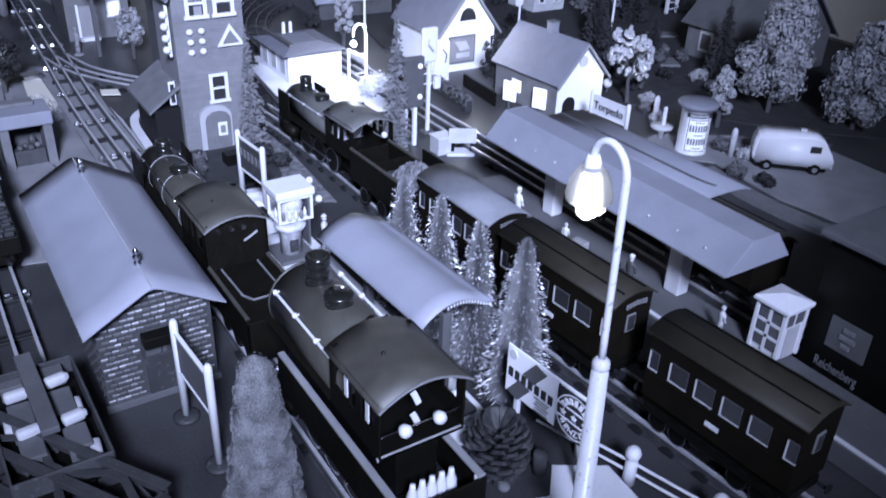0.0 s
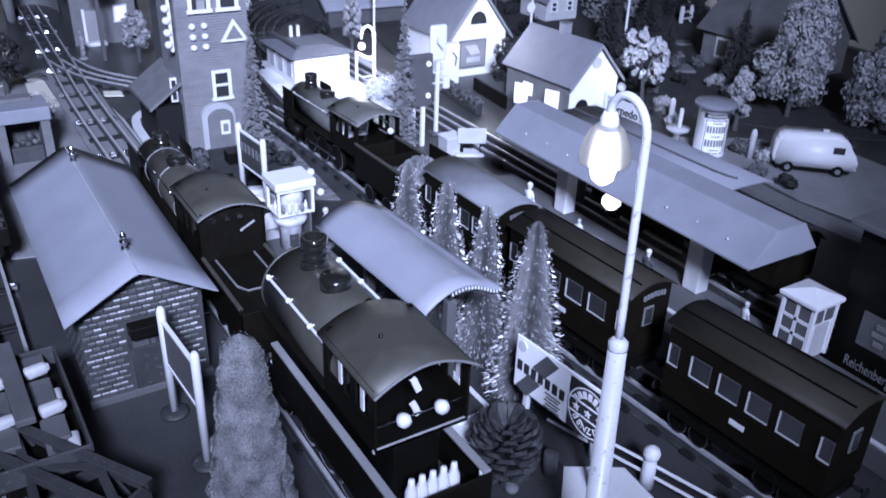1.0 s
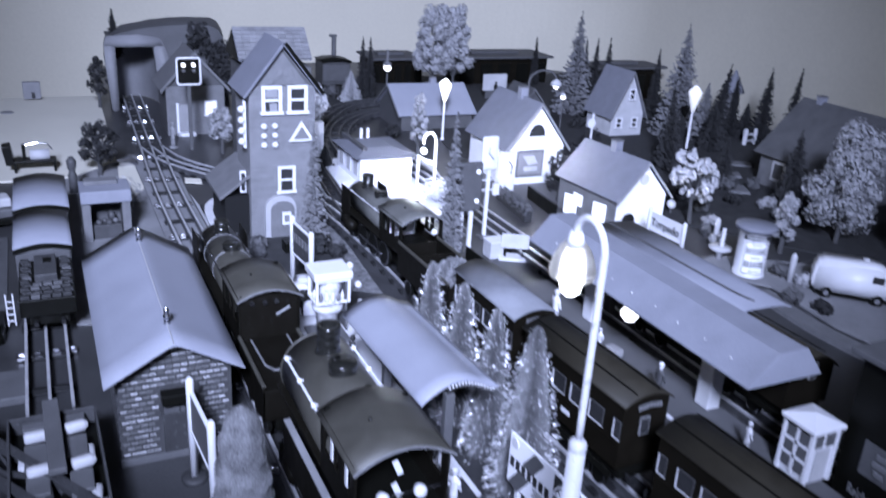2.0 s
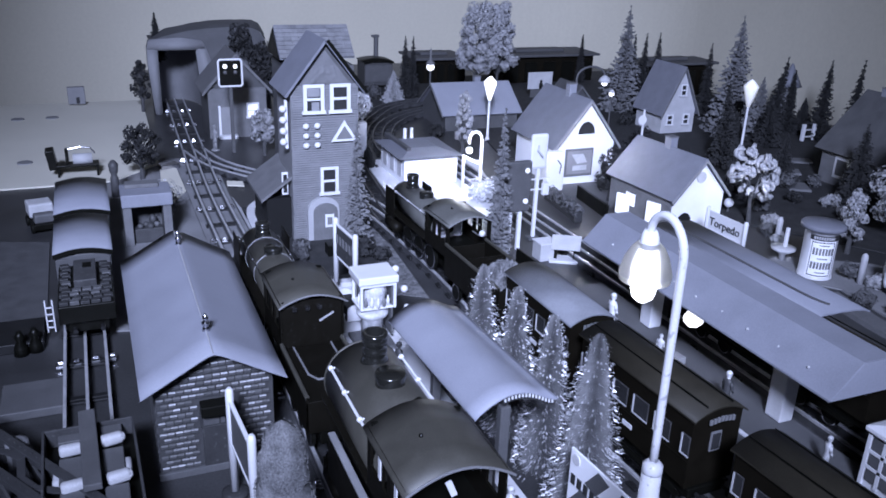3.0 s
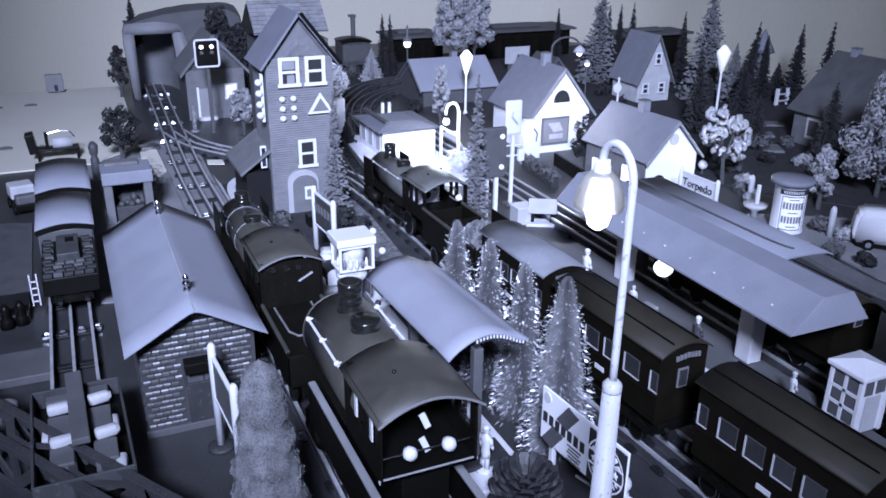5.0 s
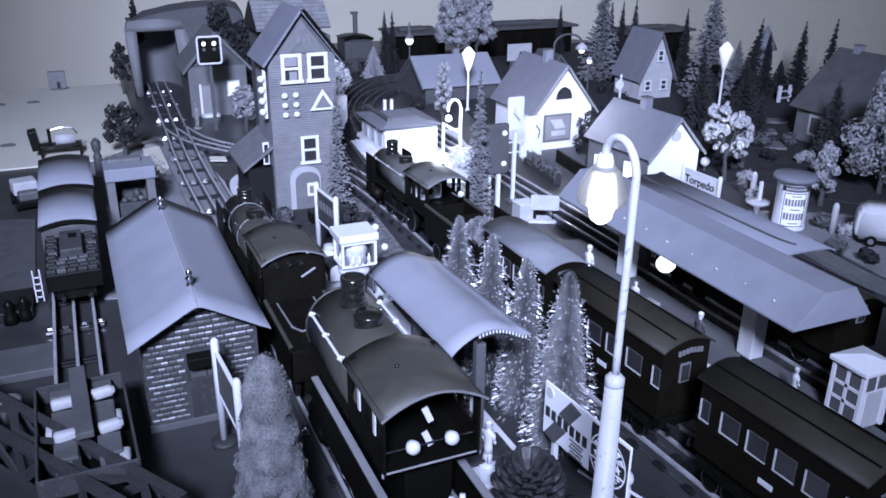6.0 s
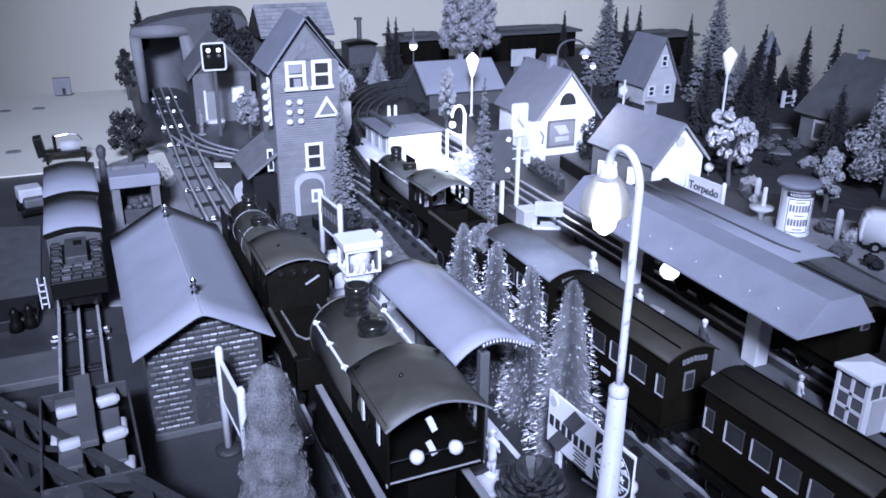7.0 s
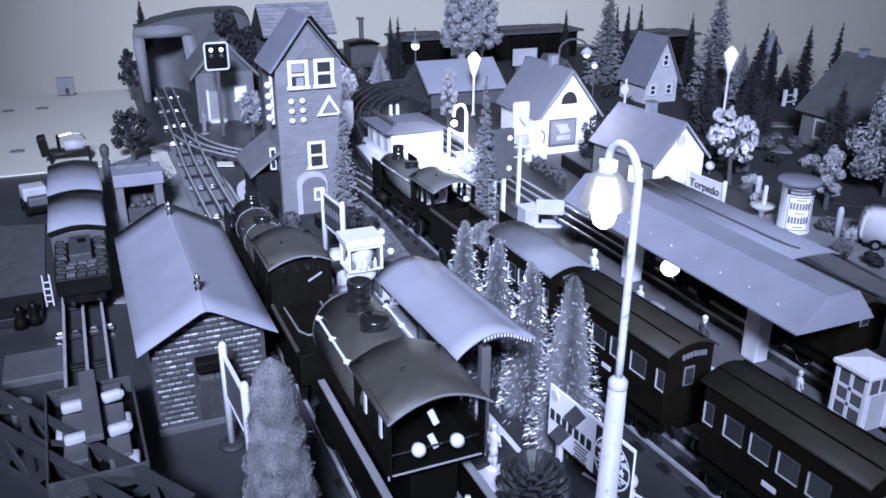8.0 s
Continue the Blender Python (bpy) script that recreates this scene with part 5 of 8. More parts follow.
def brick_wagon():
    W = thing("goods_wagon", "dark open wagon loaded with small bricks", "wagon", (-0.171, 0.430, 0))
    part("chassis", B(0, 0.052, 0.024, 0.036, 0.095, 0.012, bev=0.001), M_BLACK, W)
    part("body", B(0, 0.052, 0.038, 0.050, 0.104, 0.018, bev=0.001), M_BLACK, W)
    rnd = random.Random(12)
    for j in range(11):
        for i in range(5):
            x, y = -0.0195 + i * 0.0093 + (j % 2) * 0.0020, 0.0055 + j * 0.0093
            if abs(x) < 0.012 and y > 0.040:
                continue
            part("brick", B(x, y, 0.0475 + rnd.uniform(0, 0.001), 0.0082, 0.0066, 0.005, bev=0.0005), M_DARKBASE if rnd.random() > 0.35 else M_POST, W)
    part("load_block", B(0, 0.072, 0.0495, 0.021, 0.056, 0.010, bev=0.001), M_CARTRIM, W, "grey block on the load")
    part("block_recess", B(0.002, 0.082, 0.0549, 0.008, 0.012, 0.001), M_BLACK, W)
    for s in (-1, 1):
        for y in (0.024, 0.082):
            wheel_at(W, s * 0.0195, y, 0.0085)
        bm = bm_new()
        rod(bm, (s * 0.012, 0, 0.024), (s * 0.012, -0.007, 0.024), 0.0022, 0.0022, 10)
        part("buffer", bm, M_TIE, W)
    bm = bm_new()
    for x in (-0.0385, -0.0320):
        box(bm, x, 0.044, 0.020, 0.0012, 0.0012, 0.034)
    for z in (0.008, 0.015, 0.022, 0.029):
        box(bm, -0.03525, 0.044, z, 0.007, 0.0012, 0.0012)
    part("ladder", bm, M_WHITE, W, "small white ladder")


brick_wagon()


def curved_van(at, L, w, h, label, bodym, roofm):
    W = thing("covered_wagon", label, "wagon", at, group="covered wagons")
    part("body", B(0, L / 2, h * 0.42 + 0.01, w * 0.94, L, h * 0.75, bev=0.001), bodym, W)
    prof = [(-w / 2 + w * i / 12, h * 0.80 + 0.013 + 0.005 * math.sin(math.pi * i / 12)) for i in range(13)]
    bm = bm_new()
    arch_sheet(bm, prof, -0.003, L + 0.003, 0.0012, 2)
    part("roof", bm, roofm, W)
    part("end_panel", B(0, -0.001, h * 0.45 + 0.01, w * 0.90, 0.002, h * 0.55, bev=0.0005), M_GREYWALL, W)
    part("arch_trim", arch_sheet(bm_new(), [(x, z - 0.0008) for x, z in prof], -0.0042, -0.0030, 0.0045, 1), M_BLACK, W)
    for s in (-1, 1):
        for u in (0.25, 0.75):
            wheel_at(W, s * 0.0195, L * u, 0.0085)


curved_van((-0.172, 0.545, 0), 0.108, 0.058, 0.056, "grey covered tin wagon with arched roof", M_POST, M_SHEET)
curved_van((-0.171, 0.676, 0), 0.128, 0.062, 0.056, "long grey covered wagon with arched roof", M_POST, M_SHEET)


def platform_hut():
    s = thing("hut", "small grey open-fronted hut with flat roof", "hut", (-0.0965, 0.7160, 0))
    part("roof", B(0, 0, 0.060, 0.060, 0.050, 0.016, bev=0.0012), M_ROOF_ST, s)
    part("roof_crate", B(-0.004, 0.012, 0.0705, 0.040, 0.018, 0.005, bev=0.0008), M_STONE, s, "shallow grey tray")
    for x in (-0.024, 0.023):
        part("side_wall", B(x, 0.000, 0.026, 0.010, 0.044, 0.052, bev=0.0006), M_STONE, s)
    part("back_wall", B(0, 0.022, 0.026, 0.046, 0.004, 0.052), M_GREYWALL, s)
    part("counter", B(0.000, -0.008, 0.010, 0.034, 0.014, 0.020, bev=0.001), M_WOOD, s)
    for i, (x, y, r) in enumerate(((-0.010, -0.010, 0.0040), (0.002, -0.012, 0.0046), (0.010, -0.006, 0.0036), (-0.003, -0.004, 0.0040))):
        part("sack", smooth(ball(bm_new(), (x, y, 0.0225), r, 12, 0.9)), (M_FIGDARK, M_WOOD, M_STONE)[i % 3], s)
    part("jar", lathe(bm_new(), [(0.004, 0), (0.005, 0.006), (0.003, 0.011), (0.001, 0.012)], (0.006, 0.004, 0.020), 10), M_FIGDARK, s)


platform_hut()


def small_lorry():
    v = thing("toy_lorry", "small dark toy lorry with pale box body", "lorry", (-0.222, 0.800, 0), 12)
    part("chassis", B(0, 0, 0.010, 0.030, 0.056, 0.008, bev=0.001), M_BLACK, v)
    part("box_body", B(0, 0.012, 0.024, 0.030, 0.028, 0.018, bev=0.0025), M_STONELT, v)
    part("cab", B(0, -0.016, 0.019, 0.026, 0.014, 0.013, bev=0.003), M_POST, v)
    for x in (-0.015, 0.015):
        for y in (-0.017, 0.017):
            bm = bm_new()
            rod(bm, (x - 0.002, y, 0.0065), (x + 0.002, y, 0.0065), 0.0065, 0.0065, 16)
            part("wheel", bm, M_BLACK, v)


small_lorry()


def motor_stand():
    d = thing("winding_stand", "dark open winding machine on four legs", "machine", (-0.183, 1.030, 0))
    part("tray", B(0.006, 0, 0.020, 0.062, 0.026, 0.003, bev=0.0006), M_BLACK, d)
    for x in (-0.022, 0.034):
        for y in (-0.010, 0.010):
            part("leg", B(x, y, 0.009, 0.0035, 0.0035, 0.018), M_BLACK, d)
    part("end_plate", B(-0.030, 0, 0.031, 0.012, 0.028, 0.030, bev=0.001, ry=-8), M_BLACK, d)
    part("gear_post", B(-0.008, 0, 0.033, 0.005, 0.006, 0.026, bev=0.0006), M_BLACK, d)
    bm = bm_new()
    rod(bm, (0.000, 0, 0.028), (0.028, 0, 0.028), 0.0085, 0.0085, 18)
    part("drum", smooth(bm), M_STONELT, d, "pale cable drum")
    bm = bm_new()
    tube(bm, [(-0.006, 0, 0.044), (0.012, 0, 0.047), (0.026, 0, 0.045), (0.032, 0, 0.036)], 0.0012)
    part("guard_wire", bm, M_NICKEL, d)


motor_stand()
bm = bm_new()
lathe(bm, [(0.006, 0), (0.006, 0.030), (0.004, 0.034), (0.006, 0.040), (0.007, 0.050), (0.003, 0.056)], (0, 0, 0), 12)
solid("bollard", bm, M_FIGDARK, "dark turned post beside the covered wagon", "post", at=pose(-0.128, 0.905, 0))


def girder_bridge():
    """Two lattice girders joined by a braced top, lying slantwise near the table's edge."""
    g = thing("girder_bridge", "grey tin lattice girder bridge", "bridge", (-0.2317, 0.2135, 0.0), -57.3)
    a0, a1, h, w, n = -0.060, 0.186, 0.040, 0.024, 7
    step = (a1 - a0) / n
    for y in (-w / 2, w / 2):
        for z, t in ((0.004, 0.008), (h - 0.003, 0.008)):
            part("chord", B((a0 + a1) / 2, y, z, a1 - a0, 0.0022, t, bev=0.0005), M_GIRDER, g)
        part("flange", B((a0 + a1) / 2, y, h + 0.0012, a1 - a0 + 0.002, 0.0070, 0.0014, bev=0.0004), M_GIRDER, g)
        for i in range(n):
            x0, x1 = a0 + step * i, a0 + step * (i + 1)
            ang = math.degrees(math.atan2(h - 0.010, step))
            part("diagonal", B((x0 + x1) / 2, y, h / 2 + 0.001, math.hypot(h - 0.010, step), 0.0018, 0.0075, ry=-ang if i % 2 else ang), M_GIRDER, g)
            part("upright", B(x0 + 0.003, y, h / 2, 0.0060, 0.0026, h - 0.004), M_GIRDER, g)
            rivets = bm_new()
            for k in range(5):
                ball(rivets, (x0 + step * (k + 0.5) / 5, y, h + 0.0020), 0.0007, 6)
            part("rivet", rivets, M_GIRDER, g)
    # braces and gusset plates of the top
    for i in range(n):
        x0, x1 = a0 + step * i, a0 + step * (i + 1)
        ang = math.degrees(math.atan2(w - 0.004, step))
        part("top_brace", B((x0 + x1) / 2, 0, h - 0.0012, math.hypot(w - 0.004, step), 0.0052, 0.0014, rz=ang if i % 2 else -ang), M_GIRDER, g)
        part("gusset", B(x1 if i < n - 1 else x1 - 0.004, 0.0075 if i % 2 else -0.0075, h - 0.0004, 0.015, 0.0090, 0.0012, bev=0.0003), M_GIRDER, g)
    for x in (a0 + 0.004, (a0 + a1) / 2, a1 - 0.003):
        part("cross_beam", B(x, 0, 0.004, 0.006, w, 0.004), M_GIRDER, g)
    bm = bm_new()
    extrude_poly(bm, [(-w / 2 - 0.001, 0.0), (w / 2 + 0.001, 0.0), (w / 2 + 0.001, h - 0.008), (w / 2 - 0.004, h), (-w / 2 + 0.004, h), (-w / 2 - 0.001, h - 0.008)], "x", a1 - 0.001, a1 + 0.0012)
    part("end_plate", bm, M_GIRDER, g)


girder_bridge()
bm = bm_new()
lathe(bm, [(0.008, 0), (0.008, 0.026), (0.0085, 0.027), (0.0085, 0.031), (0.008, 0.032), (0.008, 0.036), (0.005, 0.0365)], (0, 0, 0), 20)
solid("pot", bm, M_STONE, "small ribbed grey tin pot beside wagon", "pot", at=pose(-0.222, 0.232, 0))
for x, y in ((-0.232, 0.440), (-0.2195, 0.444)):
    bm = bm_new()
    lathe(bm, [(0.007, 0), (0.006, 0.008), (0.003, 0.014), (0.005, 0.018), (0.002, 0.024)], (0, 0, 0), 12)
    solid("insulator", bm, M_BLACK, "black turned terminal post beside the track", "terminal", "terminals", at=pose(x, y, 0))
solid("baseplate", B(0, 0, 0.004, 0.05, 0.05, 0.008, bev=0.001), M_POST, "grey metal switch plate beside the outer track", "plate", at=pose(-0.218, 0.345, 0))
solid("trackside_plate", B(0, 0, 0.005, 0.045, 0.055, 0.010, bev=0.001), M_TIE, "dark switch motor plate beside track", "plate", at=pose(-0.235, 0.47, 0))


# ---- tower and its yard ----
def sash_window(parent, x, y, z, w, h, frame=None, label="white sash window", deep=0.002, bar=0.0030):
    """A window in a wall that faces -y: pane behind, frame bars proud."""
    win = part("window", B(x, y - 0.0002, z, w, 0.0016, h), M_PANE, parent, label)
    t = bar
    bm = bm_new()
    box(bm, x - w / 2, y - deep, z, t, deep, h - t)
    box(bm, x + w / 2, y - deep, z, t, deep, h - t)
    box(bm, x, y - deep, z + h / 2, w + t, deep, t)
    box(bm, x, y - deep, z - h / 2, w + t * 1.8, deep * 1.5, t)
    box(bm, x, y - deep * 0.8, z, w - t, deep * 0.8, t * 0.75)
    part("frame", bm, frame or M_WHITE, win)
    return win


def tower():
    T = thing("tower_house", "narrow clapboard tower house with steep gable", "house", (0.0001, 0.013, 0))
    T.scale = (1.05, 1.0, 0.975)
    x0, x1, y0, y1, ze, za = 0.073, 0.151, 0.637, 0.715, 0.205, 0.256
    xm = (x0 + x1) / 2
    bm = bm_new()
    extrude_poly(bm, [(x0, 0), (x1, 0), (x1, ze), (xm, za), (x0, ze)], "y", y0, y1)
    wall = part("wall", bm, M_GREYWALL, T)
    n = 68
    for i in range(n):
        z = 0.004 + i * ze / n
        part("clapboard", B(xm, y0 - 0.0004, z, x1 - x0 + 0.002, 0.0014, ze / n * 0.80, rx=8), M_SIDING, wall)
    for i in range(n):
        z = 0.004 + i * ze / n
        part("clapboard", B(x0 - 0.0006, (y0 + y1) / 2, z, 0.0018, y1 - y0, ze / n * 0.86), M_SIDING, wall)
    bm = bm_new()
    for s in (-1, 1):
        a = Vector((xm, 0, za + 0.006))
        b = Vector((xm + s * 0.048, 0, ze - 0.010))
        d = b - a
        c = (a + b) / 2
        box(bm, c.x, (y0 + y1) / 2 - 0.002, c.z, d.length, y1 - y0 + 0.014, 0.003, ry=-math.degrees(math.atan2(d.z, d.x)))
    part("roof", bm, M_HOUSEROOF, T)
    part("bargeboard", B(xm + 0.0250, y0 - 0.0100, (za + ze) / 2 - 0.0005, 0.0800, 0.0030, 0.0042, ry=math.degrees(math.atan2(za + 0.016 - ze, 0.048))), M_BLACK, T, "black bargeboard")
    bm = bm_new()
    extrude_poly(bm, [(xm - 0.030, ze + 0.003), (xm + 0.030, ze + 0.003), (xm, za - 0.006)], "y", y0 - 0.0026, y0)
    part("gable_panel", bm, M_STONE, T, "rough rendered gable")
    bm = bm_new()
    bmesh.ops.create_grid(bm, x_segments=16, y_segments=12, size=0.5)
    for v in bm.verts:
        gx, gz = v.co.x * 0.040, ze + 0.016 + v.co.y * 0.022
        v.co = (xm + gx * (1 - (gz - ze) / 0.055), y0 - 0.0032 - 0.0022 * max(0, noise.noise(Vector((gx * 160, gz * 160, 3)))), gz)
    part("gable_relief", smooth(bm), M_STONE, T)
    for x in (0.098, 0.1295):
        w_ = sash_window(T, x, y0 - 0.0022, 0.190, 0.0205, 0.033, bar=0.0042)
        if x < 0.1:
            for dx, dz, bw in ((0.002, -0.009, 0.009), (0.0, 0.0085, 0.0145)):
                part("paper_blind", B(x + dx, y0 - 0.0034, 0.190 + dz, bw, 0.0008, 0.0105), M_PLATSIDE, w_, "pale paper blind")
    sash_window(T, 0.1155, y0 - 0.0022, 0.083, 0.0185, 0.034, bar=0.0038)
    bm = bm_new()
    out = [(0.088, 0.0)] + [(0.1075 + 0.0195 * math.cos(math.radians(a)), 0.045 + 0.017 * math.sin(math.radians(a))) for a in range(180, -1, -20)] + [(0.127, 0.0)]
    extrude_poly(bm, out, "y", y0 - 0.006, y0)
    part("door_surround", bm, M_CARD, T, "pale rounded door surround")
    bm = bm_new()
    inn = [(0.0945, 0.0)] + [(0.1095 + 0.0150 * math.cos(math.radians(a)), 0.042 + 0.012 * math.sin(math.radians(a))) for a in range(180, -1, -20)] + [(0.1245, 0.0)]
    extrude_poly(bm, inn, "y", y0 - 0.0075, y0 - 0.006)
    part("door", bm, M_STONE, T, "grey door")
    part("door_notice", B(0.114, y0 - 0.0085, 0.030, 0.011, 0.001, 0.018), M_WHITE, T)
    part("notice_print", B(0.114, y0 - 0.0094, 0.030, 0.006, 0.0006, 0.010), M_GREYINK, T)
    for z in (0.156, 0.1435, 0.131):
        for x in (0.0885, 0.1020):
            bm = bm_new()
            lathe(bm, [(0.0038, 0), (0.0040, 0.002), (0.0026, 0.0042), (0.001, 0.005)], (0, 0, 0), 12)
            bmesh.ops.rotate(bm, verts=bm.verts, cent=(0, 0, 0), matrix=Matrix.Rotation(math.pi / 2, 3, "X"))
            bmesh.ops.translate(bm, verts=bm.verts, vec=(x, y0 - 0.0015, z))
            part("signal_lens", bm, M_CREAM, T, "pale domed lens")
    part("warning_triangle", extrude_poly(bm_new(), [(0.118, 0.135), (0.150, 0.135), (0.134, 0.162)], "y", y0 - 0.006, y0 - 0.004), M_WHITE, T, "white triangular sign")
    part("triangle_field", extrude_poly(bm_new(), [(0.124, 0.1385), (0.144, 0.1385), (0.134, 0.155)], "y", y0 - 0.007, y0 - 0.006), M_GREYINK, T)
    # white ladder of four lamps on the side
    part("lamp_rack", B(x0 - 0.006, y0 + 0.006, 0.158, 0.0035, 0.004, 0.062, bev=0.0005), M_WHITE, T, "white upright lamp rack")
    for z in (0.136, 0.150, 0.164, 0.178):
        bm = bm_new()
        ball(bm, (x0 - 0.010, y0 + 0.004, z), 0.0046, 12)
        part("rack_lamp", smooth(bm), M_WHITE, T)
    # rear block with tiled roof
    part("rear_block", B(0.128, 0.765, 0.108, 0.086, 0.090, 0.216), M_GREYWALL, T)
    bm = bm_new()
    extrude_poly(bm, [(0.7310, 0.2235), (0.815, 0.2235), (0.770, 0.262)], "x", 0.080, 0.175)
    rr = part("rear_roof", bm, M_HOUSEROOF, T)
    part("gable_end", extrude_poly(bm_new(), [(0.7335, 0.2240), (0.8130, 0.2240), (0.770, 0.2595)], "x", 0.0788, 0.0800), M_BLACK, T, "dark gable end")
    for j in range(8):
        u = (j + 0.5) / 8
        y, z = 0.7312 + 0.0388 * u, 0.2240 + 0.0385 * u
        for i in range(10):
            part("tile", B(0.0848 + i * 0.0095, y - 0.0010, z + 0.0012, 0.0093, 0.0066, 0.0022, rx=38), M_TILE, rr)
    # low wing with lean-to roof and white casement
    part("wing", B(0.058, 0.690, 0.030, 0.032, 0.085, 0.060), M_DARK, T)
    bm = bm_new()
    extrude_poly(bm, [(0.034, 0.058), (0.076, 0.090), (0.076, 0.094), (0.034, 0.062)], "y", 0.640, 0.745)
    part("wing_roof", bm, M_STONE, T)
    part("casement", B(0.0640, 0.6465, 0.080, 0.0075, 0.002, 0.030, bev=0.0004), M_WHITE, T)
    part("casement_pane", B(0.0640, 0.6450, 0.080, 0.0045, 0.001, 0.024), M_PANE, T)


tower()
bm = bm_new()
extrude_poly(bm, [(-0.148, 0.46), (-0.064, 0.44), (-0.064, 0.598), (-0.102, 0.86), (-0.077, 1.10), (-0.118, 1.06), (-0.140, 1.00)], "z", 0.0003, 0.0016)
structure("goods_yard", bm, M_ROAD, "grey card ground of the goods yard", "ground")
bm = bm_new()
extrude_poly(bm, [(-0.029, 0.60), (0.028, 0.66), (0.028, 0.86), (0.034, 1.06), (-0.029, 1.10)], "z", 0.0002, 0.0010)
structure("track_ground", bm, M_ROAD, "grey card ground between the rails", "ground")
bm = bm_new()
extrude_poly(bm, [(-0.290, 0.7600), (-0.2135, 0.7355), (-0.2116, 0.4876), (-0.290, 0.5050)], "z", 0.0003, 0.0020)
structure("side_card", bm, M_GREYWALL, "plain grey card beside the outer track", "ground")
bm = bm_new()
extrude_poly(bm, [(-0.0560, 1.0380), (-0.0310, 1.0260), (-0.0305, 0.9000), (-0.0560, 0.8450), (-0.0660, 0.8800)], "z", 0.0020, 0.0032)
structure("white_card", bm, M_BOARD, "small white card beside the main track", "ground")
bm = bm_new()
extrude_poly(bm, [(0.0315, 0.9120), (0.0560, 0.9020), (0.0575, 0.9270), (0.0345, 0.9360)], "z", 0.0021, 0.0034)
structure("white_slip", bm, M_BOARD, "small white card between the diverging tracks", "ground")
bm = bm_new()
extrude_poly(bm, [(0.2700, 0.9550), (0.2540, 0.8000), (0.2620, 0.7650), (0.2810, 0.8000), (0.2810, 0.9750), (0.2760, 0.9780)], "z", 0.0021, 0.0050)
structure("white_forecourt", bm, M_HOUSEWALL, "white forecourt slab beside the pavilion", "pavement")
bm = bm_new()
extrude_poly(bm, [(0.186, 0.735), (0.150, 0.640), (0.128, 0.560), (0.130, 0.470), (0.178, 0.440), (0.190, 0.600)], "z", 0.0002, 0.0012)
structure("gravel_patch", bm, M_GRAVEL, "pale mottled gravel beside the passenger track", "gravel")
kerb = bm_new()
K = curve_pts([(0.062, 0.810), (0.047, 0.788), (0.039, 0.755), (0.036, 0.700), (0.034, 0.640), (0.036, 0.578), (0.051, 0.530), (0.076, 0.503), (0.112, 0.495)], 8)
sweep(kerb, K, 0.0055, 0.0, 0.0085)
structure("kerb", kerb, M_KERB, "pale raised curved kerb round the tower yard", "kerb")
bm = bm_new()
extrude_poly(bm, [(0.034, 0.80), (0.041, 0.66), (0.045, 0.59), (0.065, 0.54), (0.095, 0.524), (0.150, 0.53), (0.175, 0.62), (0.18, 0.80)], "z", 0.0, 0.0035)
structure("tower_yard", bm, M_SOIL, "dark scattered ground around the tower", "ground")
bm = bm_new()
extrude_poly(bm, [(-0.062, 0.60), (-0.030, 0.56), (-0.030, 1.10), (-0.075, 1.10), (-0.10, 0.86)], "z", 0.0005, 0.002)
structure("pale_strip", bm, M_ROAD, "grey card strip beside the main track", "ground")
bm = bm_new()
extrude_poly(bm, [(0.036, 0.52), (0.0300, 0.66), (0.034, 0.80), (0.030, 0.86), (0.0290, 0.52)], "z", 0.0005, 0.002)
structure("path_edge", bm, M_CARD, "pale path between track and kerb", "ground")
for y, x in ((1.035, -0.042), (0.985, 0.062)):
    solid("rerailer_plate", B(0, 0, 0.004, 0.030, 0.018, 0.008, bev=0.001), M_NICKEL, "bright nickel plate beside the track points", "plate", "nickel plates", at=pose(x, y, 0.002, 0, 0, 15))


def foliage(parent, name, blobs, m, n_each, size, seed, flat=0.5):
    """Many small leaf chips scattered over uneven clumps; one mesh."""
    rnd = random.Random(seed)
    V, F = [], []
    for cx, cy, cz, r in blobs:
        for _ in range(n_each):
            d = Vector((rnd.gauss(0, 1), rnd.gauss(0, 1), rnd.gauss(0, 1))).normalized()
            q = r * rnd.uniform(0.55, 1.08)
            c = Vector((cx, cy, cz)) + d * q
            u = Vector((rnd.gauss(0, 1), rnd.gauss(0, 1), rnd.gauss(0, 1))).cross(d)
            if u.length < 1e-4:
                continue
            u.normalize()
            v = d.cross(u) * 0.7 + d * rnd.uniform(-flat, flat)
            s = size * rnd.uniform(0.6, 1.4)
            o = len(V)
            V += [tuple(c - u * s), tuple(c + v * s * 0.6), tuple(c + u * s), tuple(c - v * s * 0.6 + d * s * 0.3)]
            F += [(o, o + 1, o + 2), (o, o + 2, o + 3)]
    me = bpy.data.meshes.new(name)
    me.from_pydata(V, [], F)
    me.materials.append(m)
    ob = new(name, me)
    ob.parent = parent
    return ob


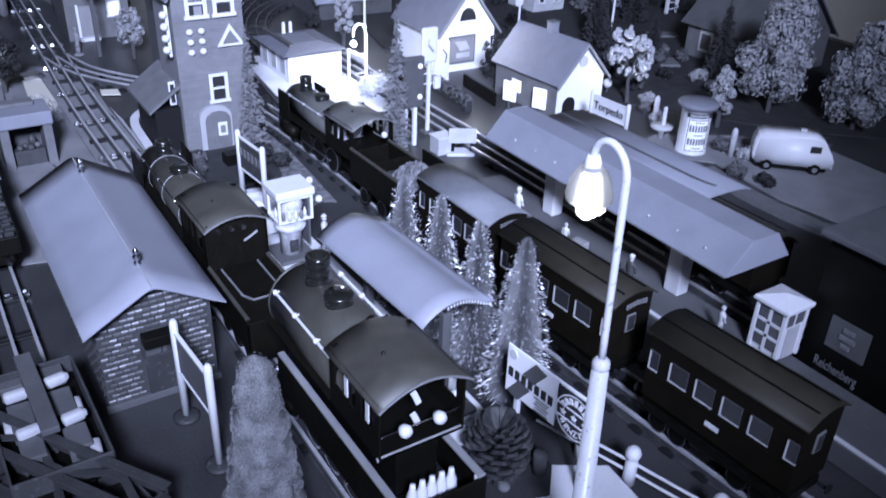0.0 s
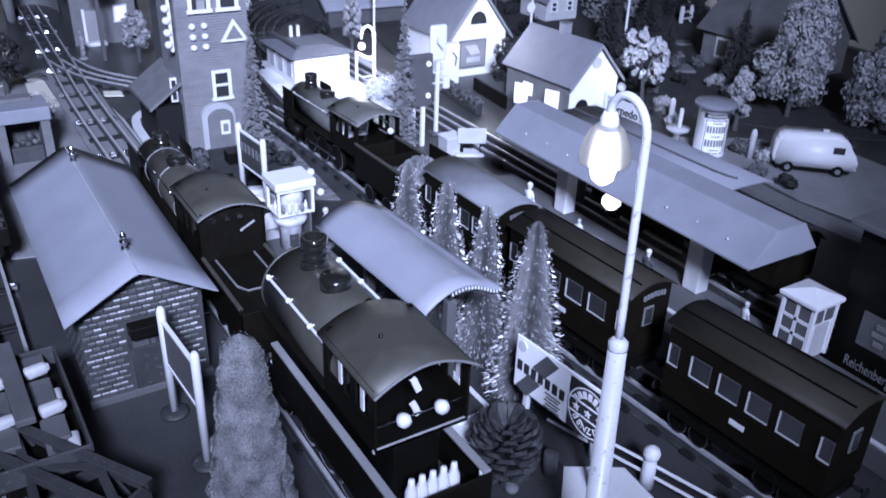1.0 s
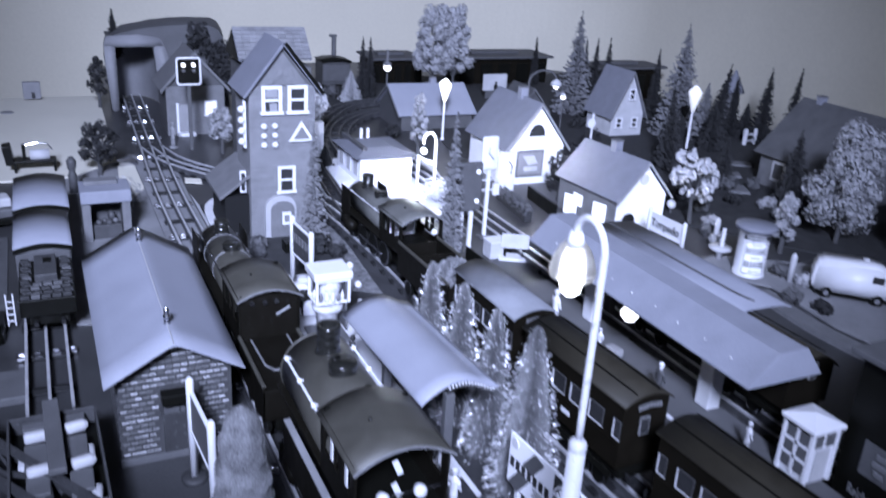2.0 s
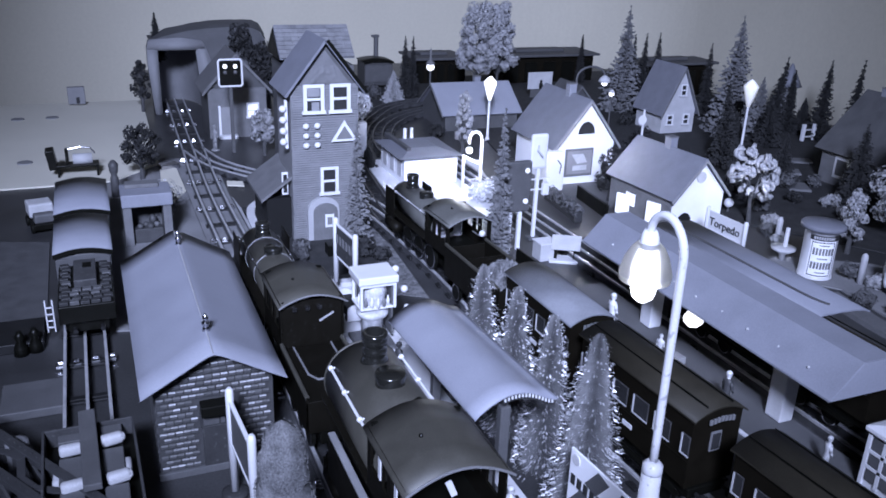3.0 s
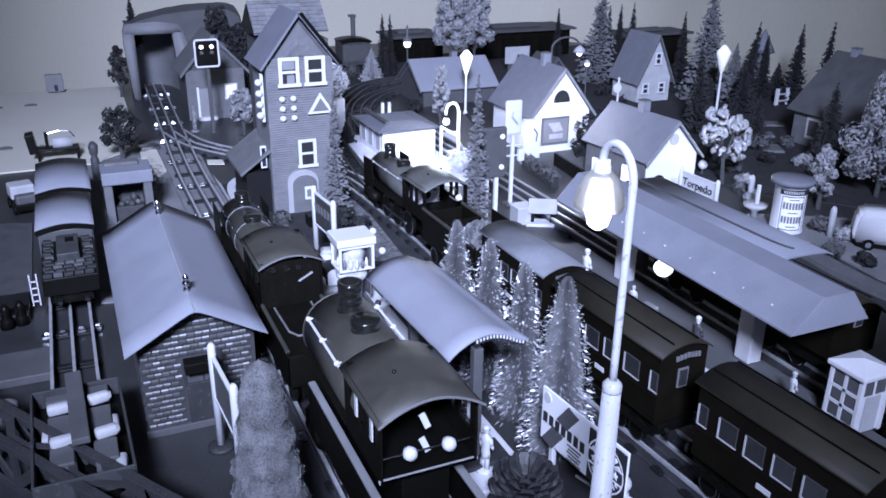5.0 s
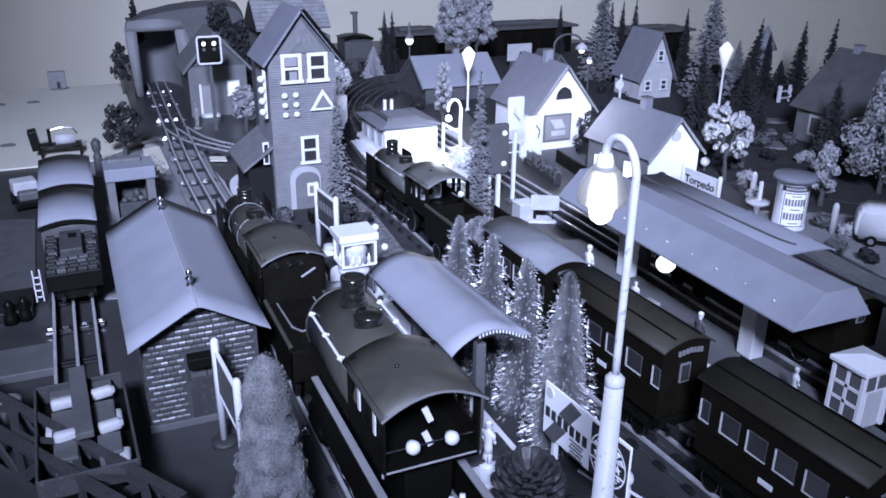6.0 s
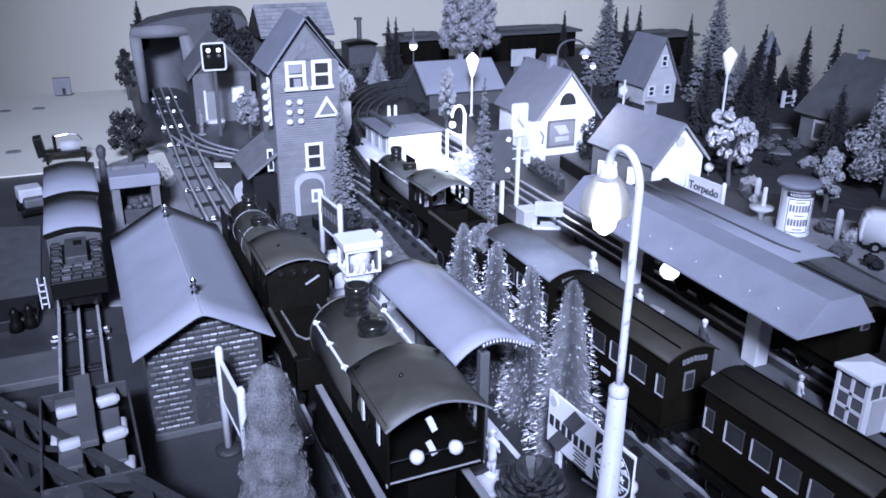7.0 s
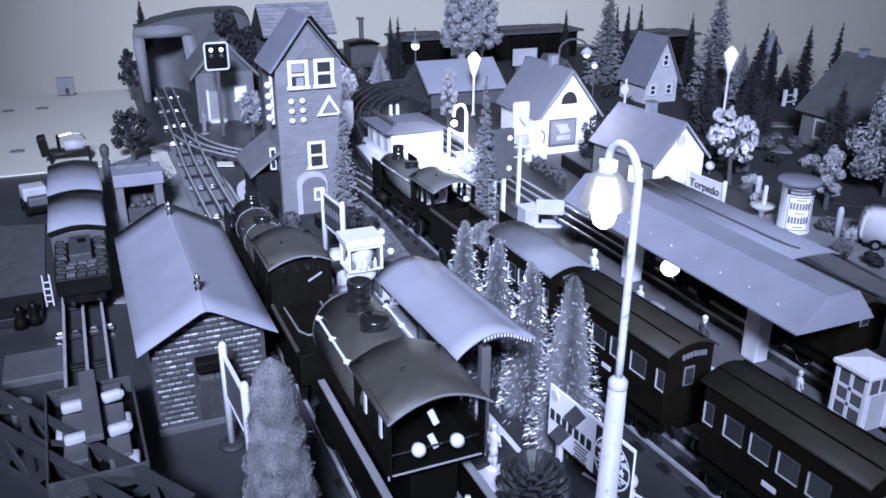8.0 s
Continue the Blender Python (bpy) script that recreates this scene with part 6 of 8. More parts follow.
def leafy_tree(label, at, h, r, m, seed, clumps=14, leaf=0.0035, n_each=130, trunk=0.35, group="leafy trees", blob=(0.28, 0.45)):
    rnd = random.Random(seed)
    t = thing("tree", label, "tree", at, group=group)
    bm = bm_new()
    rod(bm, (0, 0, 0), (0.001, 0, h * 0.55), 0.0038, 0.0022, 10)
    part("trunk", bm, M_BARK, t)
    blobs = []
    limbs = bm_new()
    for i in range(clumps):
        a = i * 2.4 + rnd.uniform(-0.4, 0.4)
        u = (i + 0.5) / clumps
        rr = r * (1 - abs(u - 0.35) * 1.05) * rnd.uniform(0.45, 0.9)
        c = (rr * math.cos(a), rr * math.sin(a), h * (trunk + (0.95 - trunk) * u))
        blobs.append((*c, r * rnd.uniform(*blob)))
        rod(limbs, (0, 0, h * (trunk * 0.7 + 0.3 * u)), c, 0.0014, 0.0006, 6)
    part("branchwork", limbs, M_BARK, t)
    foliage(t, "crown", blobs, m, n_each, leaf, seed)
    return t


def curly_tree(label, at, seed):
    """A short trunk that carries loose heads of thick curled moss."""
    rnd = random.Random(seed)
    t = thing("tree", label, "tree", at, group="leafy trees")
    bm = bm_new()
    rod(bm, (0, 0, 0), (-0.006, 0, 0.050), 0.0036, 0.0022, 10)
    part("trunk", bm, M_BARK, t)
    limbs = bm_new()
    for hx, hz, hr, n in ((-0.026, 0.108, 0.0140, 11), (-0.044, 0.082, 0.0135, 10), (-0.016, 0.080, 0.0135, 10), (0.014, 0.088, 0.0140, 11), (0.034, 0.066, 0.0140, 11), (0.006, 0.056, 0.0140, 11), (0.030, 0.042, 0.0100, 6), (-0.022, 0.056, 0.0090, 5)):
        hy = rnd.uniform(-0.012, 0.012)
        rod(limbs, (-0.004, 0, 0.040), (hx, hy, hz), 0.0016, 0.0008, 6)
        bm = bm_new()
        for _ in range(n):
            d = Vector((rnd.gauss(0, 1), rnd.gauss(0, 1), rnd.gauss(0, 0.9))).normalized()
            c = Vector((hx, hy, hz)) + d * hr * rnd.uniform(0.45, 0.80)
            u = d.orthogonal().normalized()
            spin = rnd.uniform(0, 6.28)
            u = (u * math.cos(spin) + d.cross(u) * math.sin(spin)).normalized()
            rr, turn = hr * rnd.uniform(0.30, 0.46), rnd.uniform(3.2, 5.2)
            pts = [c + (u * math.cos(turn * k / 9) + d * math.sin(turn * k / 9)) * rr * (1.0 - 0.03 * k) + d.cross(u) * 0.0007 * k for k in range(10)]
            tube(bm, pts, rnd.uniform(0.0022, 0.0033), 7)
        for v in bm.verts:
            v.co += Vector((noise.noise(v.co * 420), noise.noise(v.co * 420 + Vector((7, 0, 0))), noise.noise(v.co * 420 + Vector((0, 7, 0))))) * 0.0011
        part("moss_curl", smooth(bm), M_LEAFLT, t, "thick curled pale moss")
    part("branchwork", limbs, M_BARK, t)
    return t


def fir(label, at, h, r, seed, m=None, group="dark firs", tilt=0.0):
    """A fir built of whorls of drooping branches with needle chips."""
    rnd = random.Random(seed)
    t = thing("fir_tree", label, "tree", at, group=group)
    bm = bm_new()
    rod(bm, (0, 0, 0), (tilt * h, 0, h), 0.0026, 0.0006, 8)
    part("trunk", bm, M_BARK, t)
    V, F = [], []
    tiers = 22
    for i in range(tiers):
        u = i / (tiers - 1)
        z = h * (0.10 + 0.87 * u)
        rr = r * (1 - u) ** 0.85 + 0.0015
        n = int(9 + 8 * (1 - u))
        for k in range(n):
            a = 2 * math.pi * k / n + i * 0.55 + rnd.uniform(-0.2, 0.2)
            q = rr * rnd.uniform(0.55, 1.15)
            zk = z + rnd.uniform(-0.6, 0.6) * h / tiers
            ca, sa = math.cos(a), math.sin(a)
            for j in range(6):
                s = (j + 0.6) / 6
                w = rr * 0.22 * (1 - 0.6 * s) + 0.0009
                x, y, zz = q * s * ca + tilt * z, q * s * sa, zk - q * s * 0.45 + rnd.uniform(-0.3, 0.25) * q
                o = len(V)
                V += [(x - sa * w, y + ca * w, zz - w * 0.6), (x + sa * w, y - ca * w, zz - w * 0.6), (x + ca * w * 1.3, y + sa * w * 1.3, zz - w * 0.3), (x, y, zz + w * 0.5)]
                F += [(o, o + 1, o + 3), (o + 1, o + 2, o + 3), (o + 2, o, o + 3)]
    me = bpy.data.meshes.new("needles")
    me.from_pydata(V, [], F)
    me.materials.append(m or M_FIRDARK)
    ob = new("needles", me)
    ob.parent = t
    return t


def bush(label, at, r, m, seed, n=4, leaf=0.003, group="bushes", each=110):
    rnd = random.Random(seed)
    t = thing("bush", label, "bush", at, group=group)
    bm = bm_new()
    for i in range(4):
        rod(bm, (0, 0, 0), (rnd.uniform(-r, r) * 0.6, rnd.uniform(-r, r) * 0.6, r), 0.0012, 0.0005, 6)
    part("stem", bm, M_BARK, t)
    foliage(t, "leaves", [(rnd.uniform(-0.5, 0.5) * r, rnd.uniform(-0.5, 0.5) * r, r * rnd.uniform(0.6, 1.0), r * 0.6) for _ in range(n)], m, each, leaf, seed)
    return t


fir("thin tall grey-green fir beside the tower", (0.145, 0.605, 0), 0.166, 0.019, 21, M_FIRGREY)
bush("round pale tuft behind the open hut", (-0.078, 0.775, 0.0), 0.040, M_LEAFMID, 36, 7, leaf=0.0022, each=240)
bush("low dark shrub by the tower door", (0.078, 0.600, 0.003), 0.014, M_LEAF, 31)
bush("low dark shrub by the tower wall", (0.140, 0.575, 0.003), 0.016, M_LEAFDK, 32)
bush("grey shrub at the kerb", (0.062, 0.575, 0.003), 0.012, M_LEAF, 33)
bush("dark shrub behind the platform sign", (0.165, 0.560, 0.0), 0.014, M_LEAFDK, 34)
solid("yard_crate", B(0, 0, 0.010, 0.020, 0.018, 0.014, bev=0.0008), M_BLACK, "small dark crate beside the tower", "crate", at=pose(0.112, 0.592, 0.0005))
leafy_tree("small dark leafy tree at the white board", (-0.086, 0.985, 0), 0.086, 0.042, M_LEAFDK, 41, 22, 0.0030, 80, 0.35, blob=(0.15, 0.26))
leafy_tree("pale grey bush tree beside grey house", (0.122, 1.08, 0), 0.080, 0.026, M_LEAFMID, 42, 14, 0.0028, 170)


# ---- tunnel and grey house ----
def tunnel():
    t = thing("tunnel", "grey card tunnel mouth with a humped roof", "tunnel", (0, 0, 0))
    y0, x0, x1, zt = 1.44, -0.0142, 0.0603, 0.1300

    def lump(name, pts, lo, hi):
        bm = bm_new()
        extrude_poly(bm, pts, "y", lo, hi)
        bmesh.ops.bevel(bm, geom=list(bm.edges), offset=0.0022, segments=3, affect="EDGES")
        part(name, smooth(bm), M_TUNNEL, t)
    lump("jamb_left", [(x0 - 0.0135, 0.0), (x0, 0.0), (x0, zt + 0.002), (x0 - 0.0200, zt + 0.010), (x0 - 0.0205, 0.100)], y0, y0 + 0.030)
    lump("jamb_right", [(x1 + 0.008, 0.0), (x1 + 0.045, 0.0), (x1 + 0.036, 0.075), (x1 + 0.0255, zt - 0.012), (x1 + 0.016, zt + 0.014), (x1, zt + 0.002), (x1 + 0.005, 0.060)], y0, y0 + 0.030)
    lump("lintel", [(x0 - 0.0205, zt + 0.0005), (x1 + 0.020, zt + 0.0005), (x1 + 0.0140, zt + 0.0175), (x0 + 0.045, zt + 0.0235), (x0 - 0.0160, zt + 0.0205)], y0 - 0.001, y0 + 0.030)
    # bore that bends away behind the mouth
    bm = bm_new()
    rows = []
    for k in range(19):
        a = math.pi * (1.0 - k / 18)
        x, y = (x0 + x1) / 2 + 0.004 + 0.046 * math.cos(a), y0 + 0.028 + 0.125 * math.sin(a) ** 0.8
        rows.append((bm.verts.new((x, y, 0.001)), bm.verts.new((x, y, 0.138))))
    for p, q in zip(rows, rows[1:]):
        bm.faces.new((p[0], q[0], q[1], p[1])).smooth = True
    part("lining", bm, M_BORE, t, "smooth grey lining of the bore")
    part("bore_ceiling", B((x0 + x1) / 2 + 0.004, y0 + 0.095, 0.139, 0.100, 0.130, 0.003), M_GREYWALL, t)
    # dark papered hump with a rounded brow
    front = [(-0.030, 0.0), (-0.033, 0.146), (-0.012, 0.1575), (0.018, 0.1655), (0.046, 0.1710), (0.080, 0.1750), (0.120, 0.1775), (0.158, 0.1785), (0.178, 0.1755), (0.193, 0.1680), (0.203, 0.150), (0.208, 0.110), (0.212, 0.0)]
    bm = bm_new()
    rings = []
    for j in range(9):
        w = j / 8
        row = []
        for x, z in front:
            zz = z * (1 - 0.16 * w * w) - 0.0045 * (1 - w) ** 6
            row.append(bm.verts.new((x + 0.05 * w, y0 + 0.012 + 0.30 * w, max(zz + (0.004 * noise.noise(Vector((x * 25, w * 6, 2))) if z > 0.05 else 0), 0.0))))
        rings.append(row)
    for a, b in zip(rings, rings[1:]):
        for i in range(len(front) - 1):
            bm.faces.new((a[i], a[i + 1], b[i + 1], b[i])).smooth = True
    part("mound", bm, M_MOUND, t, "dark papered hump")
    face = [(x, max(z - 0.0045, 0.0)) for x, z in front[1:]]
    part("mound_front", extrude_poly(bm_new(), [(face[0][0], zt + 0.006)] + face + [(x1 + 0.030, 0.0), (x1 + 0.020, zt + 0.006)], "y", y0 + 0.0125, y0 + 0.0180), M_MOUND, t, "grey papered face of the hump")


tunnel()


def gable_house(label, cx, cy, w, d, eave, apex, wallm, roofm, over=0.008, chim=None, rz=0.0, group="houses"):
    """Gable faces -y; ridge runs along y."""
    h = thing("house", label, "house", (cx, cy, 0), rz, group=group)
    bm = bm_new()
    extrude_poly(bm, [(-w / 2, 0), (w / 2, 0), (w / 2, eave), (0, apex), (-w / 2, eave)], "y", 0, d)
    part("wall", bm, wallm, h)
    s_ = (apex - eave) / (w / 2)
    bm = bm_new()
    ang = math.degrees(math.atan(s_))
    for s in (-1, 1):
        L = (w / 2 + over) * math.hypot(1, s_)
        c = (s * (w / 2 + over) / 2, apex + 0.0025 - s_ * (w / 2 + over) / 2)
        box(bm, c[0], d / 2, c[1] + 0.001, L, d + 2 * over, 0.003, ry=s * ang, bev=0.0005)
    part("roof", bm, roofm, h)
    bm = bm_new()
    for s in (-1, 1):
        L = (w / 2 + over) * math.hypot(1, s_)
        c = (s * (w / 2 + over) / 2, apex + 0.0005 - s_ * (w / 2 + over) / 2)
        box(bm, c[0], -over - 0.001, c[1] + 0.0006, L, 0.002, 0.0030, ry=s * ang)
    part("bargeboard", bm, M_PLATSIDE if wallm is M_HOUSEWALL else M_STONE, h)
    if chim:
        x, y, top = chim
        part("chimney", B(x, y, (eave + top) / 2 + 0.01, 0.013, 0.013, top - eave, bev=0.0006), M_ROOF_ST, h)
        part("chimney_cap", B(x, y, top + 0.011, 0.0145, 0.0145, 0.002, bev=0.0006), M_STONE, h)
    return h


hA = gable_house("grey tin house with dark gable beside tunnel", 0.103, 1.225, 0.106, 0.10, 0.092, 0.150, M_GREYWALL, M_STONE, over=0.010)
part("lower_wall", B(0, -0.002, 0.046, 0.106, 0.004, 0.092), M_STONE, hA)
sash_window(hA, 0.027, -0.004, 0.050, 0.020, 0.026, label="lit pale window")
part("window_light", B(0.027, -0.0055, 0.050, 0.018, 0.001, 0.024), M_WINLIT, hA)
part("door", B(-0.022, -0.005, 0.030, 0.020, 0.002, 0.056), M_PLATSIDE, hA)
part("door_frame", B(-0.034, -0.006, 0.031, 0.004, 0.003, 0.060), M_WHITE, hA)
part("door_frame", B(-0.011, -0.006, 0.031, 0.003, 0.003, 0.060), M_STONELT, hA)
part("door_step", B(-0.020, -0.010, 0.003, 0.034, 0.014, 0.006, bev=0.0008), M_WHITE, hA)


def signal_board():
    s = thing("light_signal", "dark framed light signal with two lit lamps", "signal", (0.075, 1.112, 0))
    part("mast", B(0, 0, 0.060, 0.006, 0.005, 0.120, bev=0.0006), M_GREYWALL, s)
    part("board", B(0, -0.004, 0.140, 0.038, 0.003, 0.044, bev=0.003), M_BLACK, s)
    bm = bm_new()
    tube(bm, [(-0.0195, -0.006, 0.121), (-0.0195, -0.006, 0.159), (-0.017, -0.006, 0.1625), (0.017, -0.006, 0.1625), (0.0195, -0.006, 0.159), (0.0195, -0.006, 0.121), (0.017, -0.006, 0.1175), (-0.017, -0.006, 0.1175), (-0.0195, -0.006, 0.121)], 0.0017, 8)
    part("frame", bm, M_WHITE, s)
    for x in (-0.0085, 0.0085):
        bm = bm_new()
        ball(bm, (x, -0.007, 0.151), 0.0036, 12)
        part("lamp", smooth(bm), M_GLOBE, s, "lit white lamp")
        bm = bm_new()
        ball(bm, (x, -0.006, 0.141), 0.0035, 10)
        part("dark_lens", smooth(bm), M_POST, s)


signal_board()
figure("pale tin figure beside the grey house door", (0.047, 1.136, 0), 0.046, M_PLATSIDE, rz=200)
# The lamp's glow on this ground is put into its white colour.
bm = bm_new()
extrude_poly(bm, [(0.282, 0.835), (0.262, 0.740), (0.300, 0.690), (0.385, 0.665), (0.425, 0.78), (0.470, 0.96), (0.30, 1.00), (0.284, 0.97)], "z", 0.0004, 0.0020)
structure("pavilion_ground", bm, M_HOUSEWALL, "ground around the white pavilion, lamp glow in its colour", "ground")


# ---- white pavilion, signals and the yard behind the passenger train ----
def pavilion():
    p = thing("pavilion", "bright white low pavilion with grey hipped roof", "house", (0.2935, 0.840, 0))
    w, d, h = 0.090, 0.115, 0.0465
    part("wall", B(w / 2, d / 2, h / 2, w, d, h), M_HOUSEWALL, p)
    bm = bm_new()
    a = [bm.verts.new(q) for q in ((-0.010, -0.008, h), (w + 0.008, -0.008, h), (w + 0.008, d + 0.008, h), (-0.010, d + 0.008, h))]
    b = [bm.verts.new(q) for q in ((0.022, 0.030, h + 0.008), (w - 0.024, 0.030, h + 0.008), (w - 0.024, d - 0.03, h + 0.008), (0.022, d - 0.03, h + 0.008))]
    for i in range(4):
        bm.faces.new((a[i], a[(i + 1) % 4], b[(i + 1) % 4], b[i]))
    bm.faces.new(a[::-1])
    bm.faces.new(b)
    part("roof", bm, M_HOUSEROOF, p)
    part("roof_vent", B(0.0150, 0.075, h + 0.0072, 0.007, 0.110, 0.007, bev=0.0008), M_GREYWALL, p, "long dark ridge vent")
    for x in (0.038, 0.050):
        part("flue", rod(bm_new(), (x, 0.104, h + 0.001), (x, 0.104, h + 0.022), 0.0032, 0.0028, 12), M_WHITE, p, "short white flue")
    for y in (0.020, 0.055, 0.090):
        part("side_window", B(-0.0006, y, 0.026, 0.0016, 0.018, 0.026), M_STONELT, p)
    part("front_door", B(0.072, -0.0008, 0.020, 0.018, 0.0016, 0.036), M_CREAM, p)


pavilion()


def relay_signal():
    s = thing("relay_box", "dark relay signal board with lamps on posts", "signal", (0.336, 0.545, 0))
    for x in (-0.008, 0.006):
        part("post", B(x, 0, 0.026, 0.0052, 0.005, 0.052, bev=0.0006), M_WHITE, s, "white post")
    part("box", B(0.001, 0.002, 0.085, 0.036, 0.008, 0.066, bev=0.002), M_GREYWALL, s)
    for x, z in ((0.012, 0.106), (-0.008, 0.066), (0.012, 0.066)):
        bm = bm_new()
        ball(bm, (x, -0.0024, z), 0.0034, 12)
        part("lamp", smooth(bm), M_WINLIT if z > 0.1 or x > 0 else M_POST, s)


relay_signal()


def mast_signal(at, h, label):
    s = thing("mast_signal", label, "signal", at, group="mast signals")
    part("mast", B(0, 0, h * 0.45, 0.0048, 0.0045, h * 0.90, bev=0.0006), M_WHITE, s)
    part("head", B(-0.002, -0.003, h * 0.84, 0.024, 0.004, 0.046, bev=0.003), M_WHITE, s)
    bm = bm_new()
    tube(bm, [(-0.004, -0.006, h * 0.90), (-0.006, -0.008, h * 0.86), (0.001, -0.009, h * 0.80)], 0.0012)
    part("arm", bm, M_STONELT, s)
    for z, w in ((0.070, 0.026), (0.084, 0.030)):
        part("bracket", B(0.004, -0.001, z, w, 0.0016, 0.0016), M_WHITE, s)
    part("lantern", B(0.012, -0.002, 0.070, 0.009, 0.006, 0.016, bev=0.001), M_WHITE, s)
    part("foot", B(0, 0, 0.002, 0.016, 0.014, 0.004, bev=0.001), M_POST, s)


mast_signal((0.380, 0.574, 0), 0.145, "white mast signal with a rounded head")
bx = thing("switch_cabinet", "pale grey trackside cabinet beside signals", "cabinet", (0.362, 0.508, 0))
part("body", B(0, 0, 0.011, 0.024, 0.022, 0.022, bev=0.001), M_STONELT, bx)
part("lid", B(0, 0, 0.023, 0.026, 0.024, 0.002, bev=0.0006), M_KERB, bx)
bd = thing("notice_board", "blank pale notice board on short legs", "notice board", (0.380, 0.488, 0), -28)
part("panel", B(0, 0, 0.026, 0.036, 0.002, 0.020, bev=0.0006), M_STONELT, bd)
for x in (-0.012, 0.012):
    part("leg", B(x, 0.002, 0.010, 0.004, 0.003, 0.020), M_BLACK, bd)
part("plinth", B(0, 0.004, 0.002, 0.040, 0.022, 0.004, bev=0.0008), M_KERB, bd)
fir("thin dark fir beside the signals", (0.306, 0.530, 0), 0.190, 0.018, 22, M_FIRGREY)
fir("short dark fir beside the pavilion", (0.2705, 0.955, 0), 0.040, 0.016, 23)


def white_lattice():
    """Bright white wire lamps and lattice by the pavilion corner."""
    t = thing("lattice_mast", "white lattice mast with an arched top lamp", "signal", (0.395, 0.800, 0))
    part("upright", B(0.011, 0, 0.040, 0.0046, 0.0040, 0.080, bev=0.0006), M_WHITE, t)
    part("side_upright", B(-0.0185, 0.001, 0.028, 0.0044, 0.0040, 0.056, bev=0.0006), M_WHITE, t)
    part("brace", B(-0.0040, 0.0022, 0.0475, 0.0340, 0.0020, 0.0040, ry=30), M_WHITE, t)
    for z in (0.016, 0.046):
        part("rung", B(0.002, 0.001, z, 0.020, 0.0020, 0.0022), M_WHITE, t)
    bm = bm_new()
    tube(bm, [(0.011, 0, 0.078)] + [(0.0105 * math.cos(math.radians(a)), 0, 0.080 + 0.013 * math.sin(math.radians(a))) for a in range(0, 181, 30)] + [(-0.0105, 0, 0.076)], 0.0022)
    part("arched_top", bm, M_WHITE, t)
    bm = bm_new()
    ball(bm, (-0.0105, -0.001, 0.064), 0.0055, 12)
    part("lamp", smooth(bm), M_GLOBE, t)


white_lattice()
bush("white frosted bush by the lattice mast", (0.385, 0.730, 0), 0.026, M_FROSTWHITE, 35, 6, leaf=0.0022, each=260)
leafy_tree("narrow pale flowering tree by the pavilion", (0.432, 0.93, 0), 0.132, 0.018, M_LEAFLT, 43, 30, 0.0020, 120, 0.35, blob=(0.20, 0.34))


def far_lamp(label, at, h, r, lit=M_GLOBE):
    l = thing("lantern", label, "street lamp", at, group="lantern posts")
    bm = bm_new()
    lathe(bm, [(0.005, 0), (0.004, 0.004), (0.0024, 0.008), (0.0020, h * 0.66)], (0, 0, 0), 10)
    part("post", bm, M_WHITE, l)
    bm = bm_new()
    lathe(bm, [(0.003, h * 0.64), (r * 0.95, h * 0.88), (r, h * 0.91), (r * 0.5, h * 0.97), (0.002, h)], (0, 0, 0), 8)
    part("lantern_head", bm, lit, l, "lit tapered lantern head")


far_lamp("white post with lit tapered lantern", (0.553, 1.084, 0), 0.123, 0.0125)
far_lamp("white post with lit tapered lantern among firs", (0.984, 0.868, 0), 0.141, 0.0135, M_WINLIT)


def hook_lamp(label, at, h, reach):
    l = thing("hook_lamp", label, "street lamp", at, group="hooked lamps")
    bm = bm_new()
    pts = [(0, 0, 0), (0, 0, h - 0.02)] + [(reach * (0.5 - 0.5 * math.cos(math.radians(a))), 0, h - 0.02 + 0.02 * math.sin(math.radians(a))) for a in range(20, 181, 20)]
    tube(bm, pts, 0.0020)
    part("post", bm, M_POST, l)
    bm = bm_new()
    lathe(bm, [(0.002, 0.003), (0.010, -0.004), (0.0125, -0.010), (0.011, -0.010)], (reach, 0, h - 0.020), 14)
    part("shade", bm, M_STONELT, l)
    bm = bm_new()
    ball(bm, (reach, 0, h - 0.032), 0.0060, 12)
    part("bulb", smooth(bm), M_GLOBE, l)


hook_lamp("grey hooked lamp with a lit bulb", (0.702, 1.02, 0), 0.147, 0.062)
sl = thing("globe_lamp", "small white globe lamp on thin post", "lamp", (0.800, 1.045, 0))
part("post", rod(bm_new(), (0, 0, 0), (0, 0, 0.086), 0.0015, 0.0013, 8), M_POST, sl)
part("globe", smooth(ball(bm_new(), (0, 0, 0.088), 0.0052, 14)), M_GLOBE, sl)
part("cap", lathe(bm_new(), [(0.0060, 0.0905), (0.0045, 0.0945), (0.0010, 0.0965)], seg=12), M_STONELT, sl)
pl = thing("post_lamp", "white domed lamp on a thin post", "street lamp", (0.537, 1.350, 0))
part("post", lathe(bm_new(), [(0.004, 0), (0.0022, 0.006), (0.0018, 0.090), (0.0026, 0.097)], seg=10), M_POST, pl)
part("globe", smooth(ball(bm_new(), (0, 0, 0.098), 0.0085, 16)), M_GLOBE, pl, "lit white globe")
part("cap", lathe(bm_new(), [(0.0105, 0.1035), (0.0085, 0.1085), (0.0030, 0.1120), (0.0022, 0.1180), (0.0026, 0.1320), (0.0008, 0.1380)], seg=14), M_STONE, pl, "grey domed cap with a spike")


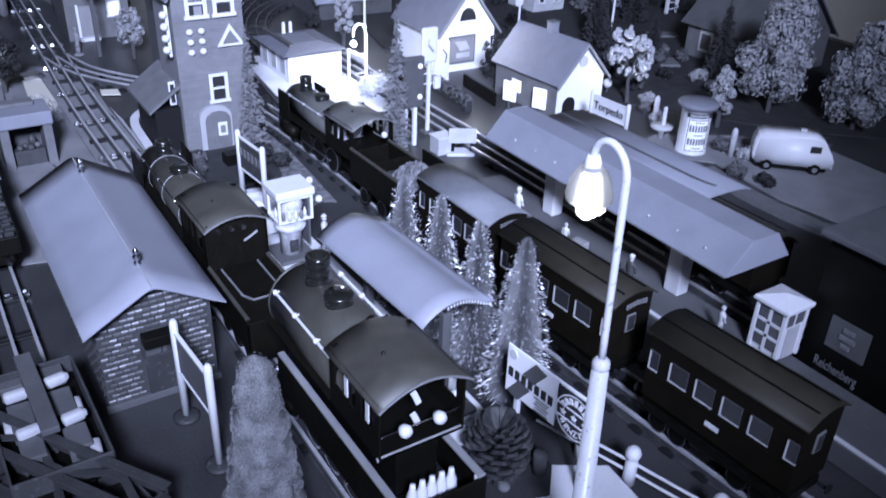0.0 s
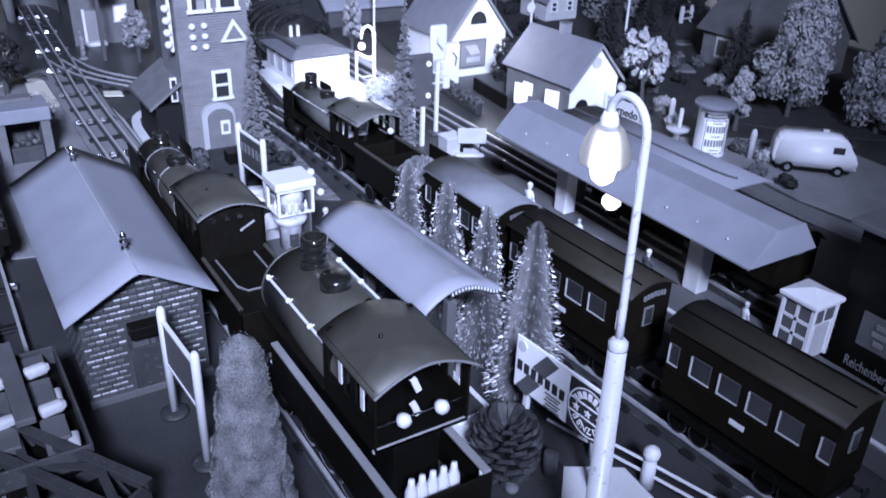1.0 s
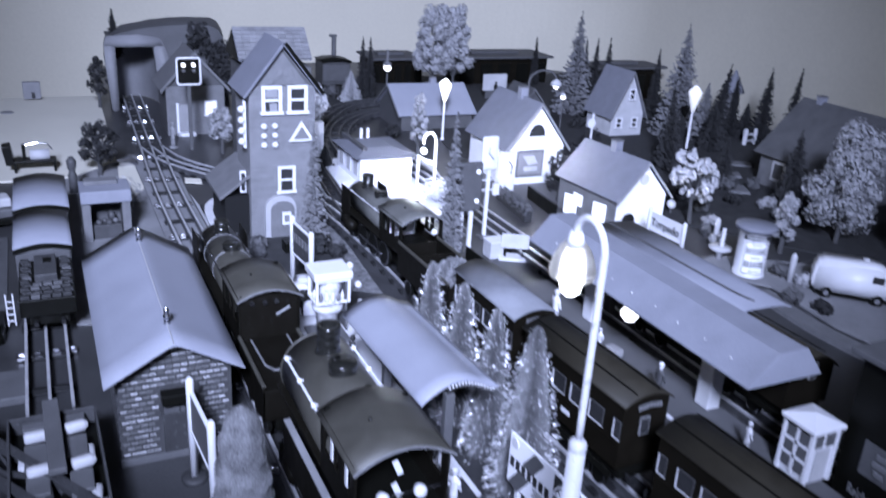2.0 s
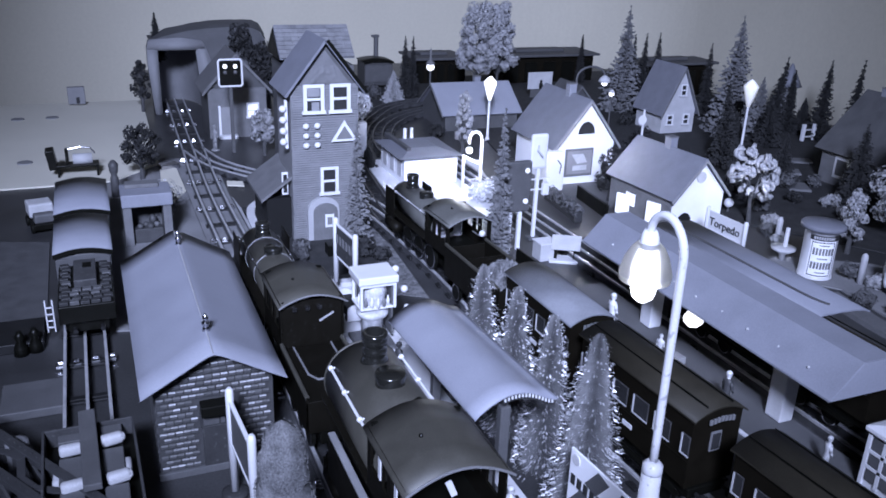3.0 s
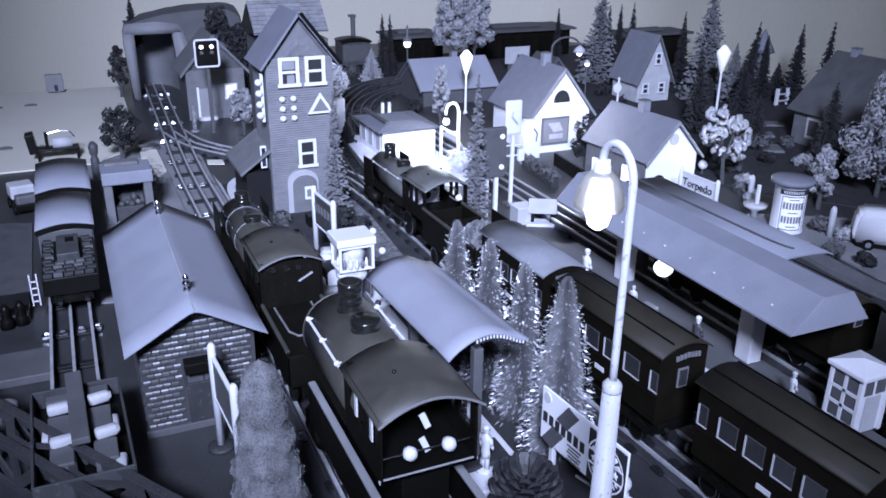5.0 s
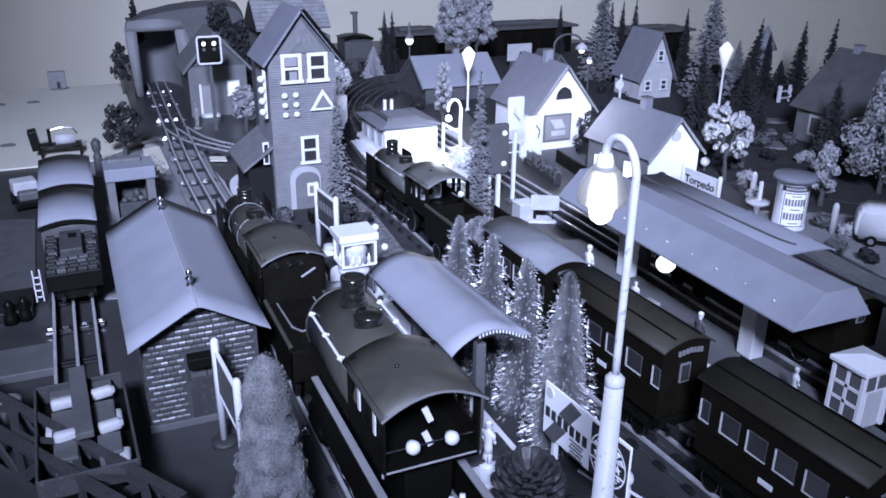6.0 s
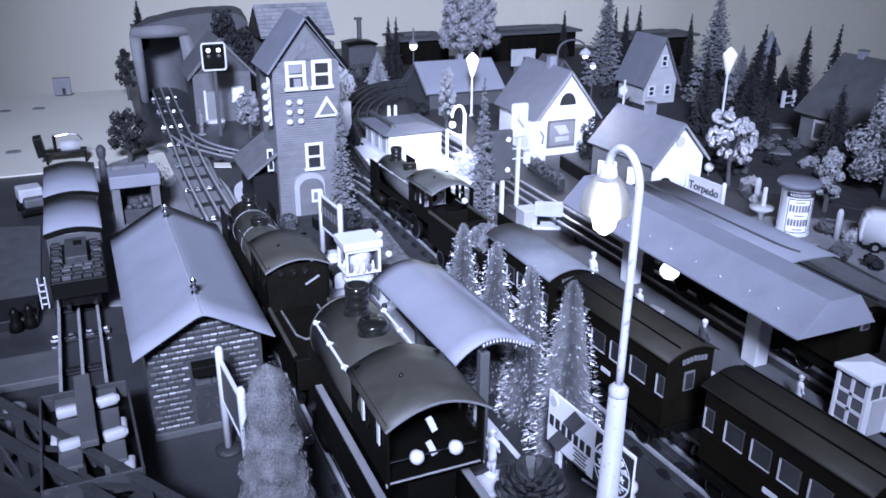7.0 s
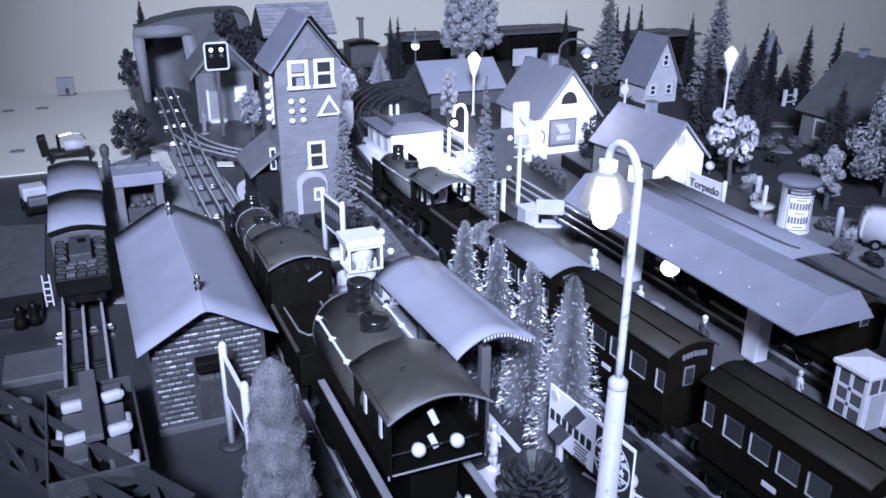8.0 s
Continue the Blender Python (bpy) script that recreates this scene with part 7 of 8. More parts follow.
# ---- white houses ----
h1 = gable_house("white gabled house with half-round attic window", 0.584, 0.785, 0.108, 0.135, 0.066, 0.134, M_HOUSEWALL, M_HOUSEROOF, over=0.008, chim=(0.000, 0.058, 0.142))
bm = bm_new()
extrude_poly(bm, [(-0.015, 0.082)] + [(0.015 * math.cos(math.radians(a)), 0.082 + 0.020 * math.sin(math.radians(a))) for a in range(180, -1, -20)][1:-1] + [(0.015, 0.082)], "y", -0.0012, 0.0005)
part("attic_window", bm, M_PANE, h1)
pw = part("shop_window", B(-0.010, -0.001, 0.0355, 0.052, 0.002, 0.046, bev=0.0006), M_STONE, h1, "grey framed shop window")
part("pane", B(-0.010, -0.0026, 0.0360, 0.045, 0.001, 0.038), M_PLATSIDE, pw)
part("poster", B(-0.009, -0.0036, 0.027, 0.026, 0.0006, 0.008), M_STONELT, pw, "pale poster strip")
# The slanted pale shape paints a reflection on the shop pane.
part("poster", extrude_poly(bm_new(), [(-0.026, 0.050), (-0.004, 0.050), (0.004, 0.036), (-0.014, 0.034)], "y", -0.0039, -0.0033), M_STONELT, pw, "pale slanted reflection on the pane")
wb = thing("fuel_pump", "white rounded fuel pump cabinet by house", "pump", (0.500, 0.735, 0))
part("body", B(0, 0, 0.036, 0.030, 0.016, 0.072, bev=0.004), M_WHITE, wb)
part("hose", tube(bm_new(), [(0.0, -0.009, 0.060), (0.006, -0.011, 0.052), (0.004, -0.011, 0.040)], 0.0010), M_POST, wb)
gb = thing("flower_bed", "dark hedge bed along the back track", "hedge", (0.480, 0.668, 0), 83.5)
part("bed", B(0, 0, 0.008, 0.115, 0.012, 0.016, bev=0.002), M_SOIL, gb)
foliage(gb, "leaves", [(-0.05 + 0.0125 * i, 0, 0.015, 0.010) for i in range(9)], M_LEAF, 80, 0.003, 51)
part("low_wall", B(0.005, -0.050, 0.010, 0.10, 0.004, 0.020), M_BLACK, gb)
leafy_tree("dark small tree between white houses", (0.575, 0.690, 0), 0.076, 0.028, M_LEAFDK, 44, 12, 0.003, 120, 0.2)

h2 = gable_house("white cottage with broad grey roof and chimney", 0.6165, 0.5370, 0.092, 0.134, 0.0530, 0.1010, M_HOUSEWALL, M_HOUSEROOF, over=0.0065, chim=(0.002, 0.070, 0.108), rz=4.5)
# Long side in a darker grey than the white gable.
part("side_wall", B(-0.0464, 0.067, 0.0262, 0.0014, 0.133, 0.0520), M_STONE, h2, "grey long side")
bm = bm_new()
rod(bm, (0, -0.0016, 0.078), (0, 0.001, 0.078), 0.008, 0.008, 20)
part("round_window", bm, M_STONELT, h2)
bm = bm_new()
extrude_poly(bm, [(-0.034, 0.0)] + [(-0.022 + 0.012 * math.cos(math.radians(a)), 0.017 + 0.012 * math.sin(math.radians(a))) for a in range(180, -1, -20)] + [(-0.010, 0.0)], "y", -0.0014, 0.0005)
part("arched_door", bm, M_DARK, h2, "dark arched doorway")
for y in (0.03, 0.085):
    part("side_window", B(-0.0474, y, 0.026, 0.0016, 0.020, 0.018), M_WINLIT, h2)
ws = thing("lit_shop_sign", "two glowing white shop panels beside the cottage", "sign", (0.5480, 0.5790, 0), -68)
for x in (-0.0250, 0.0250):
    part("panel", B(x, 0, 0.026, 0.022, 0.003, 0.030, bev=0.001), M_WINLIT, ws)
    part("leg", B(x, 0, 0.006, 0.003, 0.003, 0.012), M_POST, ws)


def name_sign():
    s = station_sign("white station name sign on two posts", (0.587, 0.4790), (0.5905, 0.4120), 0.0582, 0.0, 0.028, 0.052, M_WHITE)
    text_part("lettering", "Torpedo", 0.0152, M_INK, s, pose(0.0018 - 0.0010, -0.0335, 0.040) @ Euler((math.radians(90), 0, math.radians(-87))).to_matrix().to_4x4() @ pose(0, 0, 0.0012))
    return s


name_sign()


def advert_column():
    c = thing("advertising_column", "round advertising column with posters, grey cap", "column", (0.6580, 0.3560, 0))
    bm = bm_new()
    lathe(bm, [(0.0205, 0), (0.0205, 0.004), (0.0195, 0.005), (0.0195, 0.062), (0.0205, 0.063)], (0, 0, 0), 28)
    part("drum", bm, M_WHITE, c)
    bm = bm_new()
    lathe(bm, [(0.0205, 0.063), (0.0260, 0.064), (0.0264, 0.0680), (0.0250, 0.0698), (0.003, 0.0718)], (0, 0, 0), 28)
    part("cap", bm, M_HOUSEROOF, c)

    def wrap(a0, a1, z0, z1, m, name, r=0.0198):
        bm = bm_new()
        n = 8
        g = []
        for i in range(n + 1):
            a = math.radians(a0 + (a1 - a0) * i / n)
            g.append([bm.verts.new((rr * math.cos(a), rr * math.sin(a), z)) for rr, z in ((r, z0), (r, z1), (r - 0.0006, z1), (r - 0.0006, z0))])
        for p, q in zip(g, g[1:]):
            for k in range(4):
                bm.faces.new((p[k], q[k], q[(k + 1) % 4], p[(k + 1) % 4]))
        bm.faces.new(g[0])
        bm.faces.new(g[-1][::-1])
        bmesh.ops.recalc_face_normals(bm, faces=bm.faces)
        part(name, bm, m, c)
    wrap(186, 300, 0.0525, 0.0590, M_INK, "poster_band", 0.0203)
    for k in range(9):
        wrap(200 + k * 8, 205 + k * 8, 0.0540, 0.0574, M_STONELT, "lettering_bar", 0.0206)
    wrap(190, 284, 0.006, 0.0515, M_SIGNWHITE, "poster")
    wrap(284, 288, 0.004, 0.0515, M_GREYINK, "poster_edge")
    for z in (0.0075, 0.0500):
        wrap(196, 276, z - 0.0005, z + 0.0005, M_INK, "poster_border", 0.0201)
    for a in (196, 274):
        wrap(a, a + 2.0, 0.0075, 0.0500, M_INK, "poster_border", 0.0201)
    for z, h in ((0.0385, 0.0085), (0.0205, 0.0085)):
        for k in range(7):
            wrap(203 + k * 10.5, 210 + k * 10.5, z - h / 2, z + h / 2, M_GREYINK, "lettering_bar", 0.0202)
    for z in (0.0465, 0.0295, 0.0115):
        wrap(222, 256, z - 0.0006, z + 0.0006, M_GREYINK, "small_print_bar", 0.0202)


advert_column()


def delivery_van():
    v = thing("delivery_van", "cream toy delivery van with small dark window", "van", (0.7315, 0.2567, 0.002), -44.5)
    v.scale = (0.94, 0.94, 0.96)
    # local x runs to the van's front
    bm = bm_new()
    side = [(-0.050, 0.008), (-0.052, 0.020), (-0.050, 0.040), (-0.044, 0.048), (0.022, 0.050), (0.036, 0.046), (0.046, 0.030), (0.052, 0.024), (0.053, 0.010), (0.050, 0.008)]
    a = [bm.verts.new((x, -0.021, z)) for x, z in side]
    b = [bm.verts.new((x, 0.021, z)) for x, z in side]
    n = len(side)
    for i in range(n):
        bm.faces.new((a[i], a[(i + 1) % n], b[(i + 1) % n], b[i]))
    bm.faces.new(a[::-1])
    bm.faces.new(b)
    bmesh.ops.recalc_face_normals(bm, faces=bm.faces)
    bmesh.ops.bevel(bm, geom=list(bm.edges), offset=0.0035, segments=3, affect="EDGES")
    part("body", smooth(bm), M_CREAM, v)
    for s in (-1, 1):
        part("cab_window", B(0.026, s * 0.0212, 0.034, 0.014, 0.001, 0.009, bev=0.0004), M_PANE, v)
        for x in (-0.032, 0.030):
            bm = bm_new()
            rod(bm, (x, s * 0.0175, 0.0065), (x, s * 0.0215, 0.0065), 0.0075, 0.0075, 18)
            w = part("wheel", bm, M_BLACK, v)
            bm = bm_new()
            rod(bm, (x, s * 0.0214, 0.0065), (x, s * 0.0222, 0.0065), 0.0040, 0.0036, 14)
            part("hub", bm, M_NICKEL, w)
    part("windscreen", B(0.0425, 0, 0.037, 0.001, 0.030, 0.012, ry=32), M_PANE, v)
    part("roof_vent", B(0.010, 0.004, 0.051, 0.008, 0.006, 0.004, bev=0.001), M_STONELT, v)
    part("underbody", B(0, 0, 0.006, 0.090, 0.034, 0.006), M_BLACK, v)


delivery_van()
bm = bm_new()
extrude_poly(bm, [(0.58, 0.40), (0.655, 0.31), (0.64, 0.20), (0.66, 0.06), (0.70, -0.30), (0.86, -0.30), (0.82, 0.10), (0.83, 0.26), (0.76, 0.36), (0.66, 0.42)], "z", 0.0, 0.0018)
structure("road", bm, M_ROAD, "pale grey card road behind the station", "road")
sweep_k = bm_new()
sweep(sweep_k, curve_pts([(0.625, 0.30), (0.612, 0.20), (0.622, 0.06), (0.655, -0.25)], 6), 0.012, 0.0, 0.006)
structure("pavement_kerb", sweep_k, M_STONE, "grey raised pavement along the road", "kerb")
for x, y, r, m, s in ((0.640, 0.262, 0.014, M_LEAF, 61), (0.655, 0.228, 0.011, M_LEAFDK, 62), (0.690, 0.330, 0.013, M_LEAF, 63), (0.695, 0.300, 0.012, M_LEAFLT, 64)):
    bush("small scrubby bush beside the road", (x, y, 0.002), r, m, s)
for x, y in ((0.691, 0.316), (0.705, 0.415), (0.690, 0.455)):
    bm = bm_new()
    lathe(bm, [(0.0040, 0), (0.0040, 0.034), (0.0030, 0.038), (0.001, 0.040)], (0, 0, 0), 12)
    solid("bollard", bm, M_STONELT, "pale round-topped roadside bollard", "bollard", "bollards", at=pose(x, y, 0.001))
dsc = thing("disc_signal", "small white disc signal on white post", "signal", (0.747, 0.860, 0))
part("post", rod(bm_new(), (0, 0, 0), (0, 0, 0.098), 0.0022, 0.0020, 10), M_WHITE, dsc)
bm = rod(bm_new(), (-0.004, -0.0030, 0.080), (-0.004, -0.0012, 0.080), 0.0085, 0.0085, 20)
part("disc", bm, M_WHITE, dsc)
gl = thing("globe_lamp", "tiny white globe lamp on short post", "lamp", (0.718, 0.587, 0))
part("post", rod(bm_new(), (0, 0, 0), (0, 0, 0.010), 0.0016, 0.0016, 8), M_POST, gl)
part("globe", smooth(ball(bm_new(), (0, 0, 0.016), 0.0072, 14)), M_WHITE, gl)
gt = thing("garden_gate", "white garden gate posts with crossbars", "gate", (1.196, 0.915, 0))
for x in (-0.014, 0.014):
    part("post", B(x, 0, 0.018, 0.007, 0.006, 0.036, bev=0.0008), M_WHITE, gt)
for z in (0.010, 0.024):
    part("bar", B(0, 0, z, 0.022, 0.002, 0.003), M_STONELT, gt)
wellb = thing("bird_table", "pale small drinking fountain with an upright post", "fountain", (0.655, 0.408, 0))
part("bowl", lathe(bm_new(), [(0.004, 0), (0.004, 0.010), (0.015, 0.016), (0.016, 0.019), (0.004, 0.0195)], seg=16), M_STONELT, wellb)
part("post", B(0.002, 0, 0.032, 0.004, 0.004, 0.026, bev=0.0006), M_WHITE, wellb)


# ---- station platform, canopies, kiosk ----
st = thing("station_platform", "long grey station platform with pale edge", "platform", (0.334, 0.10, 0))
part("deck", B(0, 0, 0.010, 0.060, 0.56, 0.020, bev=0.0015), M_STNDECK, st)
part("edging", B(-0.0275, 0, 0.0206, 0.004, 0.55, 0.0012), M_KERB, st, "pale platform edge")


def station_canopy():
    c = thing("station_canopy", "long grey station roof on broad columns", "canopy", (0, 0, 0.0206))
    y0, y1 = 0.0095, 0.336
    zt, zb = 0.0985, 0.0725
    prof = [(0.3045, zb), (0.3295, zt), (0.3580, zt - 0.0005), (0.3800, zb)]
    bm = bm_new()
    arch_sheet(bm, prof, y0, y1, 0.0015, 1)
    for f in bm.faces:
        f.smooth = False
    part("roof", bm, M_ROOF_ST, c)
    # Gables get a lighter tone than the slopes, as light falling on them.
    for y in (y0 - 0.0005, y1 + 0.0005):
        bm = bm_new()
        extrude_poly(bm, [(0.305, zb), (0.3295, zt), (0.3580, zt), (0.3795, zb)], "y", y - 0.0008, y + 0.0008)
        part("gable", bm, M_SHEET, c, "gable end, toned lighter as if lit")
    # Underside sheet darker than the roof, with the canopy's shade in its colour.
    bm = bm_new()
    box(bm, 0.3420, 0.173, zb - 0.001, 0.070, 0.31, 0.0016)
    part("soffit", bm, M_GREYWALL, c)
    for i in range(9):
        bm = bm_new()
        ball(bm, (0.3125 + 0.002 * (i % 2), y0 + 0.03 + i * 0.032, zb + 0.0095), 0.0012, 8)
        part("rivet", bm, M_STONELT, c)
    for y in (0.092, 0.272):
        bm = bm_new()
        box(bm, 0.352, y, zb / 2, 0.014, 0.017, zb, bev=0.001)
        part("column", bm, M_KERB, c, "broad pale column")
    bm = bm_new()
    lathe(bm, [(0.002, 0.006), (0.006, 0.004), (0.0085, 0.0), (0.0085, -0.004), (0.005, -0.008), (0.001, -0.009)], (0.3175, 0.1715, 0.060), 18)
    part("globe_lamp", bm, M_GLOBE, c, "lit round globe lamp")
    part("lamp_stem", rod(bm_new(), (0.3175, 0.1715, 0.066), (0.3175, 0.1715, zb), 0.001, 0.001, 8), M_POST, c)


station_canopy()


def second_canopy():
    c = thing("far_canopy", "grey station roof with a shaded long seam", "canopy", (0, 0, 0))
    prof = [(0.3800, 0.1000), (0.3840, 0.1035), (0.3920, 0.1045), (0.4100, 0.1047), (0.4250, 0.1042), (0.4360, 0.1028), (0.4420, 0.1002)]
    part("roof", arch_sheet(bm_new(), prof, 0.101, 0.333, 0.0014, 2), M_ROOF_ST, c)
    # seam's shade painted as a dark strip that curls outwards at the near end
    seam = [(0.4030, 0.3320), (0.4035, 0.1460)] + [(0.4105 - 0.0070 * math.cos(math.radians(a)), 0.1460 - 0.0330 * math.sin(math.radians(a))) for a in range(15, 76, 15)]
    bm = bm_new()
    sweep(bm, seam, 0.0014, 0.1040, 0.1056)
    part("seam", bm, M_GREYWALL, c, "dark strip for the shaded seam")
    for y in (0.14, 0.30):
        part("column", B(0.396, y, 0.0500, 0.008, 0.010, 0.100), M_GREYWALL, c)


second_canopy()
figure("tin station master with pale cap on platform", (0.3165, 0.1175, 0.0204), 0.0360, M_FIGDARK, rz=180, base=False, head=M_WHITE)
figure("white-capped tin figure beside the coach", (0.3030, 0.2700, 0.0216), 0.0410, M_WHITE, rz=180, base=False, head=M_WHITE)
figure("pale tin figure on station platform", (0.3310, 0.0225, 0.0204), 0.0300, M_FIGURE, rz=160, base=False)
figure("pale tin figure leaning by the column", (0.3160, 0.2080, 0.0204), 0.0260, M_FIGURE, rz=200, base=False)
solid("suitcase", B(0, 0, 0.004, 0.010, 0.016, 0.008, bev=0.001), M_PLATSIDE, "pale luggage trunk on the station platform", "trunk", at=pose(0.3280, 0.1980, 0.0202, 0, 0, 8))


def phone_booth():
    b = thing("telephone_booth", "white telephone booth with dark square panes", "telephone booth", (0.3555, -0.0135, 0.0201), 0)
    w, h = 0.029, 0.0470
    part("core", B(0, 0, h / 2, w - 0.003, w - 0.003, h - 0.002), M_CREAM, b)
    for sx, sy in ((-1, -1), (-1, 1), (1, -1), (1, 1)):
        part("corner_post", B(sx * (w / 2 - 0.0015), sy * (w / 2 - 0.0015), h / 2, 0.0034, 0.0034, h, bev=0.0004), M_WHITE, b)
    for side in (0, 1):
        for i in (-1, 1):
            for z in (0.0130, 0.0255, 0.0380):
                if side == 0:
                    part("pane", B(-w / 2 + 0.0012, i * 0.0062, z, 0.0012, 0.0088, 0.0105), M_POST, b)
                elif z > 0.03:
                    part("pane", B(i * 0.0062, -w / 2 + 0.0012, z, 0.0088, 0.0012, 0.0105), M_POST, b)
    part("glazing_bar", B(-w / 2 + 0.0006, 0, 0.0250, 0.0014, 0.0026, 0.0400), M_WHITE, b)
    for z in (0.0192, 0.0318):
        part("glazing_bar", B(-w / 2 + 0.0006, 0, z, 0.0014, w - 0.004, 0.0026), M_WHITE, b)
    part("door", B(0, -w / 2 + 0.0006, 0.0165, 0.014, 0.0014, 0.0290), M_STONELT, b)
    part("roof_edge", B(0, 0, h + 0.0015, w + 0.005, w + 0.005, 0.004, bev=0.001), M_WHITE, b)
    bm = bm_new()
    v = [bm.verts.new((x * (w / 2 + 0.0015), y * (w / 2 + 0.0015), h + 0.0035)) for x, y in ((-1, -1), (1, -1), (1, 1), (-1, 1))]
    t = bm.verts.new((0, 0, h + 0.0085))
    for i in range(4):
        bm.faces.new((v[i], v[(i + 1) % 4], t))
    bm.faces.new(v[::-1])
    part("roof", bm, M_WHITE, b)


phone_booth()


def station_building():
    s = thing("station_building", "dark station building with name and poster", "station", (0.380, -0.024, 0))
    part("wall", B(0.055, -0.14, 0.063, 0.11, 0.28, 0.126), M_BLACK, s)
    part("roof", B(0.055, -0.14, 0.1285, 0.125, 0.295, 0.005, bev=0.001), M_GREYWALL, s)
    part("poster", B(-0.0008, -0.0360, 0.0500, 0.0016, 0.0340, 0.0280), M_POST, s, "grey square poster")
    bm = bm_new()
    for z, w in ((0.057, 0.010), (0.050, 0.014), (0.043, 0.008)):
        box(bm, -0.0022, -0.0360, z, 0.0010, w, 0.004, bev=0.0003)
    part("poster_shapes", bm, M_GREYINK, s)
    text_part("lettering", "Reichenberg", 0.0125, M_GREYINK, s, pose(-0.0010, -0.0335, 0.0180) @ Euler((math.radians(90), 0, math.radians(-90))).to_matrix().to_4x4() @ Matrix.Diagonal((0.62, 1, 1, 1)))
    for y in (-0.14, -0.20):
        part("window", B(-0.0006, y, 0.07, 0.0012, 0.03, 0.04), M_PANE, s)


station_building()
bush("grey shrub before the station building", (0.345, -0.155, 0), 0.020, M_LEAF, 65)


# ---- far side: houses, sheds and woods ----
h3 = gable_house("far white-gabled house with steep grey roof", 0.9640, 1.040, 0.080, 0.088, 0.050, 0.1340, M_STONELT, M_HOUSEROOF, over=0.007)
sash_window(h3, 0.004, -0.001, 0.090, 0.013, 0.022, M_WHITE, label="small white attic window")
for x in (-0.022, 0.018):
    sash_window(h3, x, -0.001, 0.030, 0.014, 0.020, M_WHITE)
h4 = gable_house("large grey house with steep roof and chimney", 1.078, 0.520, 0.170, 0.165, 0.064, 0.148, M_STONE, M_DARKROOF, over=0.010, chim=(0.0, 0.135, 0.150))
sash_window(h4, -0.040, -0.001, 0.060, 0.028, 0.026, M_STONELT)
for y in (0.035, 0.120):
    part("side_window", B(-0.0856, y, 0.034, 0.0016, 0.030, 0.036), M_STONELT, h4)
    part("side_pane", B(-0.0868, y, 0.034, 0.0010, 0.020, 0.026), M_GREYWALL, h4)
gable_house("dark low house with pale grey roof", 0.503, 1.240, 0.135, 0.158, 0.034, 0.080, M_GREYWALL, M_CANOPY, over=0.008, chim=(-0.012, 0.098, 0.083), rz=-91.5)


def far_shed(label, cx, cy, w, h, d):
    s = thing("loading_shed", label, "shed", (cx, cy, 0), group="dark far sheds")
    part("wall", B(0, d / 2, h / 2, w * 0.92, d, h), M_WAGON, s)
    part("roof", B(0, d / 2, h + 0.003, w, d + 0.03, 0.006, bev=0.001), M_GREYWALL, s)
    part("roof_light", B(-w * 0.05, d / 2, h + 0.010, w * 0.5, d * 0.4, 0.008, bev=0.002), M_GREYWALL, s)
    for i in range(5):
        part("bay_door", B(-w * 0.38 + i * w * 0.19, -0.001, h * 0.45, w * 0.12, 0.003, h * 0.7), M_BLACK, s)


far_shed("dark long loading shed with overhanging roof", 0.985, 1.62, 0.29, 0.070, 0.10)
far_shed("dark shed behind the far gabled house", 1.205, 1.37, 0.23, 0.082, 0.07)
lp = thing("lit_notice_board", "pale lit board against the loading shed", "board", (0.8595, 1.440, 0))
part("panel", B(0, 0, 0.042, 0.066, 0.003, 0.040, bev=0.0006), M_STONELT, lp)
part("leg", B(0, 0, 0.0110, 0.050, 0.003, 0.0219), M_POST, lp)
part("dark_figure", lathe(bm_new(), [(0.004, 0), (0.005, 0.012), (0.002, 0.016), (0.0032, 0.020), (0.001, 0.0225)], (0.000, -0.006, 0.022), 10), M_BLACK, lp, "small dark shape before the board")
far_shed("dark low shed behind the siding", 0.690, 1.66, 0.15, 0.062, 0.10)
curved_van((0.503, 1.60, 0), 0.06, 0.076, 0.072, "dark far covered wagon with arched roof", M_CARTRIM, M_BLACK)
fir("small pale-grey fir before the far wagon", (0.492, 1.46, 0), 0.074, 0.030, 507, M_LEAFMID, "grey firs")
chp = thing("flue_post", "tall thin dark flue post behind wagons", "post", (0.515, 1.66, 0))
part("pipe", rod(bm_new(), (0, 0, 0), (0, 0, 0.125), 0.006, 0.006, 12), M_POST, chp)
part("cowl", B(-0.002, 0, 0.123, 0.018, 0.012, 0.006, bev=0.001), M_POST, chp)
gable_house("dark small cottage behind hooked lamp", 0.800, 1.16, 0.075, 0.08, 0.035, 0.080, M_GREYWALL, M_GREYWALL, over=0.006)
pav = thing("gazebo", "grey pointed garden gazebo roof among firs", "gazebo", (1.237, 1.03, 0))
part("roof", lathe(bm_new(), [(0.026, 0.090), (0.018, 0.106), (0.008, 0.124), (0.002, 0.138)], seg=8), M_HOUSEROOF, pav)
part("post", rod(bm_new(), (0, 0, 0), (0, 0, 0.092), 0.017, 0.017, 12), M_STONE, pav)
for x, y, w, d, turn in ((1.045, 0.790, 0.058, 0.030, -30), (0.975, 0.735, 0.042, 0.034, -34), (0.920, 0.655, 0.036, 0.046, -30)):
    solid("garden_slab", B(0, 0, 0.003, w, d, 0.006, bev=0.0025), M_STONE, "grey flat stepping slab of garden path", "slab", "path slabs", at=pose(x, y, 0.0, 0, 0, turn))

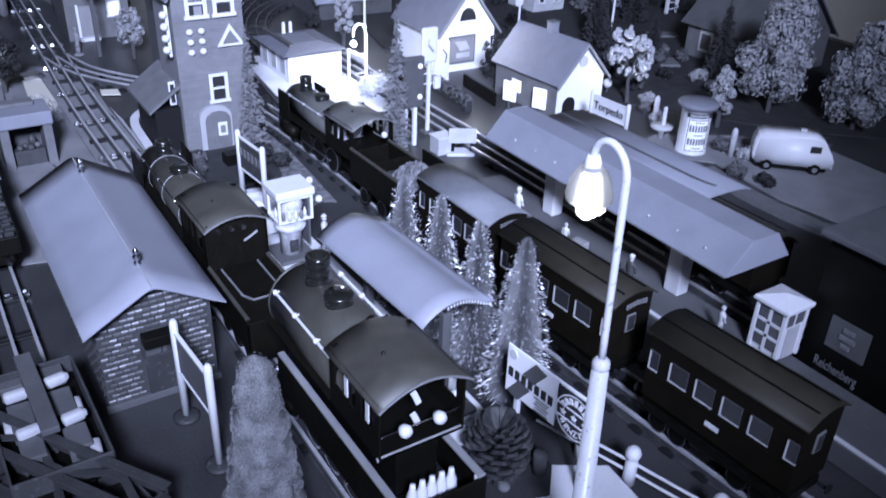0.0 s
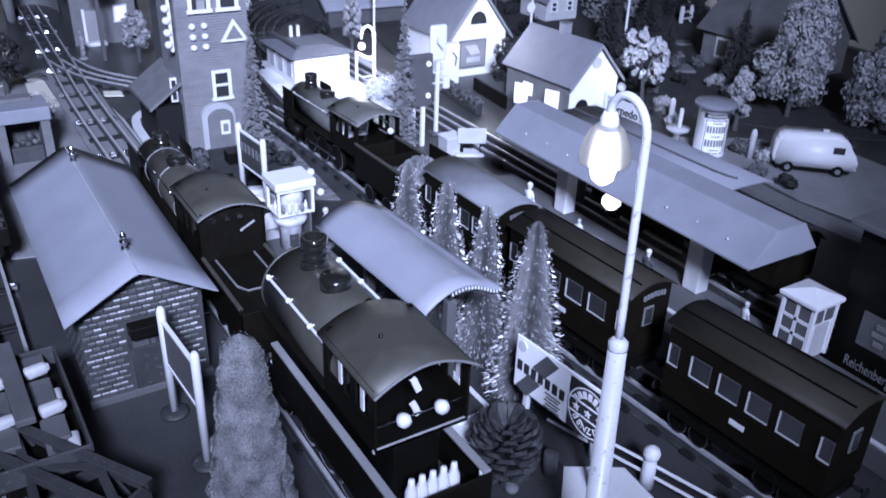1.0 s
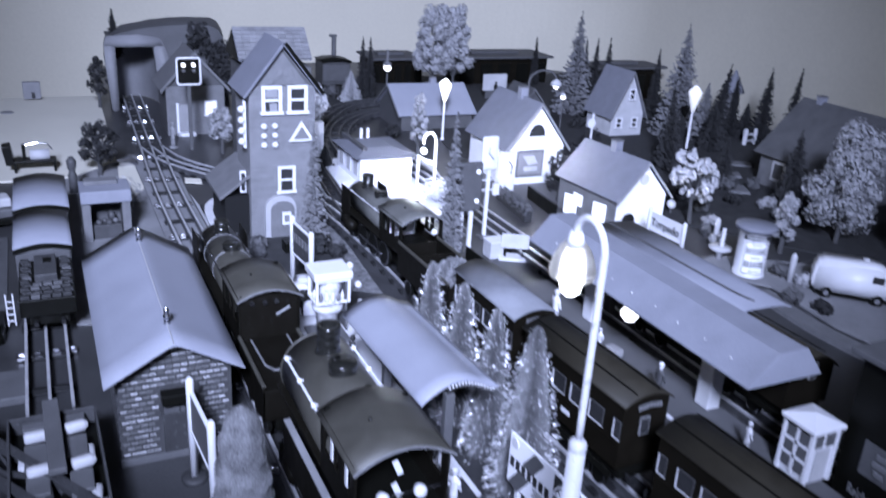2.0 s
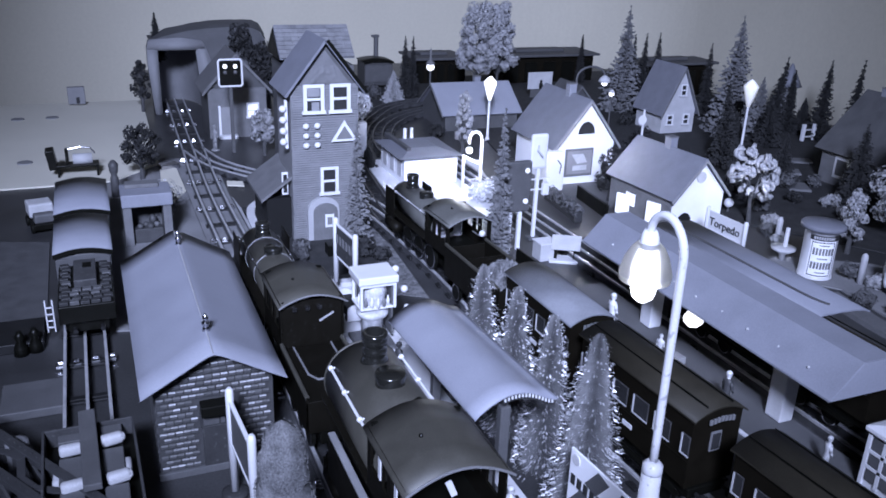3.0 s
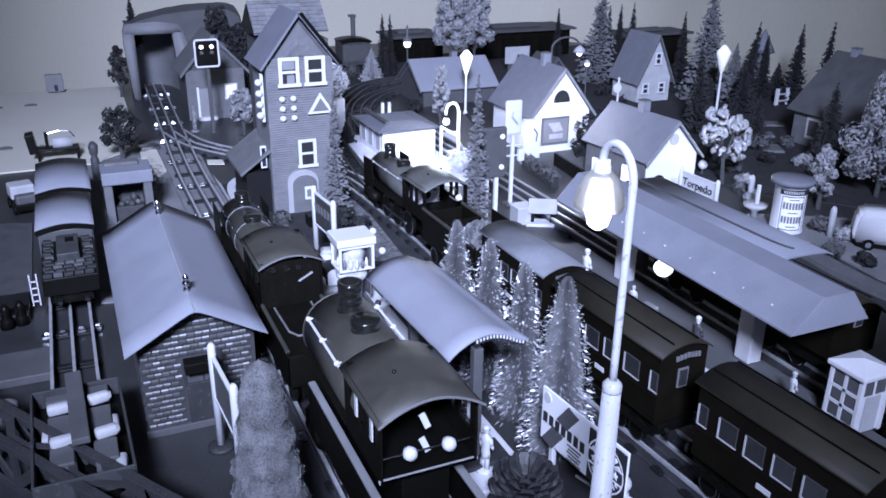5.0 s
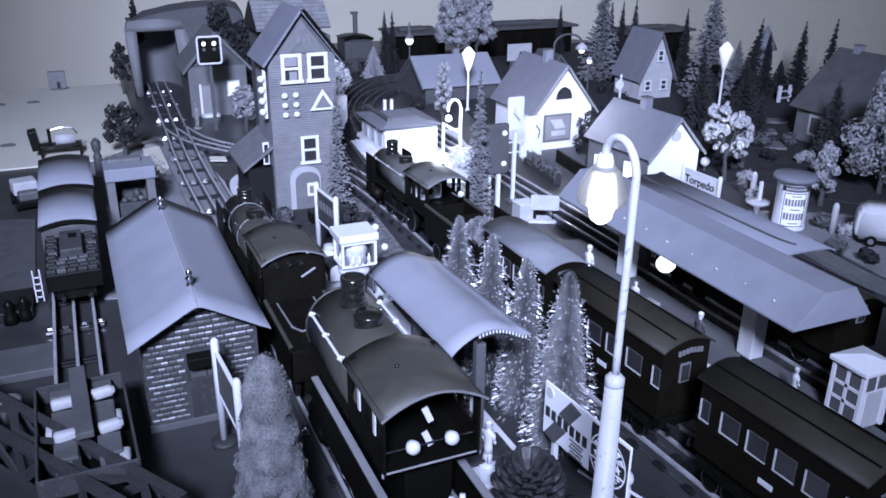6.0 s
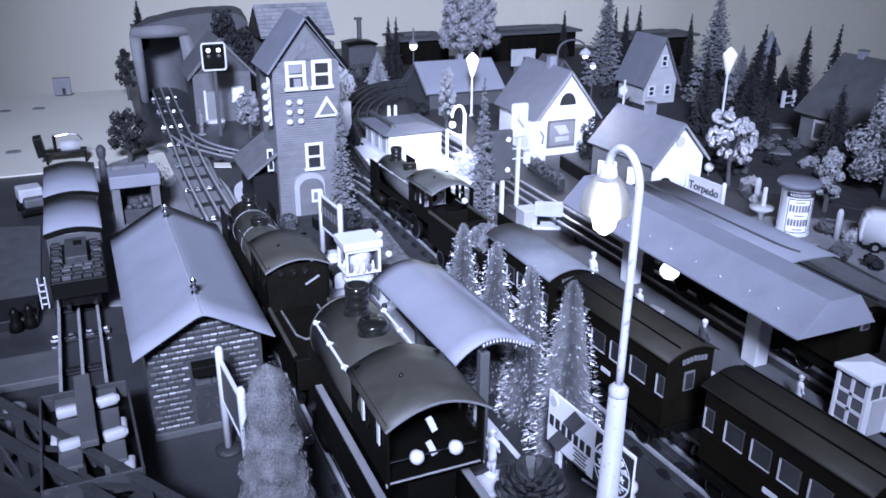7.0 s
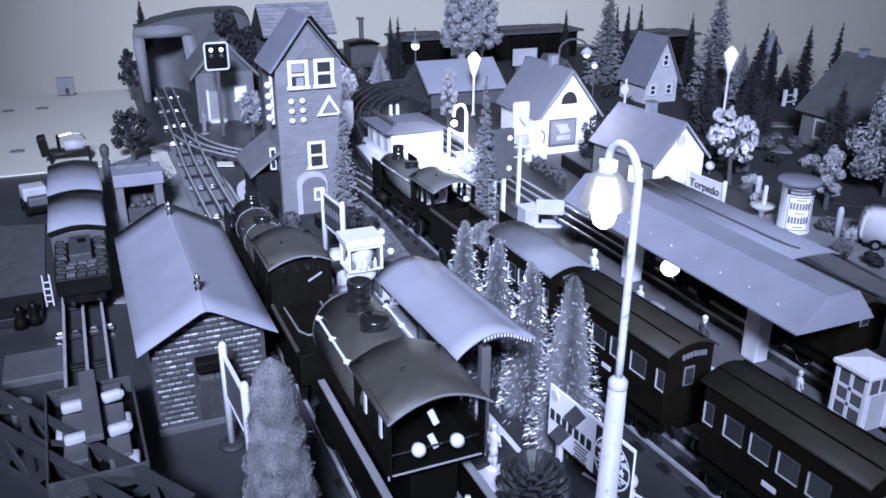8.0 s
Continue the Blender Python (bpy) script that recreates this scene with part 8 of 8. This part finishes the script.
rnd = random.Random(77)
for (x, y, h, r, tl) in ((0.534, 1.50, 0.131, 0.018, 0), (0.553, 1.50, 0.130, 0.018, 0), (1.068, 1.60, 0.116, 0.016, 0), (1.022, 1.30, 0.152, 0.024, 0), (1.053, 1.30, 0.154, 0.022, 0), (1.030, 1.22, 0.165, 0.026, 0),
                         (1.118, 1.15, 0.151, 0.024, 0), (1.118, 0.95, 0.152, 0.032, 0.16), (1.220, 1.00, 0.119, 0.020, 0), (1.224, 0.92, 0.148, 0.030, 0.04), (1.166, 0.80, 0.166, 0.026, 0.09), (1.230, 0.97, 0.070, 0.030, 0),
                         (0.886, 0.80, 0.142, 0.032, -0.08), (0.926, 0.548, 0.122, 0.036, 0), (0.920, 0.695, 0.078, 0.026, 0), (0.935, 0.850, 0.075, 0.036, 0), (1.075, 0.90, 0.085, 0.034, 0), (1.010, 0.92, 0.062, 0.036, 0)):
    fir("dark pointed model fir in the far wood", (x, y, 0), h * 1.10, r * 0.9, rnd.randrange(9999), tilt=tl)
fir("grey fir beside the lantern", (1.138, 1.00, 0), 0.118, 0.030, 503, M_FIRGREY, "grey firs")
fir("big pale-grey fir standing in the wood", (1.072, 1.012, 0), 0.240, 0.058, 501, M_FIRGREY, "grey firs")
fir("tall grey fir behind the far lamp", (0.972, 1.26, 0), 0.235, 0.052, 502, M_FIRGREY, "grey firs")
leafy_tree("tall pale-grey leafy tree behind low house", (0.693, 1.45, 0), 0.225, 0.056, M_LEAFLT, 45, 40, 0.0032, 260, 0.32, blob=(0.2, 0.32))
leafy_tree("tall pale-grey leafy tree beside its twin", (0.752, 1.46, 0), 0.225, 0.050, M_LEAFLT, 46, 40, 0.0032, 260, 0.32, blob=(0.2, 0.32))
curly_tree("pale curly-leaved bush tree on dark trunk", (0.712, 0.535, 0), 47)
leafy_tree("large grey leafy tree beside the road", (0.875, 0.405, 0), 0.175, 0.055, M_LEAFMID, 48, 26, 0.0034, 320, 0.2)
leafy_tree("small pale sapling behind the van", (0.762, 0.402, 0), 0.088, 0.022, M_LEAFLT, 49, 12, 0.0024, 150, 0.25)
leafy_tree("large grey leafy tree at the table edge", (0.930, 0.30, 0), 0.150, 0.050, M_LEAFMID, 50, 24, 0.0034, 320, 0.15)
leafy_tree("dark leafy tree on the tunnel hump", (0.155, 1.46, 0.10), 0.075, 0.040, M_LEAFDK, 52, 14, 0.004, 130, 0.2)
leafy_tree("dark leafy tree behind the tower", (0.190, 1.40, 0.0), 0.150, 0.040, M_LEAFDK, 53, 16, 0.004, 130, 0.3)
fir("thin dark fir behind the tunnel", (-0.010, 1.52, 0.10), 0.096, 0.018, 504)
leafy_tree("ragged dark leafy shrub beside the tunnel", (-0.050, 1.47, 0), 0.112, 0.022, M_LEAFDK, 505, 16, 0.0028, 90, 0.30, blob=(0.22, 0.40))
leafy_tree("pale leafy tree behind the tower corner", (0.300, 1.13, 0), 0.112, 0.032, M_FROSTWHITE, 54, 16, 0.003, 140, 0.45)
wh = thing("white_post_box", "white post box beside the tower", "post box", (0.2735, 1.010, 0))
part("body", B(0, 0, 0.034, 0.022, 0.016, 0.068, bev=0.003), M_WHITE, wh)
for i, (x, y, r, m) in enumerate(((0.62, 0.70, 0.016, M_LEAFDK), (0.72, 0.63, 0.018, M_LEAF), (0.74, 0.70, 0.022, M_LEAFDK), (0.78, 0.62, 0.020, M_LEAFDK), (0.82, 0.68, 0.022, M_LEAF), (0.86, 0.74, 0.024, M_LEAFDK), (0.80, 0.80, 0.026, M_LEAFDK),
                                  (0.90, 0.66, 0.020, M_LEAF), (0.93, 0.55, 0.022, M_LEAFDK), (0.86, 0.50, 0.020, M_LEAF), (0.74, 0.88, 0.024, M_LEAFDK), (0.68, 0.86, 0.022, M_LEAFDK), (0.84, 0.98, 0.026, M_LEAFDK), (0.90, 1.12, 0.026, M_LEAFDK), (0.46, 1.12, 0.02, M_LEAFDK), (0.45, 1.50, 0.024, M_LEAF))):
    bush("low shrub in the far garden", (x, y, 0), r, m, 900 + i, group="garden shrubs")
for x, y, rad, m, k in ((0.738, 0.520, 0.013, M_LEAFMID, 921), (0.700, 0.486, 0.012, M_LEAF, 922), (0.688, 0.446, 0.012, M_LEAFMID, 923), (0.770, 0.575, 0.013, M_LEAF, 924), (0.893, 0.556, 0.014, M_LEAFMID, 925), (0.950, 0.650, 0.014, M_LEAF, 926), (0.850, 0.590, 0.014, M_LEAFDK, 927)):
    bush("grey tufted shrub in the cottage garden", (x, y, 0.001), rad, m, k, group="garden shrubs")
bm = bm_new()
extrude_poly(bm, [(0.58, 0.62), (0.72, 0.52), (0.84, 0.34), (1.0, 0.20), (1.33, 0.45), (1.34, 1.2), (1.3, 1.75), (0.4, 1.75), (0.36, 1.45), (0.60, 1.30), (0.52, 0.95), (0.66, 0.92)], "z", 0.0004, 0.0022)
structure("garden_ground", bm, M_SOIL, "dark scattered ground of the far gardens", "ground")


# ---- bricks of the shed, last ----
def shed_bricks():
    rnd = random.Random(77)
    me = {}
    for nm in ("plain", "glinted"):
        bm = bm_new()
        extrude_poly(bm, [(0.0006, -0.0017), (-0.0006, -0.0017), (-0.0009, -0.0010), (-0.0009, 0.0007), (-0.0003, 0.0017), (0.0006, 0.0017)], "x", -0.0024, 0.0024)
        m = bpy.data.meshes.new("brick")
        bm.to_mesh(m)
        bm.free()
        m.materials.append(M_BRICK)
        m.materials.append(M_EDGE)
        # The upper chamfer gets a paler tone as a painted highlight.
        if nm == "glinted":
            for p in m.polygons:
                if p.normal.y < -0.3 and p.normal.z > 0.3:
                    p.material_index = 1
        me[nm] = m
    for r in range(20):
        z = 0.0085 + r * 0.0048
        half = 0.042 if z < 0.078 else max(0.0, 0.042 * (0.104 - z) / 0.026)
        x = -0.089 - half + 0.0032 + (0.0028 if r % 2 else 0.0)
        while x < -0.089 + half - 0.003:
            if not (abs(x + 0.088) < 0.0165 and z < 0.064):
                ob = new("brick", me["glinted" if rnd.random() < 0.8 else "plain"])
                ob.parent = SHED_WALLS
                ob.matrix_local = pose(x + rnd.uniform(-0.0003, 0.0003), 0.1996, z)
            x += 0.0056
    V, F = [], []
    for r in range(17):
        for k in range(20):
            y, z = 0.206 + k * 0.011 + (0.0055 if r % 2 else 0), 0.0075 + r * 0.00425
            if y < 0.420:
                o = len(V)
                V += [(-0.1318, y - 0.0044, z - 0.0015), (-0.1318, y + 0.0044, z - 0.0015), (-0.1318, y + 0.0044, z + 0.0015), (-0.1318, y - 0.0044, z + 0.0015), (-0.1308, y - 0.0044, z - 0.0015), (-0.1308, y + 0.0044, z - 0.0015), (-0.1308, y + 0.0044, z + 0.0015), (-0.1308, y - 0.0044, z + 0.0015)]
                F += [(o, o + 3, o + 2, o + 1), (o, o + 1, o + 5, o + 4), (o + 1, o + 2, o + 6, o + 5), (o + 2, o + 3, o + 7, o + 6), (o + 3, o, o + 4, o + 7)]
    m = bpy.data.meshes.new("side_bricks")
    m.from_pydata(V, [], F)
    m.materials.append(M_BRICK)
    ob = new("side_bricks", m)
    ob.parent = SHED_WALLS
    ob["kind"] = "stuff"


shed_bricks()
